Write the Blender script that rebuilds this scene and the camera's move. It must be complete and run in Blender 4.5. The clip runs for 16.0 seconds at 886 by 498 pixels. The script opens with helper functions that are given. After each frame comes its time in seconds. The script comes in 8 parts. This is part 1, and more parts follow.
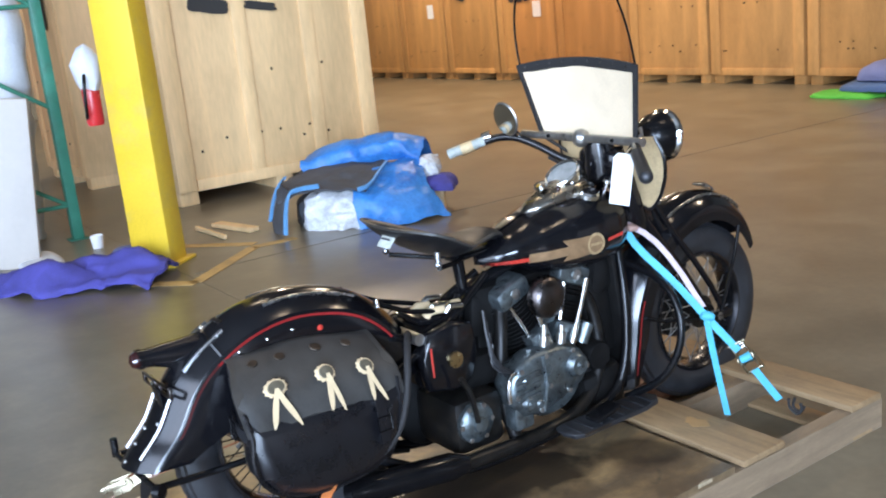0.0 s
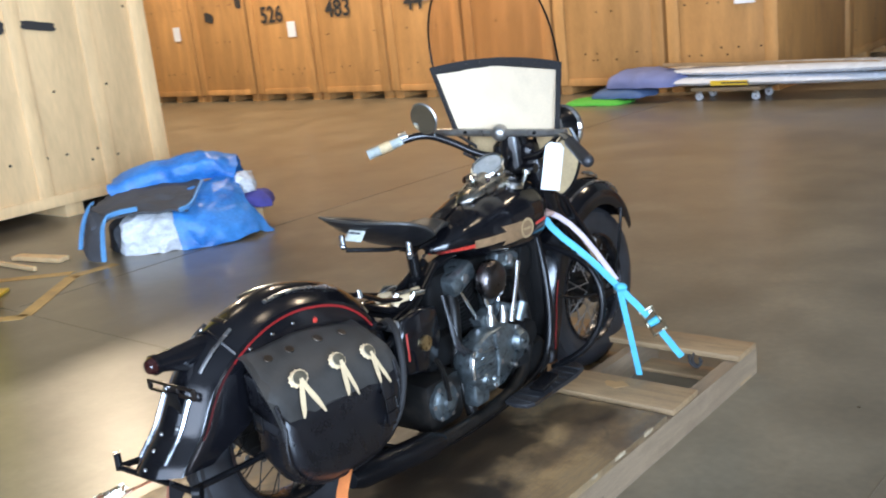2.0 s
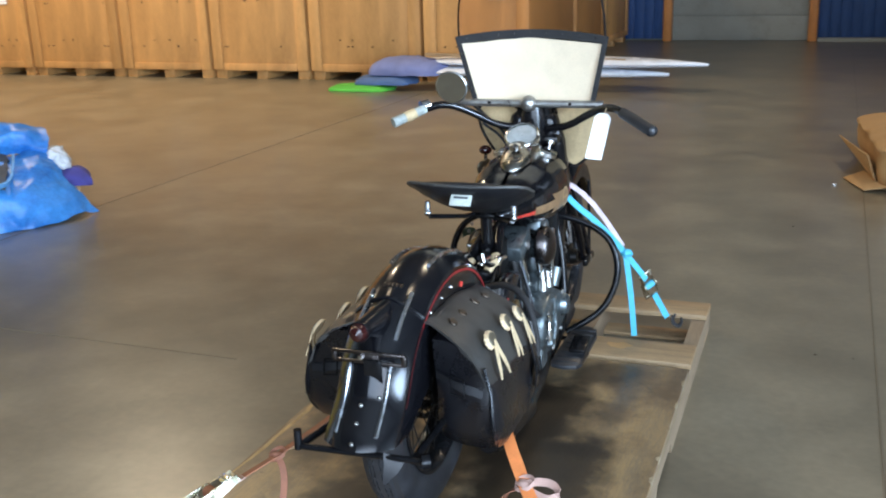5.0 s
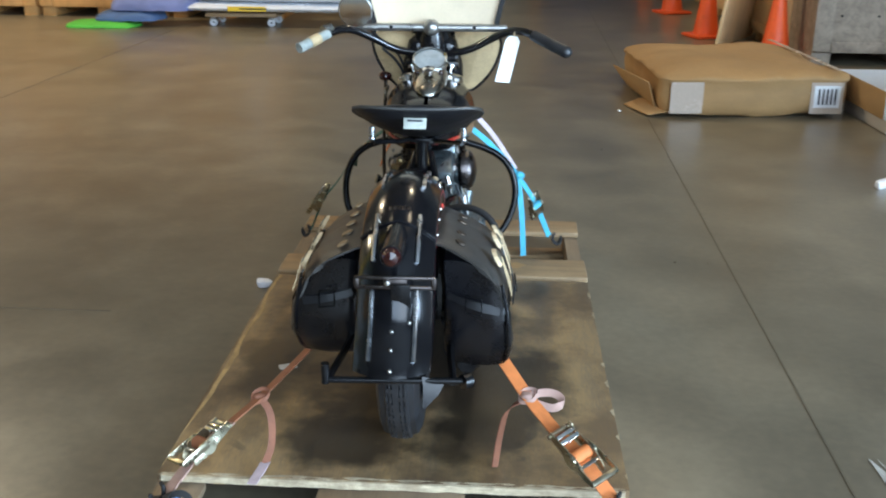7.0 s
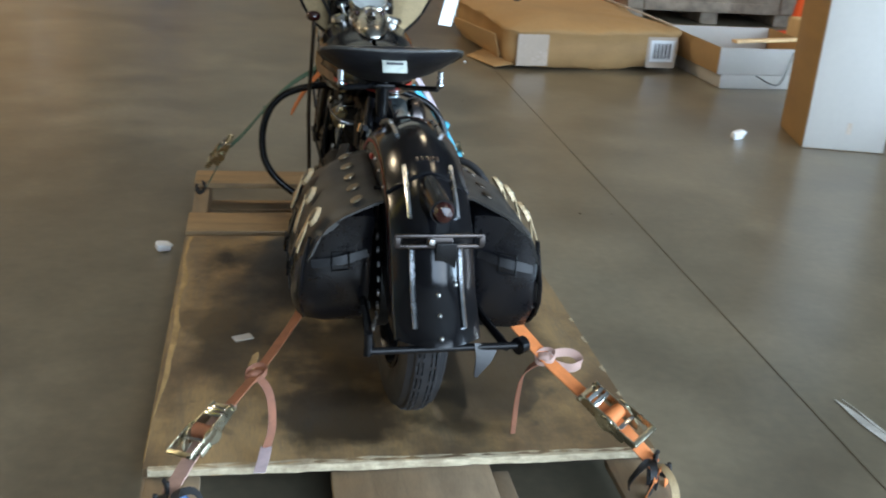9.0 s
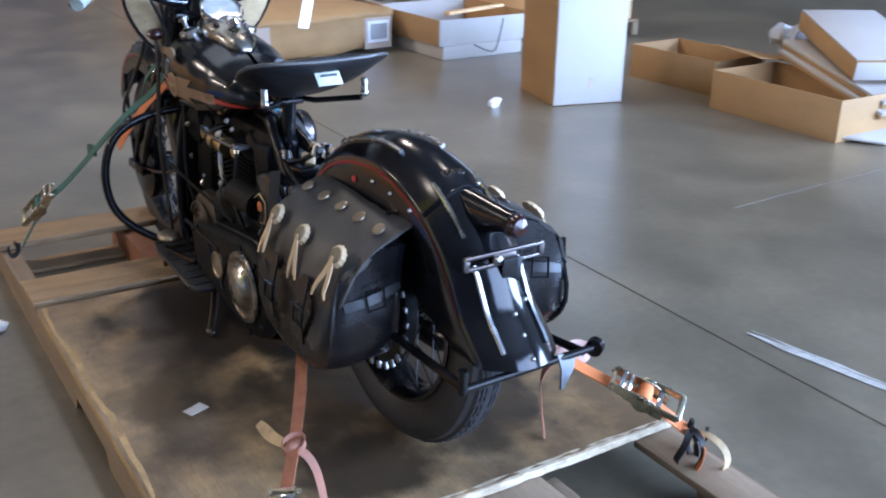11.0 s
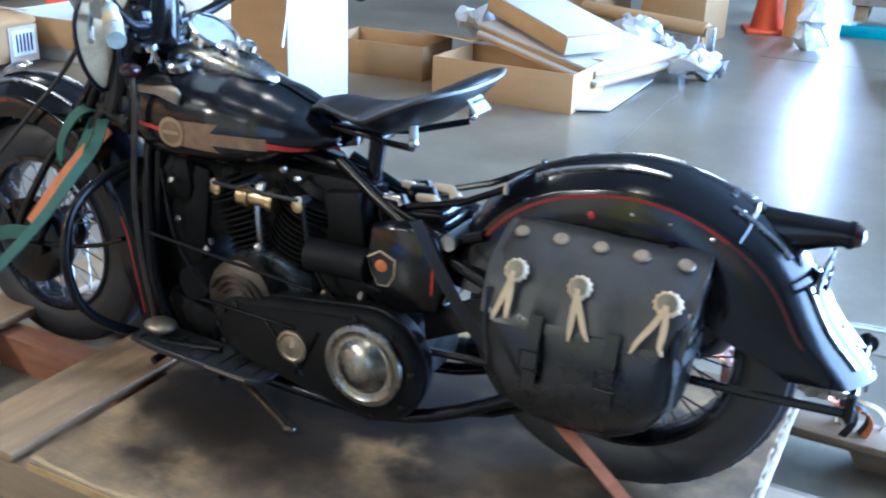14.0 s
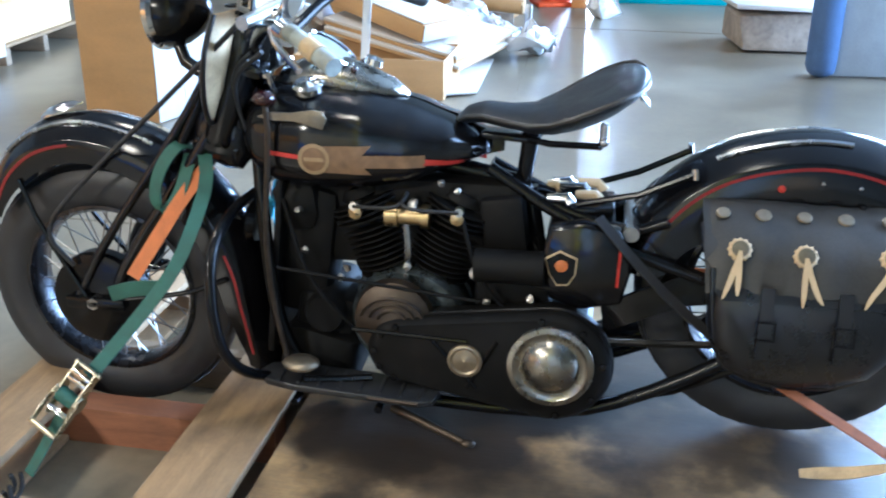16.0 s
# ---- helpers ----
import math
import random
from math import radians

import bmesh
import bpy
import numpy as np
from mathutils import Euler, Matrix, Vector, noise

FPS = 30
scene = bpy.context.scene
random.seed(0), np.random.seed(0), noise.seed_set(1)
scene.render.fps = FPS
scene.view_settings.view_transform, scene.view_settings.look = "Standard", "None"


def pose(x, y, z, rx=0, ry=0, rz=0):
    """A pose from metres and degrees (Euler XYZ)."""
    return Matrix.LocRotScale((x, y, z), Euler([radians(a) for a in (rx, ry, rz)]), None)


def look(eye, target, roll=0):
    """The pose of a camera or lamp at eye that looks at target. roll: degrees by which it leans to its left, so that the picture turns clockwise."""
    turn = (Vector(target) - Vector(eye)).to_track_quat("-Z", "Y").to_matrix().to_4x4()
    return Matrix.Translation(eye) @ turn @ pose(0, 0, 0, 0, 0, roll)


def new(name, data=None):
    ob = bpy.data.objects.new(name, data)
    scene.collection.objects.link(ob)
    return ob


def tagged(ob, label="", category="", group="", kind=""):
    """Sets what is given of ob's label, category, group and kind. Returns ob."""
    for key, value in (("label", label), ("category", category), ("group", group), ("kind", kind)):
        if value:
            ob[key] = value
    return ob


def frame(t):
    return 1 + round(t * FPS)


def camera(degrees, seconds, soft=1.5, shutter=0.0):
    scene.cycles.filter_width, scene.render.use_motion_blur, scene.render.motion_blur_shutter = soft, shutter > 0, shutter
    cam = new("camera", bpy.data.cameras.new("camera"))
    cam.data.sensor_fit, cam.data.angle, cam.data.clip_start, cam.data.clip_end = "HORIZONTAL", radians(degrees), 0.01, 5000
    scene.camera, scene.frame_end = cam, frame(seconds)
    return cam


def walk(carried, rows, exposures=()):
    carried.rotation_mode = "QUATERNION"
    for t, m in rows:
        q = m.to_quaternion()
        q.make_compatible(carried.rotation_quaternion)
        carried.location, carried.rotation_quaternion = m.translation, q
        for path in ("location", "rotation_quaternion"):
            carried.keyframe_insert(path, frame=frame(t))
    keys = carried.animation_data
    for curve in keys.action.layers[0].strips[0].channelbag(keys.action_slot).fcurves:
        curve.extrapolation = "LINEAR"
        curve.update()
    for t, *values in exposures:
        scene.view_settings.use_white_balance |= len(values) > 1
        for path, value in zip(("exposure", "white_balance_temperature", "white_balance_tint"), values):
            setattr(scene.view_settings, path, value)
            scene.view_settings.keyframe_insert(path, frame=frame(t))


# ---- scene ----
cam = camera(47.7, 16.0, soft=2.0, shutter=0.5)
PATH = [
    (0, (2.207, -0.856, 1.425), (0.578, 0.199, 0.941), -5.8),
    (0.5, (2.158, -1.023, 1.444), (0.587, 0.115, 0.958), -6.4),
    (1, (2.089, -1.192, 1.436), (0.595, 0.045, 0.946), -6.9),
    (1.5, (2.037, -1.338, 1.445), (0.657, 0.024, 0.952), -6.4),
    (2, (1.917, -1.433, 1.439), (0.638, 0.023, 0.944), -6.2),
    (2.5, (1.776, -1.566, 1.449), (0.62, -0.014, 0.943), -5.5),
    (3, (1.592, -1.714, 1.451), (0.58, -0.068, 0.937), -4.2),
    (3.5, (1.405, -1.794, 1.43), (0.509, -0.083, 0.911), -3.4),
    (3.7, (1.337, -1.84, 1.44), (0.444, -0.13, 0.914), -3.7),
    (5.8, (0.655, -2.131, 1.45), (0.154, -0.282, 0.875), -1.7),
    (6, (0.593, -2.151, 1.431), (0.145, -0.291, 0.847), -2.2),
    (6.5, (0.393, -2.167, 1.405), (0.112, -0.292, 0.767), -1.4),
    (7, (0.26, -2.182, 1.403), (0.121, -0.304, 0.73), 0.3),
    (7.5, (0.138, -2.174, 1.397), (0.131, -0.299, 0.7), 1.7),
    (8, (0.013, -2.143, 1.38), (0.12, -0.28, 0.659), 2.7),
    (8.5, (-0.136, -2.077, 1.342), (0.078, -0.228, 0.61), 3.6),
    (9, (-0.286, -1.986, 1.319), (0.041, -0.157, 0.579), 4.0),
    (9.2, (-0.329, -1.953, 1.32), (0.078, -0.144, 0.571), 4.3),
    (11.3, (-1.042, -1.476, 1.293), (0.051, 0.025, 0.551), 1.1),
    (11.5, (-1.109, -1.396, 1.295), (0.065, 0.042, 0.55), 1.4),
    (12, (-1.224, -1.198, 1.279), (0.072, 0.131, 0.536), 1.7),
    (12.5, (-1.293, -0.996, 1.27), (0.101, 0.225, 0.518), 1.8),
    (13, (-1.454, -0.816, 1.277), (0.079, 0.232, 0.534), 2.8),
    (13.5, (-1.583, -0.622, 1.279), (0.046, 0.274, 0.542), 3.4),
    (14, (-1.665, -0.421, 1.267), (-0.027, 0.458, 0.527), 2.2),
    (14.5, (-1.779, -0.216, 1.276), (-0.043, 0.448, 0.537), 3.0),
    (15, (-1.847, -0.001, 1.275), (-0.063, 0.52, 0.536), 2.7),
    (15.5, (-1.899, 0.204, 1.278), (-0.102, 0.662, 0.53), 1.4),
    (16, (-1.962, 0.405, 1.285), (-0.147, 0.773, 0.53), 0.4),
]
EXPOSURES = [(0, 0.31, 6050, 18), (4, 0.28, 5950, 14), (6, 0.22, 6100, 11), (7, 0.16, 6000, 9), (9, 0.1, 6100, 9), (11.5, 0.84, 4850, 22), (12.5, 1.05, 4600, 20), (13.5, 1.22, 4450, 11), (14.5, 1.48, 4680, 12), (16, 1.58, 4800, 11)]
walk(cam, [(t, look(eye, target, roll)) for t, eye, target, roll in PATH], EXPOSURES)

# ---- light ----
world = bpy.data.worlds.new("world")
scene.world = world
world.use_nodes = True
_wn = world.node_tree
_sky = _wn.nodes.new("ShaderNodeTexSky")
_sky.sky_type = "NISHITA"
_sky.sun_disc = False
_sky.sun_elevation, _sky.sun_rotation = radians(38), radians(140)
_wn.links.new(_sky.outputs[0], _wn.nodes["Background"].inputs[0])
_wn.nodes["Background"].inputs[1].default_value = 0.12


def area_lamp(name, m, sx, sy, watts, colour, spread=180, round_=False):
    d = bpy.data.lights.new(name, "AREA")
    d.shape, d.size, d.size_y, d.energy, d.color, d.spread = "ELLIPSE" if round_ else "RECTANGLE", sx, sy, watts, colour, radians(spread)
    ob = new(name, d)
    ob.matrix_basis = m
    return ob


# daylight in the open dock door, and the high-bay lamps under the roof
area_lamp("dock_daylight", look((10.9, -6.1, 2.55), (0.0, -0.5, 0.8)), 5.6, 4.8, 2650, (0.62, 0.81, 1.0))
area_lamp("dock_daylight", look((3.55, -9.12, 3.95), (1.3, 0.6, 2.25)), 9.1, 7.7, 1300, (0.68, 0.84, 1.0))
for lx, ly, lw in ((-6.5, 7.0, 240), (1.5, 6.5, 95), (-2.6, 1.4, 25), (2.2, 2.2, 25), (-11.5, 6.0, 520)):
    area_lamp("high_bay_lamp", pose(lx, ly, 6.3), 0.7, 0.7, lw, (1.0, 0.79, 0.5), 180, True)
# daylight at the narrow gap between the stored goods
area_lamp("door_gap_daylight", look((9.6, 1.15, 1.3), (0.0, 0.0, 0.3)), 0.07, 2.4, 22, (0.85, 0.93, 1.0))

# ---- materials ----
def mat(name, base, rough=0.5, metal=0.0, var=0.15, scale=6.0, fine=60.0, bump=0.1, stretch=(1, 1, 1), tint=None,
        stain=0.0, stain_scale=2.0, stain_colour=(0.03, 0.025, 0.02), coat=0.0, rough_var=0.1, island=0.0, depth=0.002, spec=0.5, stain_at=(0.52, 0.72), detail=8, spots=(), specks=0.0):
    m = bpy.data.materials.new(name)
    m.use_nodes = True
    nt = m.node_tree
    N, L = nt.nodes.new, nt.links.new
    b = nt.nodes["Principled BSDF"]
    co = N("ShaderNodeTexCoord")
    mp = N("ShaderNodeMapping")
    mp.inputs["Scale"].default_value = stretch
    L(co.outputs["Object"], mp.inputs[0])
    n1, n2 = N("ShaderNodeTexNoise"), N("ShaderNodeTexNoise")
    n1.inputs["Scale"].default_value, n1.inputs["Detail"].default_value, n1.inputs["Distortion"].default_value = scale, 5, 0.6
    n2.inputs["Scale"].default_value, n2.inputs["Detail"].default_value = fine, 4
    L(mp.outputs[0], n1.inputs["Vector"]); L(mp.outputs[0], n2.inputs["Vector"])
    add = N("ShaderNodeMath"); add.operation = "MULTIPLY_ADD"
    L(n2.outputs[0], add.inputs[0]); add.inputs[1].default_value = 0.5
    L(n1.outputs[0], add.inputs[2])
    rmp = N("ShaderNodeMapRange")
    rmp.inputs[1].default_value, rmp.inputs[2].default_value = 0.45, 1.05
    L(add.outputs[0], rmp.inputs[0])
    mix = N("ShaderNodeMix"); mix.data_type = "RGBA"
    t2 = tint or tuple(min(1, c * (1 + var)) for c in base)
    mix.inputs[6].default_value = (*[c * (1 - var) for c in base], 1)
    mix.inputs[7].default_value = (*t2, 1)
    L(rmp.outputs[0], mix.inputs[0])
    col = mix.outputs[2]
    if stain:
        n3 = N("ShaderNodeTexNoise")
        n3.inputs["Scale"].default_value, n3.inputs["Detail"].default_value, n3.inputs["Roughness"].default_value = stain_scale, detail, 0.65
        L(co.outputs["Object"], n3.inputs["Vector"])
        r3 = N("ShaderNodeMapRange")
        r3.inputs[1].default_value, r3.inputs[2].default_value, r3.inputs[4].default_value = stain_at[0], stain_at[1], stain
        L(n3.outputs[0], r3.inputs[0])
        mx = N("ShaderNodeMix"); mx.data_type = "RGBA"
        L(r3.outputs[0], mx.inputs[0]); L(col, mx.inputs[6]); mx.inputs[7].default_value = (*stain_colour, 1)
        col = mx.outputs[2]
    if specks:  # small dark droppings and scuffs
        n4, r4, m4 = N("ShaderNodeTexNoise"), N("ShaderNodeMapRange"), N("ShaderNodeMix")
        n4.inputs["Scale"].default_value, n4.inputs["Detail"].default_value, n4.inputs["Distortion"].default_value = 5.5, 4, 0.8
        L(co.outputs["Object"], n4.inputs["Vector"]); L(n4.outputs[0], r4.inputs[0])
        r4.inputs[1].default_value, r4.inputs[2].default_value, r4.inputs[4].default_value = 0.66, 0.73, specks
        m4.data_type = "RGBA"
        L(r4.outputs[0], m4.inputs[0]); L(col, m4.inputs[6]); m4.inputs[7].default_value = (0.05, 0.042, 0.03, 1)
        col = m4.outputs[2]
    for sx, sy, rx, ry, dark in spots:  # dark patches at set places: oil stains, and shade put into the colour
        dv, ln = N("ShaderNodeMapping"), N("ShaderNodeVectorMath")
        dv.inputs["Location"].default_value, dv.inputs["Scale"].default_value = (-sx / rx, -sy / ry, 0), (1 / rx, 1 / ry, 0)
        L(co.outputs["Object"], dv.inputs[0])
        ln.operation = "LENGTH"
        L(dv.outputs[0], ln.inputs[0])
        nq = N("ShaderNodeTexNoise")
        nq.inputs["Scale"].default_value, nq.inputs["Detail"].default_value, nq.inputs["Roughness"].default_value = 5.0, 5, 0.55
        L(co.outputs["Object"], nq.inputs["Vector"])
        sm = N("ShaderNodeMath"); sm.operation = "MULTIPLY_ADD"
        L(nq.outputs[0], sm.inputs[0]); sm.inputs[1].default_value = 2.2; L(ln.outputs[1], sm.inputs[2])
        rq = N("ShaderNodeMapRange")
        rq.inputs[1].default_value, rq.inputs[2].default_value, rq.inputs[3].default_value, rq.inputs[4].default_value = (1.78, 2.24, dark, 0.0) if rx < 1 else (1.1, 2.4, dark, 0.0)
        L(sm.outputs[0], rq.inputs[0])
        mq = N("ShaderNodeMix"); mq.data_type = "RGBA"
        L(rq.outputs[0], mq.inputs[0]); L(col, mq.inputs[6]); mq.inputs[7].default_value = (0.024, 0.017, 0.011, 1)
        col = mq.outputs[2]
    if island:
        oi = N("ShaderNodeObjectInfo")
        hs = N("ShaderNodeHueSaturation")
        ri = N("ShaderNodeMapRange")
        ri.inputs[3].default_value, ri.inputs[4].default_value = 1 - island, 1 + island
        L(oi.outputs["Random"], ri.inputs[0]); L(ri.outputs[0], hs.inputs["Value"]); L(col, hs.inputs["Color"])
        col = hs.outputs[0]
    L(col, b.inputs["Base Color"])
    rr = N("ShaderNodeMapRange")
    rr.inputs[3].default_value, rr.inputs[4].default_value = max(0.02, rough - rough_var), min(1, rough + rough_var)
    L(add.outputs[0], rr.inputs[0]); L(rr.outputs[0], b.inputs["Roughness"])
    rr.inputs[1].default_value, rr.inputs[2].default_value = 0.4, 1.1
    b.inputs["Metallic"].default_value = metal
    b.inputs["Specular IOR Level"].default_value = spec
    if coat:
        b.inputs["Coat Weight"].default_value, b.inputs["Coat Roughness"].default_value = coat, rough * 0.65
    if bump:
        bp = N("ShaderNodeBump")
        bp.inputs["Strength"].default_value, bp.inputs["Distance"].default_value = bump, depth
        L(add.outputs[0], bp.inputs["Height"]); L(bp.outputs[0], b.inputs["Normal"])
    return m


def glass(name, colour, rough, alpha_trans=1.0, ior=1.45):
    m = bpy.data.materials.new(name)
    m.use_nodes = True
    b = m.node_tree.nodes["Principled BSDF"]
    b.inputs["Base Color"].default_value = (*colour, 1)
    b.inputs["Roughness"].default_value = rough
    b.inputs["Transmission Weight"].default_value = alpha_trans
    b.inputs["IOR"].default_value = ior
    return m


# two broad soft patches put the dimmer light at left and right into the colour
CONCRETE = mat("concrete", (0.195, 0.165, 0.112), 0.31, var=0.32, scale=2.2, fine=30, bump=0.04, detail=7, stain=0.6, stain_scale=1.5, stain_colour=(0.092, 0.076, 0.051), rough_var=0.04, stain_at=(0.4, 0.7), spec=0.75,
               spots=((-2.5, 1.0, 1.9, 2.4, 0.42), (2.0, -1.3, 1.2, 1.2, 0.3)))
JOINT = mat("joint_sealant", (0.14, 0.117, 0.078), 0.36)
WALLP = mat("painted_block_wall", (0.27, 0.27, 0.235), 0.8, scale=1.5, stain=0.3)
CEIL = mat("ceiling_deck", (0.2, 0.197, 0.19), 0.8)
CRATE = mat("crate_plywood", (0.5, 0.262, 0.085), 0.55, var=0.24, scale=2.2, fine=22, stretch=(3.0, 3.0, 0.5), stain=0.3, stain_scale=1.6, stain_colour=(0.2, 0.09, 0.03), island=0.14, bump=0.15)
SPLINT = mat("raw_splintered_wood", (0.5, 0.41, 0.27), 0.8, var=0.3, scale=30, stretch=(1, 4, 4), bump=0.5, stain=0.6, stain_scale=12, stain_colour=(0.2, 0.14, 0.08), stain_at=(0.45, 0.6))
RAWEDGE = mat("raw_plywood_edge", (0.40, 0.27, 0.115), 0.75, var=0.35, scale=14, fine=90, bump=0.35, stain=0.6, stain_scale=9, stain_colour=(0.17, 0.11, 0.06))
CRATE_PALE = mat("pale_plywood", (0.78, 0.54, 0.275), 0.6, var=0.2, scale=1.6, fine=16, stretch=(3.0, 3.0, 0.45), stain=0.25, stain_scale=1.3, stain_colour=(0.36, 0.2, 0.08), island=0.06, bump=0.15)
OSB = mat("weathered_osb", (0.3, 0.24, 0.18), 0.75, var=0.4, scale=9, fine=34, bump=0.3, stain=0.4, stain_scale=3, stain_colour=(0.12, 0.08, 0.05))
MARK = mat("black_marker", (0.03, 0.028, 0.026), 0.7)
PAPER = mat("white_paper", (0.8, 0.8, 0.8), 0.7, var=0.04)
# patches are oil stains plus painted shade under the bike and rear wheel
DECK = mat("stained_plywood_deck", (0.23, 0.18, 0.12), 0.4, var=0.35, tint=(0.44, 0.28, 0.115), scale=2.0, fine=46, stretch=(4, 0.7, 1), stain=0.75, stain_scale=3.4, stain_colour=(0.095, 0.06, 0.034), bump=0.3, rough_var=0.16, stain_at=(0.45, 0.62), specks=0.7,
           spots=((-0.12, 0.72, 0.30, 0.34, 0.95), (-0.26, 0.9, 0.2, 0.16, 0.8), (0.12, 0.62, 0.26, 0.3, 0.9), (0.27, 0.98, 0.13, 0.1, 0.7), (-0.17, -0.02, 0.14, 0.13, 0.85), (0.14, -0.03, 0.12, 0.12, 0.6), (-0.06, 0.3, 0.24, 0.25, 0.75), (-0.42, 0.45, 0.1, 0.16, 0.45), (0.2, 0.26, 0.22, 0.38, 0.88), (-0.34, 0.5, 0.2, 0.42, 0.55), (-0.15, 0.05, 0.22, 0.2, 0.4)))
BLOCKRED = mat("reddish_timber", (0.26, 0.11, 0.055), 0.65, var=0.3, scale=4, fine=60, stretch=(9, 1, 9), stain=0.3, stain_scale=5, bump=0.25)
TARNISH = mat("tarnished_metal", (0.28, 0.23, 0.16), 0.4, metal=0.8, var=0.3, scale=20, bump=0.1)
RIMDARK = mat("blackened_rim", (0.05, 0.05, 0.055), 0.24, metal=0.9, var=0.4, scale=16, bump=0.1)
BOARD = mat("pallet_board", (0.32, 0.21, 0.105), 0.68, var=0.34, scale=4, fine=60, stretch=(1, 9, 9), stain=0.55, stain_scale=5, stain_colour=(0.16, 0.1, 0.06), island=0.18, bump=0.25)
BOARDL = mat("pallet_stringer", (0.27, 0.195, 0.12), 0.7, var=0.28, scale=4, fine=60, stretch=(9, 1, 9), stain=0.35, stain_scale=5, stain_colour=(0.14, 0.09, 0.06), island=0.16, bump=0.25)
BLACK = mat("black_gloss_paint", (0.004, 0.004, 0.0052), 0.16, var=0.3, scale=5, bump=0.05, rough_var=0.07, stain=0.2, stain_scale=4, stain_colour=(0.03, 0.027, 0.024))
SATIN = mat("black_satin_paint", (0.0045, 0.0045, 0.0052), 0.2, var=0.4, scale=9, stain=0.3, stain_scale=14, stain_colour=(0.02, 0.017, 0.014), bump=0.06, spec=0.25)
GREASE = mat("greasy_black_metal", (0.0065, 0.006, 0.0055), 0.38, metal=0.1, spec=0.35, var=0.5, scale=22, bump=0.25, stain=0.4, stain_scale=18, stain_colour=(0.05, 0.038, 0.027))
TRIM = mat("dull_chrome_trim", (0.52, 0.54, 0.57), 0.26, metal=1.0, var=0.2, scale=20)
REDLINE = mat("dark_red_pinstripe", (0.22, 0.012, 0.012), 0.35, var=0.2)
REDDULL = mat("worn_dark_red_pinstripe", (0.06, 0.008, 0.008), 0.4, var=0.4, scale=14)
SMOKY = mat("smoky_chrome", (0.1, 0.088, 0.085), 0.3, metal=1.0, var=0.2, scale=14, bump=0.03)
IRON = mat("sooty_black_iron", (0.0045, 0.0043, 0.0042), 0.62, var=0.5, scale=20, bump=0.3, spec=0.2, stain=0.4, stain_scale=16, stain_colour=(0.014, 0.011, 0.009))
DOME = mat("hazy_polished_cover", (0.30, 0.285, 0.25), 0.26, metal=1.0, var=0.2, scale=12, bump=0.05, rough_var=0.1, stain=0.3, stain_scale=14, stain_colour=(0.12, 0.1, 0.08))
OLIVE = mat("dull_olive_metal", (0.16, 0.14, 0.1), 0.45, metal=0.6, var=0.25, scale=40)
CHROME = mat("chrome", (0.72, 0.71, 0.69), 0.12, metal=1.0, var=0.08, scale=20, bump=0.02, rough_var=0.07)
STEEL = mat("dull_steel", (0.36, 0.35, 0.33), 0.34, metal=0.9, var=0.25, scale=25, bump=0.1)
ALLOY = mat("cast_aluminium", (0.17, 0.2, 0.21), 0.34, metal=0.85, var=0.5, scale=34, fine=160, bump=0.7, stain=0.7, stain_scale=20, stain_colour=(0.05, 0.045, 0.038), rough_var=0.14)
BRASS = mat("brass", (0.55, 0.42, 0.22), 0.3, metal=1.0, var=0.2)
RUBBER = mat("tyre_rubber", (0.016, 0.0165, 0.0185), 0.45, spec=0.6, var=0.35, scale=14, bump=0.15, stain=0.35, stain_scale=9, stain_colour=(0.05, 0.052, 0.056))
LEATHER = mat("black_leather", (0.005, 0.005, 0.0065), 0.3, spec=0.55, var=0.35, scale=16, fine=190, bump=0.35, depth=0.0012)
SEATL = mat("dull_black_seat_leather", (0.007, 0.007, 0.0085), 0.45, spec=0.4, var=0.4, scale=12, fine=160, bump=0.4, stain=0.4, stain_scale=10, stain_colour=(0.024, 0.022, 0.02), depth=0.0012)
LEATHER_WORN = mat("worn_grey_leather", (0.036, 0.034, 0.031), 0.5, var=0.35, scale=11, fine=170, bump=0.4, stain=0.4, stain_scale=9, stain_colour=(0.06, 0.055, 0.046), depth=0.0012)
CREAM = mat("cream_lace", (0.58, 0.44, 0.26), 0.7, var=0.15)
RED = mat("red_paint", (0.48, 0.04, 0.025), 0.3, var=0.15)
GOLDPALE = mat("pale_gold_decal", (0.36, 0.25, 0.13), 0.45, var=0.3, scale=40)
GOLD = mat("faded_gold_decal", (0.2, 0.12, 0.06), 0.4, var=0.3, scale=30)
CANVAS = mat("cream_canvas", (0.85, 0.71, 0.51), 0.75, var=0.12, scale=5, fine=250, bump=0.2, stain=0.15, stain_scale=6, stain_colour=(0.4, 0.3, 0.18))
TAN = mat("dirty_tan_canvas", (0.5, 0.37, 0.2), 0.7, var=0.3, scale=9, fine=200, bump=0.2, stain=0.5, stain_scale=12, stain_colour=(0.16, 0.1, 0.05))
CLEAR = glass("clear_plastic_screen", (0.86, 0.75, 0.69), 0.02, 1.0, 1.12)
REDGLASS = mat("red_lens", (0.022, 0.004, 0.004), 0.08, var=0.1, coat=0.5)
LENS = mat("headlamp_lens", (0.6, 0.6, 0.58), 0.12, metal=0.6)
CYAN = mat("cyan_webbing", (0.08, 0.39, 0.53), 0.65, var=0.15, scale=30, fine=300, bump=0.3)
ORANGE = mat("orange_webbing", (0.62, 0.19, 0.05), 0.68, var=0.18, scale=30, fine=300, bump=0.3)
PINK = mat("faded_webbing", (0.4, 0.25, 0.2), 0.7, var=0.2, scale=30, fine=300, bump=0.3)
MAUVE = mat("pale_mauve_webbing", (0.5, 0.4, 0.42), 0.7, var=0.2, scale=30, fine=300, bump=0.3)
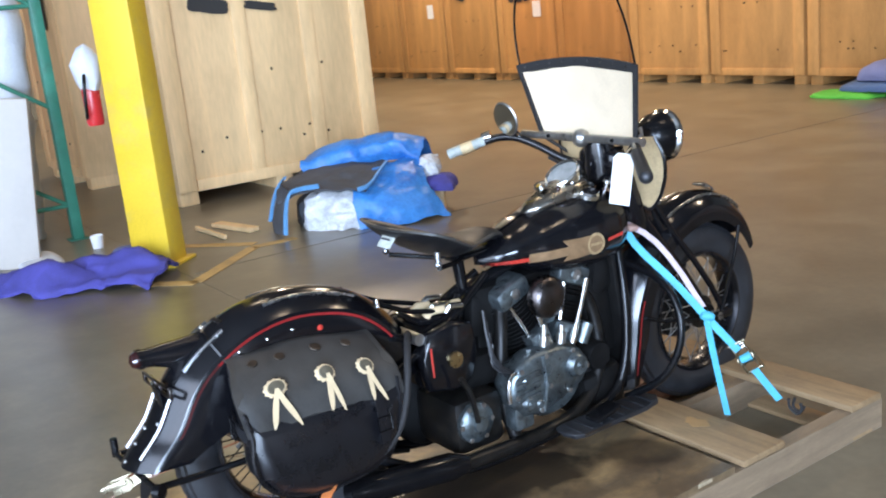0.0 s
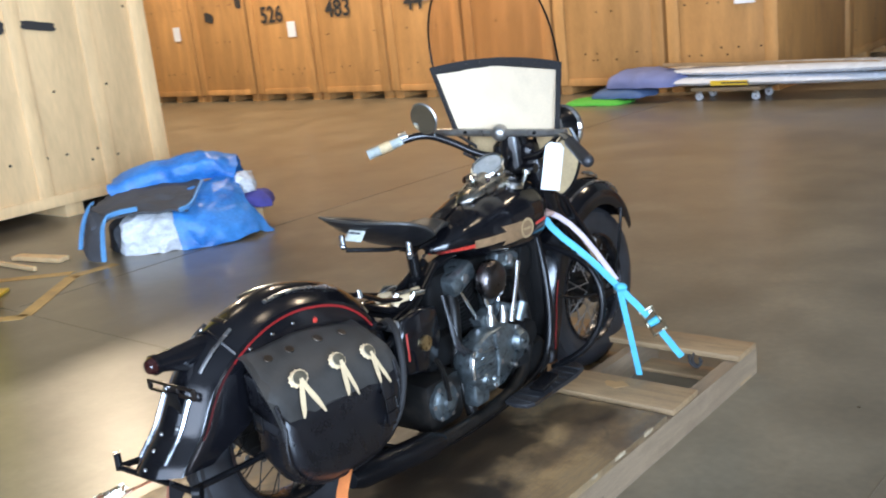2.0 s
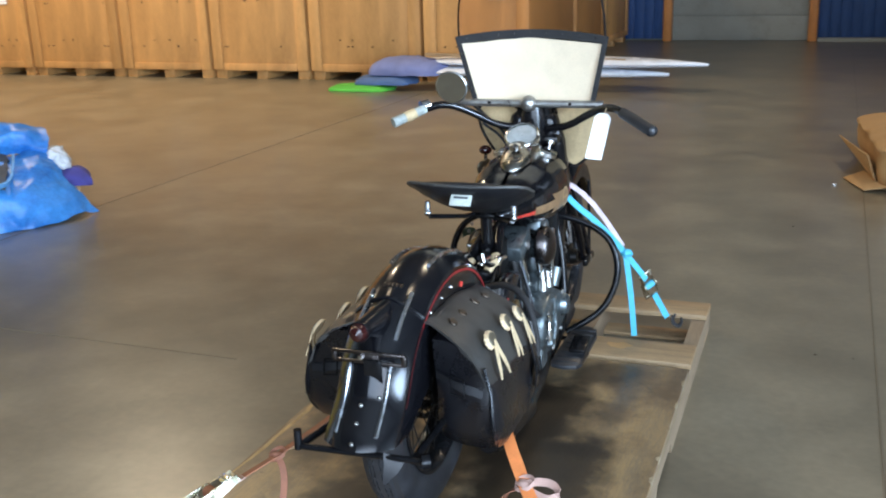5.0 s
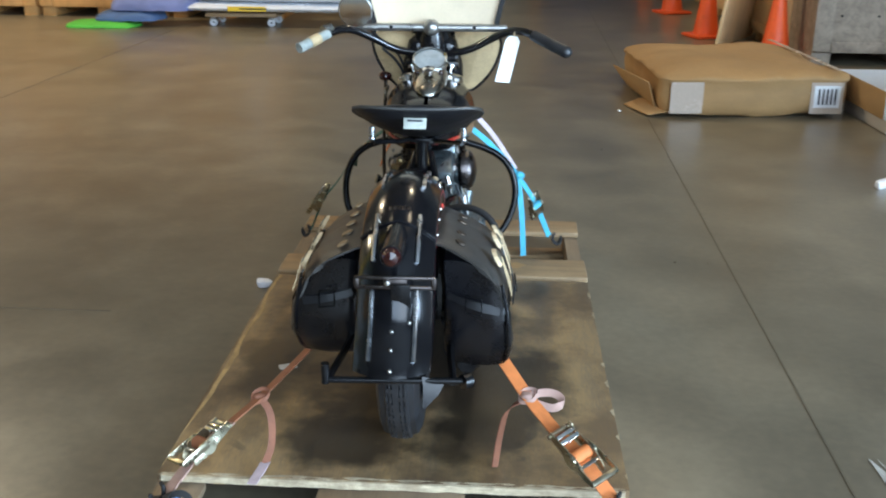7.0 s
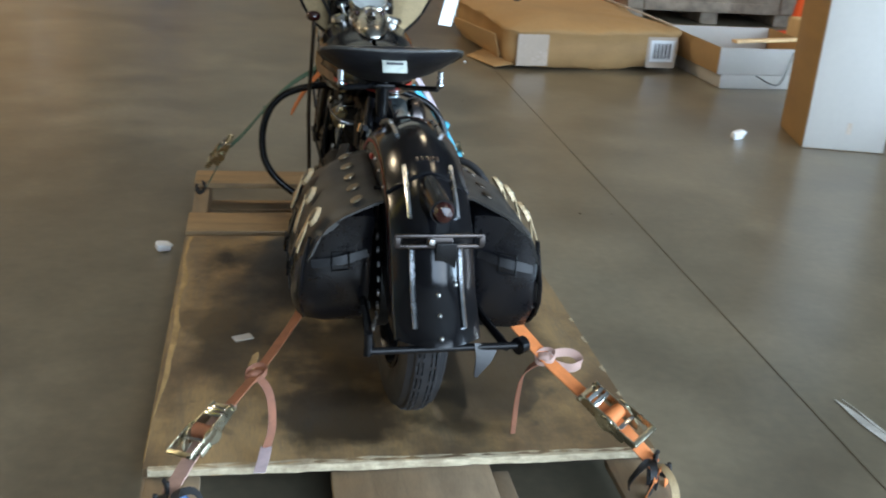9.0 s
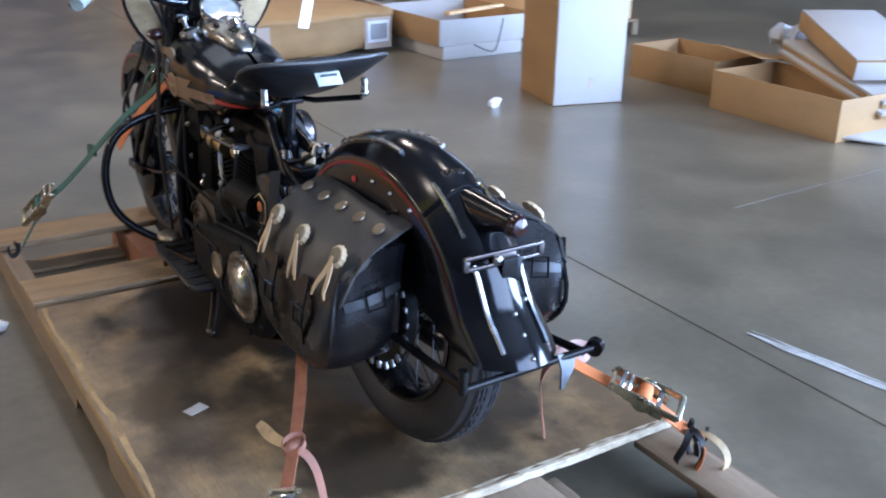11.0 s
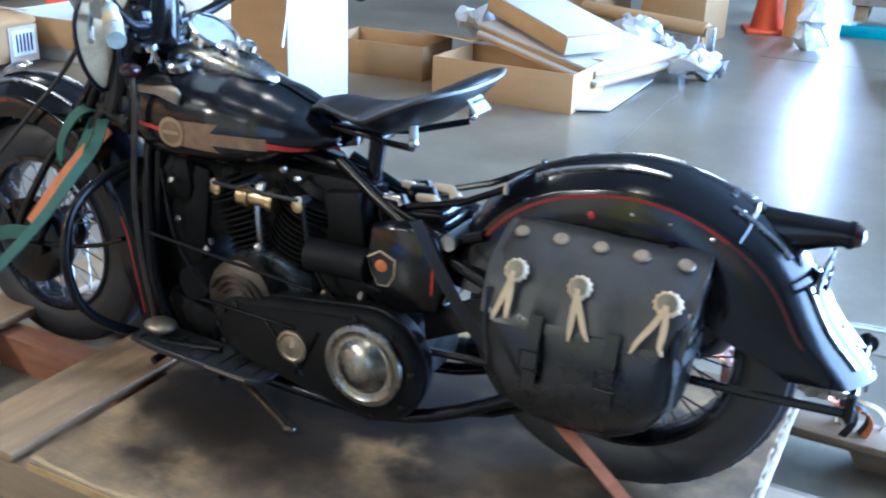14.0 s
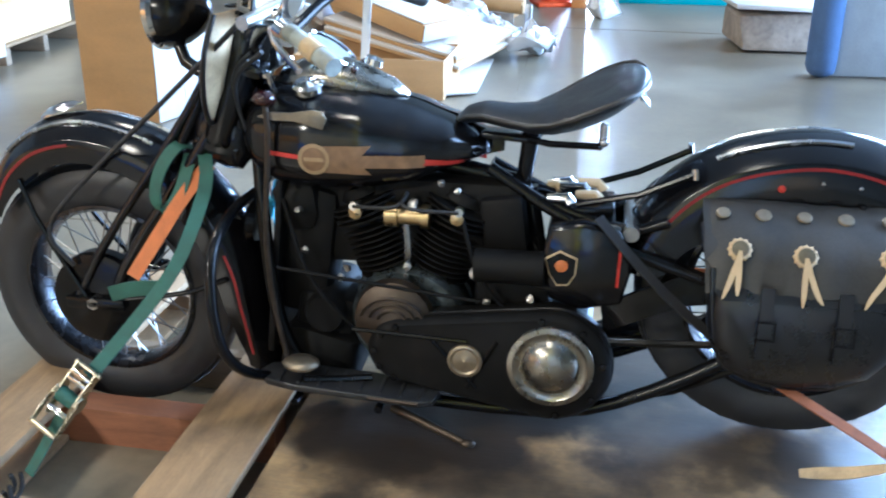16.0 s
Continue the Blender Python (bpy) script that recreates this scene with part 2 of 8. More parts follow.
DUSTY = mat("dusty_brown_webbing", (0.22, 0.085, 0.045), 0.75, var=0.25, scale=30, fine=300, bump=0.3)
GREEN = mat("green_webbing", (0.03, 0.1, 0.075), 0.7, var=0.25, scale=30, fine=300, bump=0.3)
BLACKWEB = mat("black_webbing", (0.014, 0.013, 0.013), 0.75, var=0.3, scale=30, fine=300, bump=0.3)
ZINC = mat("zinc_plate", (0.42, 0.385, 0.28), 0.3, metal=1.0, var=0.2, scale=40)
CARD = mat("brown_cardboard", (0.41, 0.245, 0.1), 0.75, var=0.14, scale=2.5, fine=40, stretch=(1, 1, 4), bump=0.06, stain=0.12, stain_scale=2)
CARDW = mat("white_cardboard", (0.5, 0.46, 0.41), 0.65, var=0.06, scale=2.5, fine=30, bump=0.05, stain=0.1, stain_scale=3, stain_colour=(0.5, 0.42, 0.32))
TAPE = mat("packing_tape", (0.52, 0.42, 0.33), 0.25, var=0.1)
TARP = mat("blue_fabric", (0.018, 0.14, 0.52), 0.42, var=0.3, tint=(0.07, 0.32, 0.78), scale=3.5, fine=40, bump=0.4, depth=0.006)
EDGING = mat("pale_blue_edging", (0.12, 0.33, 0.62), 0.6, var=0.2, scale=12)
BRONZE = mat("stained_bronze_metal", (0.07, 0.054, 0.04), 0.45, metal=0.75, var=0.4, scale=20, bump=0.2)
PADGREY = mat("dark_grey_fabric", (0.06, 0.062, 0.07), 0.8, var=0.3, scale=6, fine=150, bump=0.3)
LILAC = mat("blue_grey_pad", (0.16, 0.18, 0.34), 0.85, var=0.25, scale=5, fine=120, bump=0.4)
NAVY = mat("steel_blue_pad", (0.07, 0.12, 0.24), 0.85, var=0.25, scale=5, fine=120, bump=0.4)
LIME = mat("green_mat", (0.09, 0.42, 0.04), 0.8, var=0.15)
PURPLE = mat("violet_blanket", (0.06, 0.055, 0.26), 0.85, var=0.3, scale=8, fine=120, bump=0.5, depth=0.006)
PLASTIC = mat("clear_plastic_wrap", (0.62, 0.64, 0.66), 0.18, var=0.25, scale=18, bump=0.8, depth=0.01)
FOAM = mat("white_wrap", (0.58, 0.59, 0.61), 0.6, var=0.08, scale=9, bump=0.5, depth=0.01)
YELLOW = mat("yellow_paint", (0.75, 0.5, 0.03), 0.45, var=0.12, scale=4, stain=0.3, stain_scale=6, stain_colour=(0.45, 0.36, 0.18), bump=0.05)
YLINE = mat("worn_yellow_line", (0.46, 0.29, 0.1), 0.55, var=0.3, scale=9, stain=0.6, stain_scale=7, stain_colour=(0.22, 0.18, 0.12))
WLINE = mat("worn_white_line", (0.52, 0.5, 0.45), 0.5, var=0.3, scale=14, stain=0.8, stain_scale=10, stain_colour=(0.25, 0.22, 0.18))
FAINT = mat("dusty_joint_filler", (0.27, 0.245, 0.19), 0.45, var=0.25, scale=8, stain=0.9, stain_scale=5, stain_colour=(0.17, 0.145, 0.1), stain_at=(0.4, 0.6))
RACK = mat("green_rack_paint", (0.04, 0.2, 0.13), 0.45, var=0.2, stain=0.3, stain_scale=9)
EXTRED = mat("extinguisher_red", (0.55, 0.03, 0.03), 0.25, var=0.1)
CONE = mat("cone_orange", (0.8, 0.1, 0.015), 0.5, var=0.12, stain=0.2, stain_scale=9)
CONEW = mat("cone_white_band", (0.75, 0.72, 0.68), 0.4, var=0.08)
BLUEDOOR = mat("blue_curtain", (0.015, 0.05, 0.16), 0.55, var=0.2)
TEAL = mat("teal_paint", (0.03, 0.3, 0.36), 0.5, var=0.2)
ORANGEPOST = mat("orange_post_paint", (0.5, 0.2, 0.05), 0.5, var=0.2)
WHITEBOARD = mat("white_gelcoat", (0.74, 0.76, 0.8), 0.25, var=0.06)
GRIPTAPE = mat("pale_grey_tape", (0.3, 0.32, 0.29), 0.5, var=0.3, scale=30, stain=0.4, stain_scale=25, stain_colour=(0.1, 0.09, 0.07))
LABEL = mat("faded_label", (0.46, 0.48, 0.42), 0.6, var=0.15, scale=60)
MIRROR = mat("mirror_glass", (0.7, 0.72, 0.72), 0.05, metal=1.0, var=0.06, scale=9, bump=0.0, rough_var=0.03)
DIAL = mat("grey_dial_glass", (0.3, 0.31, 0.3), 0.08, var=0.2, scale=30, coat=0.6)
GREYBOX = mat("grey_blue_panel", (0.3, 0.34, 0.38), 0.6, var=0.12)


def translucent(m, share):
    """Lets part of the light through a thin cloth."""
    nt = m.node_tree
    b, out = nt.nodes["Principled BSDF"], nt.nodes["Material Output"]
    tr_, mx_ = nt.nodes.new("ShaderNodeBsdfTranslucent"), nt.nodes.new("ShaderNodeMixShader")
    nt.links.new(b.inputs["Base Color"].links[0].from_socket, tr_.inputs[0])
    mx_.inputs[0].default_value = share
    nt.links.new(b.outputs[0], mx_.inputs[1]); nt.links.new(tr_.outputs[0], mx_.inputs[2])
    nt.links.new(mx_.outputs[0], out.inputs[0])


translucent(CANVAS, 0.25)

# ---- building helpers ----
class Geo:
    """Collects vertices and faces of one mesh."""

    def __init__(self):
        self.v, self.f = [], []

    def add(self, verts, faces):
        k = len(self.v)
        self.v += [tuple(p) for p in verts]
        self.f += [tuple(i + k for i in f) for f in faces]
        return self

    def box(self, size, at=(0, 0, 0), rot=(0, 0, 0), bevel=0.004, taper=1.0):
        bm = bmesh.new()
        bmesh.ops.create_cube(bm, size=1)
        for v in bm.verts:
            k = taper if v.co.z > 0 else 1.0
            v.co = Vector((v.co.x * size[0] * k, v.co.y * size[1] * k, v.co.z * size[2]))
        if bevel:
            bmesh.ops.bevel(bm, geom=bm.edges[:], offset=min(bevel, 0.45 * min(size)), segments=2, affect="EDGES", profile=0.5)
        m = pose(*at, *rot)
        bm.verts.index_update()
        self.add([m @ v.co for v in bm.verts], [[v.index for v in f.verts] for f in bm.faces])
        bm.free()
        return self

    def rings(self, rings, closed=True, cap=True, loop=False):
        """Joins equal rings of points; closed: each ring is a loop; loop: the last joins the first."""
        n, m = len(rings[0]), len(rings)
        verts = [p for r in rings for p in r]
        faces = []
        for i in range(m if loop else m - 1):
            j = (i + 1) % m
            for k in range(n if closed else n - 1):
                l = (k + 1) % n
                faces.append((i * n + k, i * n + l, j * n + l, j * n + k))
        if cap and closed and not loop:
            faces.append(tuple(range(n))[::-1])
            faces.append(tuple((m - 1) * n + k for k in range(n)))
        return self.add(verts, faces)

    def tube(self, pts, r, seg=10, loop=False, smooth=0):
        """A round bar along pts; r: one radius or one for each point."""
        pts = [Vector(p) for p in pts]
        rs = r if isinstance(r, (list, tuple)) else [r] * len(pts)
        for _ in range(smooth):
            q, s = [], []
            for i in range(len(pts) - 1):
                q += [pts[i] * 0.75 + pts[i + 1] * 0.25, pts[i] * 0.25 + pts[i + 1] * 0.75]
                s += [rs[i] * 0.75 + rs[i + 1] * 0.25, rs[i] * 0.25 + rs[i + 1] * 0.75]
            pts, rs = [pts[0]] + q + [pts[-1]], [rs[0]] + s + [rs[-1]]
        rings, up = [], None
        for i, p in enumerate(pts):
            a, b = pts[max(0, i - 1)], pts[min(len(pts) - 1, i + 1)]
            if loop:
                a, b = pts[i - 1], pts[(i + 1) % len(pts)]
            d = (b - a).normalized()
            if up is None:
                up = d.orthogonal().normalized()
            up = (up - d * up.dot(d)).normalized()
            w = d.cross(up)
            rings.append([p + (up * math.cos(2 * math.pi * k / seg) + w * math.sin(2 * math.pi * k / seg)) * rs[i] for k in range(seg)])
        return self.rings(rings, loop=loop)

    def lathe(self, prof, at=(0, 0, 0), axis=(1, 0, 0), seg=32, start=0.0, turn=360.0):
        """Turns the profile of (along the axis, radius) round the axis."""
        q = Vector((0, 0, 1)).rotation_difference(Vector(axis))
        full = turn >= 360
        rings = []
        for i in range(seg if full else seg + 1):
            a = radians(start + turn * i / seg)
            rings.append([Vector(at) + q @ Vector((r * math.cos(a), r * math.sin(a), h)) for h, r in prof])
        return self.rings(rings, closed=False, cap=False, loop=full)

    def strip(self, pts, width, across, thick=0.003, smooth=1):
        """A flat band along pts, its width along the vector across (one, or one for each point)."""
        pts = [Vector(p) for p in pts]
        ws = list(width) if isinstance(width, (list, tuple)) else [width] * len(pts)
        ac = [Vector(a) for a in across] if isinstance(across[0], (tuple, list, Vector)) else [Vector(across)] * len(pts)
        for _ in range(smooth):
            q, s, u = [pts[0]], [ac[0]], [ws[0]]
            for i in range(len(pts) - 1):
                q += [pts[i] * 0.75 + pts[i + 1] * 0.25, pts[i] * 0.25 + pts[i + 1] * 0.75]
                s += [ac[i] * 0.75 + ac[i + 1] * 0.25, ac[i] * 0.25 + ac[i + 1] * 0.75]
                u += [ws[i] * 0.75 + ws[i + 1] * 0.25, ws[i] * 0.25 + ws[i + 1] * 0.75]
            pts, ac, ws = q + [pts[-1]], s + [ac[-1]], u + [ws[-1]]
        rings = []
        for i, p in enumerate(pts):
            d = (pts[min(len(pts) - 1, i + 1)] - pts[max(0, i - 1)]).normalized()
            w = (ac[i] - d * ac[i].dot(d)).normalized() * ws[i] / 2
            n = d.cross(w).normalized() * thick / 2
            rings.append([p - w - n, p + w - n, p + w + n, p - w + n])
        return self.rings(rings)

    def ball(self, at, r, seg=16, squash=(1, 1, 1)):
        prof = [(-math.cos(math.pi * i / seg), max(1e-4, math.sin(math.pi * i / seg))) for i in range(seg + 1)]
        k = len(self.v)
        self.lathe(prof, (0, 0, 0), (0, 0, 1), seg)
        for i in range(k, len(self.v)):
            x, y, z = self.v[i]
            self.v[i] = (at[0] + x * r * squash[0], at[1] + y * r * squash[1], at[2] + z * r * squash[2])
        return self

    def slab(self, outline, axis, lo, hi, inset=0.0):
        """A flat plate: outline of two coordinates, extruded along axis x, y or z from lo to hi; inset rounds its rim."""
        def at(p, h):
            return {"x": (h, p[0], p[1]), "y": (p[0], h, p[1]), "z": (p[0], p[1], h)}[axis]
        n = len(outline)
        c = (sum(p[0] for p in outline) / n, sum(p[1] for p in outline) / n)

        def shrunk(d):
            out = []
            for p in outline:
                r = math.hypot(p[0] - c[0], p[1] - c[1])
                k = max(0.0, 1 - d / max(r, 1e-6))
                out.append((c[0] + (p[0] - c[0]) * k, c[1] + (p[1] - c[1]) * k))
            return out
        s = 1 if hi > lo else -1
        if inset:
            levels = [(lo, inset), (lo + s * inset * 0.5, inset * 0.2), (lo + s * inset, 0), (hi - s * inset, 0), (hi - s * inset * 0.5, inset * 0.2), (hi, inset)]
        else:
            levels = [(lo, 0), (hi, 0)]
        return self.rings([[at(p, h) for p in shrunk(d)] for h, d in levels])

    def mesh(self, name, material, smooth=40):
        me = bpy.data.meshes.new(name)
        me.from_pydata(self.v, [], self.f)
        bm = bmesh.new()
        bm.from_mesh(me)
        bmesh.ops.recalc_face_normals(bm, faces=bm.faces)
        bm.to_mesh(me)
        bm.free()
        me.materials.append(material)
        if smooth:
            me.polygons.foreach_set("use_smooth", [True] * len(me.polygons))
            me.set_sharp_from_angle(angle=radians(smooth))
        return me




def thing(name, m=None, label="", category="", group="", kind=""):
    """A thing of several parts: an Empty at its base."""
    ob = new(name)
    ob.empty_display_size = 0.1
    ob.matrix_basis = m or Matrix()
    return tagged(ob, label, category, group, kind)


def part(name, geo, material, parent, label="", smooth=40, m=None):
    """One mesh under a thing or a part, in the coordinates of its thing."""
    ob = new(name, geo.mesh(name, material, smooth) if isinstance(geo, Geo) else geo)
    ob.parent = parent
    if m is not None:
        ob.matrix_basis = m
    return tagged(ob, label)


def solo(name, geo, material, label="", category="", group="", kind="", smooth=40, m=None):
    """A thing or piece of the setting that is one mesh."""
    ob = new(name, geo.mesh(name, material, smooth))
    if m is not None:
        ob.matrix_basis = m
    return tagged(ob, label, category, group, kind)


def lettering(text, size, material, parent, m, name="lettering"):
    """Hand-marked figures as a thin mesh."""
    cu = bpy.data.curves.new(name, "FONT")
    cu.offset = 0.006 * size / 0.3
    cu.body, cu.size, cu.extrude, cu.align_x, cu.align_y = text, size, 0.001, "CENTER", "CENTER"
    tmp = bpy.data.objects.new(name, cu)
    scene.collection.objects.link(tmp)
    me = bpy.data.meshes.new_from_object(tmp.evaluated_get(bpy.context.evaluated_depsgraph_get()))
    bpy.data.objects.remove(tmp)
    me.materials.clear()
    me.materials.append(material)
    ob = new(name, me)
    ob.parent = parent
    ob.matrix_basis = m
    return ob


def lerp_table(tab, a):
    for (a0, *v0), (a1, *v1) in zip(tab, tab[1:]):
        if a <= a1:
            k = 0 if a1 == a0 else max(0, (a - a0) / (a1 - a0))
            k = k * k * (3 - 2 * k) * 0.35 + k * 0.65
            return [p + (q - p) * k for p, q in zip(v0, v1)]
    return list(tab[-1][1:])


def crumple(geo, amount, scale, seed=0.0):
    """Folds and dents in cloth, card or paper."""
    out = []
    for x, y, z in geo.v:
        p = Vector((x, y, z)) * scale + Vector((seed, seed * 1.7, seed * 0.6))
        n = noise.noise_vector(p) * amount + noise.noise_vector(p * 2.7) * amount * 0.45
        out.append((x + n.x, y + n.y, z + n.z))
    geo.v = out
    return geo


def cloth(rows, amount, seed, thick=0.008, div=9):
    """A folded sheet through a coarse grid of points, with its thickness."""
    def fine(line):
        out = []
        for i in range(len(line) - 1):
            a, b = line[i], line[i + 1]
            p, q = line[max(0, i - 1)], line[min(len(line) - 1, i + 2)]
            for k in range(div):
                t = k / div
                out.append(0.5 * (2 * a + (b - p) * t + (2 * p - 5 * a + 4 * b - q) * t * t + (3 * a - p - 3 * b + q) * t ** 3))
        return out + [line[-1]]
    g1 = [fine([Vector(p) for p in r]) for r in rows]
    cols = [fine([r[j] for r in g1]) for j in range(len(g1[0]))]
    top = [[c[i] for c in cols] for i in range(len(cols[0]))]
    geo = Geo().rings([t_ + [p - Vector((0, 0, thick)) for p in t_[::-1]] for t_ in top])
    crumple(geo, amount, 4.5, seed)
    crumple(geo, amount * 0.35, 13.0, seed + 3)
    geo.v = [(x, y, max(0.003, z)) for x, y, z in geo.v]
    return geo

# ---- the hall ----
W, E_, S, NN, H = -17.0, 11.0, -9.2, 15.5, 9.0
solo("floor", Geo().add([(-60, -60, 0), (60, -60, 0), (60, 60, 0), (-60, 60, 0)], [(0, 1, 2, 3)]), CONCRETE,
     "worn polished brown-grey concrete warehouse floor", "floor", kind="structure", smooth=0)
solo("ceiling", Geo().box((E_ - W + 0.6, NN - S + 0.6, 0.2), ((E_ + W) / 2, (NN + S) / 2, H + 0.1), bevel=0), CEIL,
     "dim grey warehouse roof deck", "ceiling", kind="structure")
g = Geo().box((E_ - W + 0.6, 0.3, H), ((E_ + W) / 2, NN + 0.15, H / 2), bevel=0)
for k in range(9):  # painted block courses standing a little proud
    g.box((E_ - W - 0.4, 0.03, 0.385), ((E_ + W) / 2, NN - 0.01, 0.2 + 0.405 * k), bevel=0.008)
solo("wall_north", g, WALLP,
     "pale painted block wall at the far end of the hall", "wall", kind="structure")
solo("wall_west", Geo().box((0.3, NN - S, H), (W - 0.15, (NN + S) / 2, H / 2), bevel=0), WALLP, "painted block side wall", "wall", kind="structure")
g = Geo()  # east wall with a narrow gap
g.box((0.3, 1.2 + 3.2, H), (E_ + 0.15, (1.2 - 3.2) / 2, H / 2), bevel=0).box((0.3, -8.9 - S, H), (E_ + 0.15, (-8.9 + S) / 2, H / 2), bevel=0).box((0.3, 5.5, H - 5.1), (E_ + 0.15, -6.15, 5.1 + (H - 5.1) / 2), bevel=0).box((0.3, NN - 1.55, H), (E_ + 0.15, (NN + 1.55) / 2, H / 2), bevel=0)
g.box((0.3, 0.35, H - 2.6), (E_ + 0.15, 1.375, 2.6 + (H - 2.6) / 2), bevel=0)
solo("wall_east", g, WALLP, "painted block wall with an open dock door and a narrow bright gap", "wall", kind="structure")
g = Geo()  # south wall with the dock door
g.box((-1.05 - W, 0.3, H), ((-1.05 + W) / 2, S - 0.15, H / 2), bevel=0).box((E_ - 8.6, 0.3, H), ((E_ + 8.6) / 2, S - 0.15, H / 2), bevel=0)
g.box((9.65, 0.3, H - 8.4), (3.775, S - 0.15, 8.4 + (H - 8.4) / 2), bevel=0)
solo("wall_south", g, WALLP, "painted block wall with an open dock door", "wall", kind="structure")
for pts in (((1.12, -9.0), (1.12, 15.0)), ((-16.8, 0.98), (-1.15, 0.98)), ((-3.4, 1.03), (-3.4, 15.0)), ((5.6, -9.0), (5.6, 1.01))):
    (x0, y0), (x1, y1) = pts
    solo("floor_joint", Geo().box((max(0.005, x1 - x0), max(0.005, y1 - y0), 0.003), ((x0 + x1) / 2, (y0 + y1) / 2, 0.0005), bevel=0), JOINT,
         "thin dark saw-cut joint in the concrete", "joint", "joints in the floor", "structure")
rng = random.Random(5)
g = Geo()
for k, w_ in ((0, (0.004, 0.02, 0.03, 0.026, 0.034, 0.024, 0.03, 0.02, 0.012, 0.003)), (0.021, (0.002, 0.004, 0.012, 0.004, 0.016, 0.01, 0.005, 0.012, 0.005, 0.002))):  # worn white scuff
    g.strip([(1.21 + 0.1 * i / 9 + k + 0.003 * math.sin(i * 2.1), 0.19 - 0.58 * i / 9, 0.002 + k * 0.03) for i in range(10)], list(w_), (1, 0.15, 0), 0.001, 2)
solo("painted_line", g, WLINE, "scuffed remains of a white floor line", "line", kind="structure")
g = Geo()
for p, q in (((-3.47, 0.69), (-3.17, 0.95)), ((-3.19, 0.95), (-3.71, 1.54)), ((-4.2, 1.23), (-3.79, 1.58)), ((-3.71, 1.53), (-3.69, 1.83))):
    d = Vector((q[0] - p[0], q[1] - p[1]))
    g.box((d.length, 0.085, 0.002), ((p[0] + q[0]) / 2, (p[1] + q[1]) / 2, 0.002), (0, 0, math.degrees(math.atan2(d.y, d.x))), bevel=0)
solo("painted_line", g, YLINE, "worn yellow floor line round the post", "line", kind="structure")

g = Geo().strip([(2.0 + 0.33 * i, 1.0 + 0.021 * i + 0.004 * math.sin(i * 1.7), 0.002) for i in range(9)], [0.003, 0.006, 0.004, 0.008, 0.005, 0.007, 0.004, 0.006, 0.003], (0, 1, 0), 0.001, 1)
solo("painted_line", g, FAINT, "faint pale scuffed line along the floor joint", "line", kind="structure")

# far end: blue curtain door, orange post
DX, DY = 1.58, 15.37
g = thing("door_1", Matrix.Translation((DX, DY, 0)), "dark blue curtain door at the far end of the hall", "door", kind="structure")
d = Geo()
for i in range(12):
    d.box((0.166, 0.05, 3.4), (-0.9 + 0.164 * i, 0.02 * (i % 2), 1.74), bevel=0.012)
part("curtain", d, BLUEDOOR, g)
part("threshold", Geo().box((1.95, 0.12, 0.06), (0, -0.08, 0.03), bevel=0.01), WALLP, g, "pale steel threshold")
part("post", Geo().box((0.14, 0.14, 3.6), (-1.06, -0.05, 1.8), bevel=0.015), ORANGEPOST, g, "orange painted steel post")
g = thing("door_2", Matrix.Translation((-2.83, NN - 0.13, 0)), "dark blue curtain door behind the stored crates", "door", kind="structure")
d = Geo()
for i in range(12):
    d.box((0.166, 0.05, 3.4), (-0.9 + 0.164 * i, 0.02 * (i % 2), 1.74), bevel=0.012)
part("curtain", d, BLUEDOOR, g)
part("post", Geo().box((0.14, 0.14, 3.6), (1.06, -0.05, 1.8), bevel=0.015), ORANGEPOST, g, "orange painted steel post")


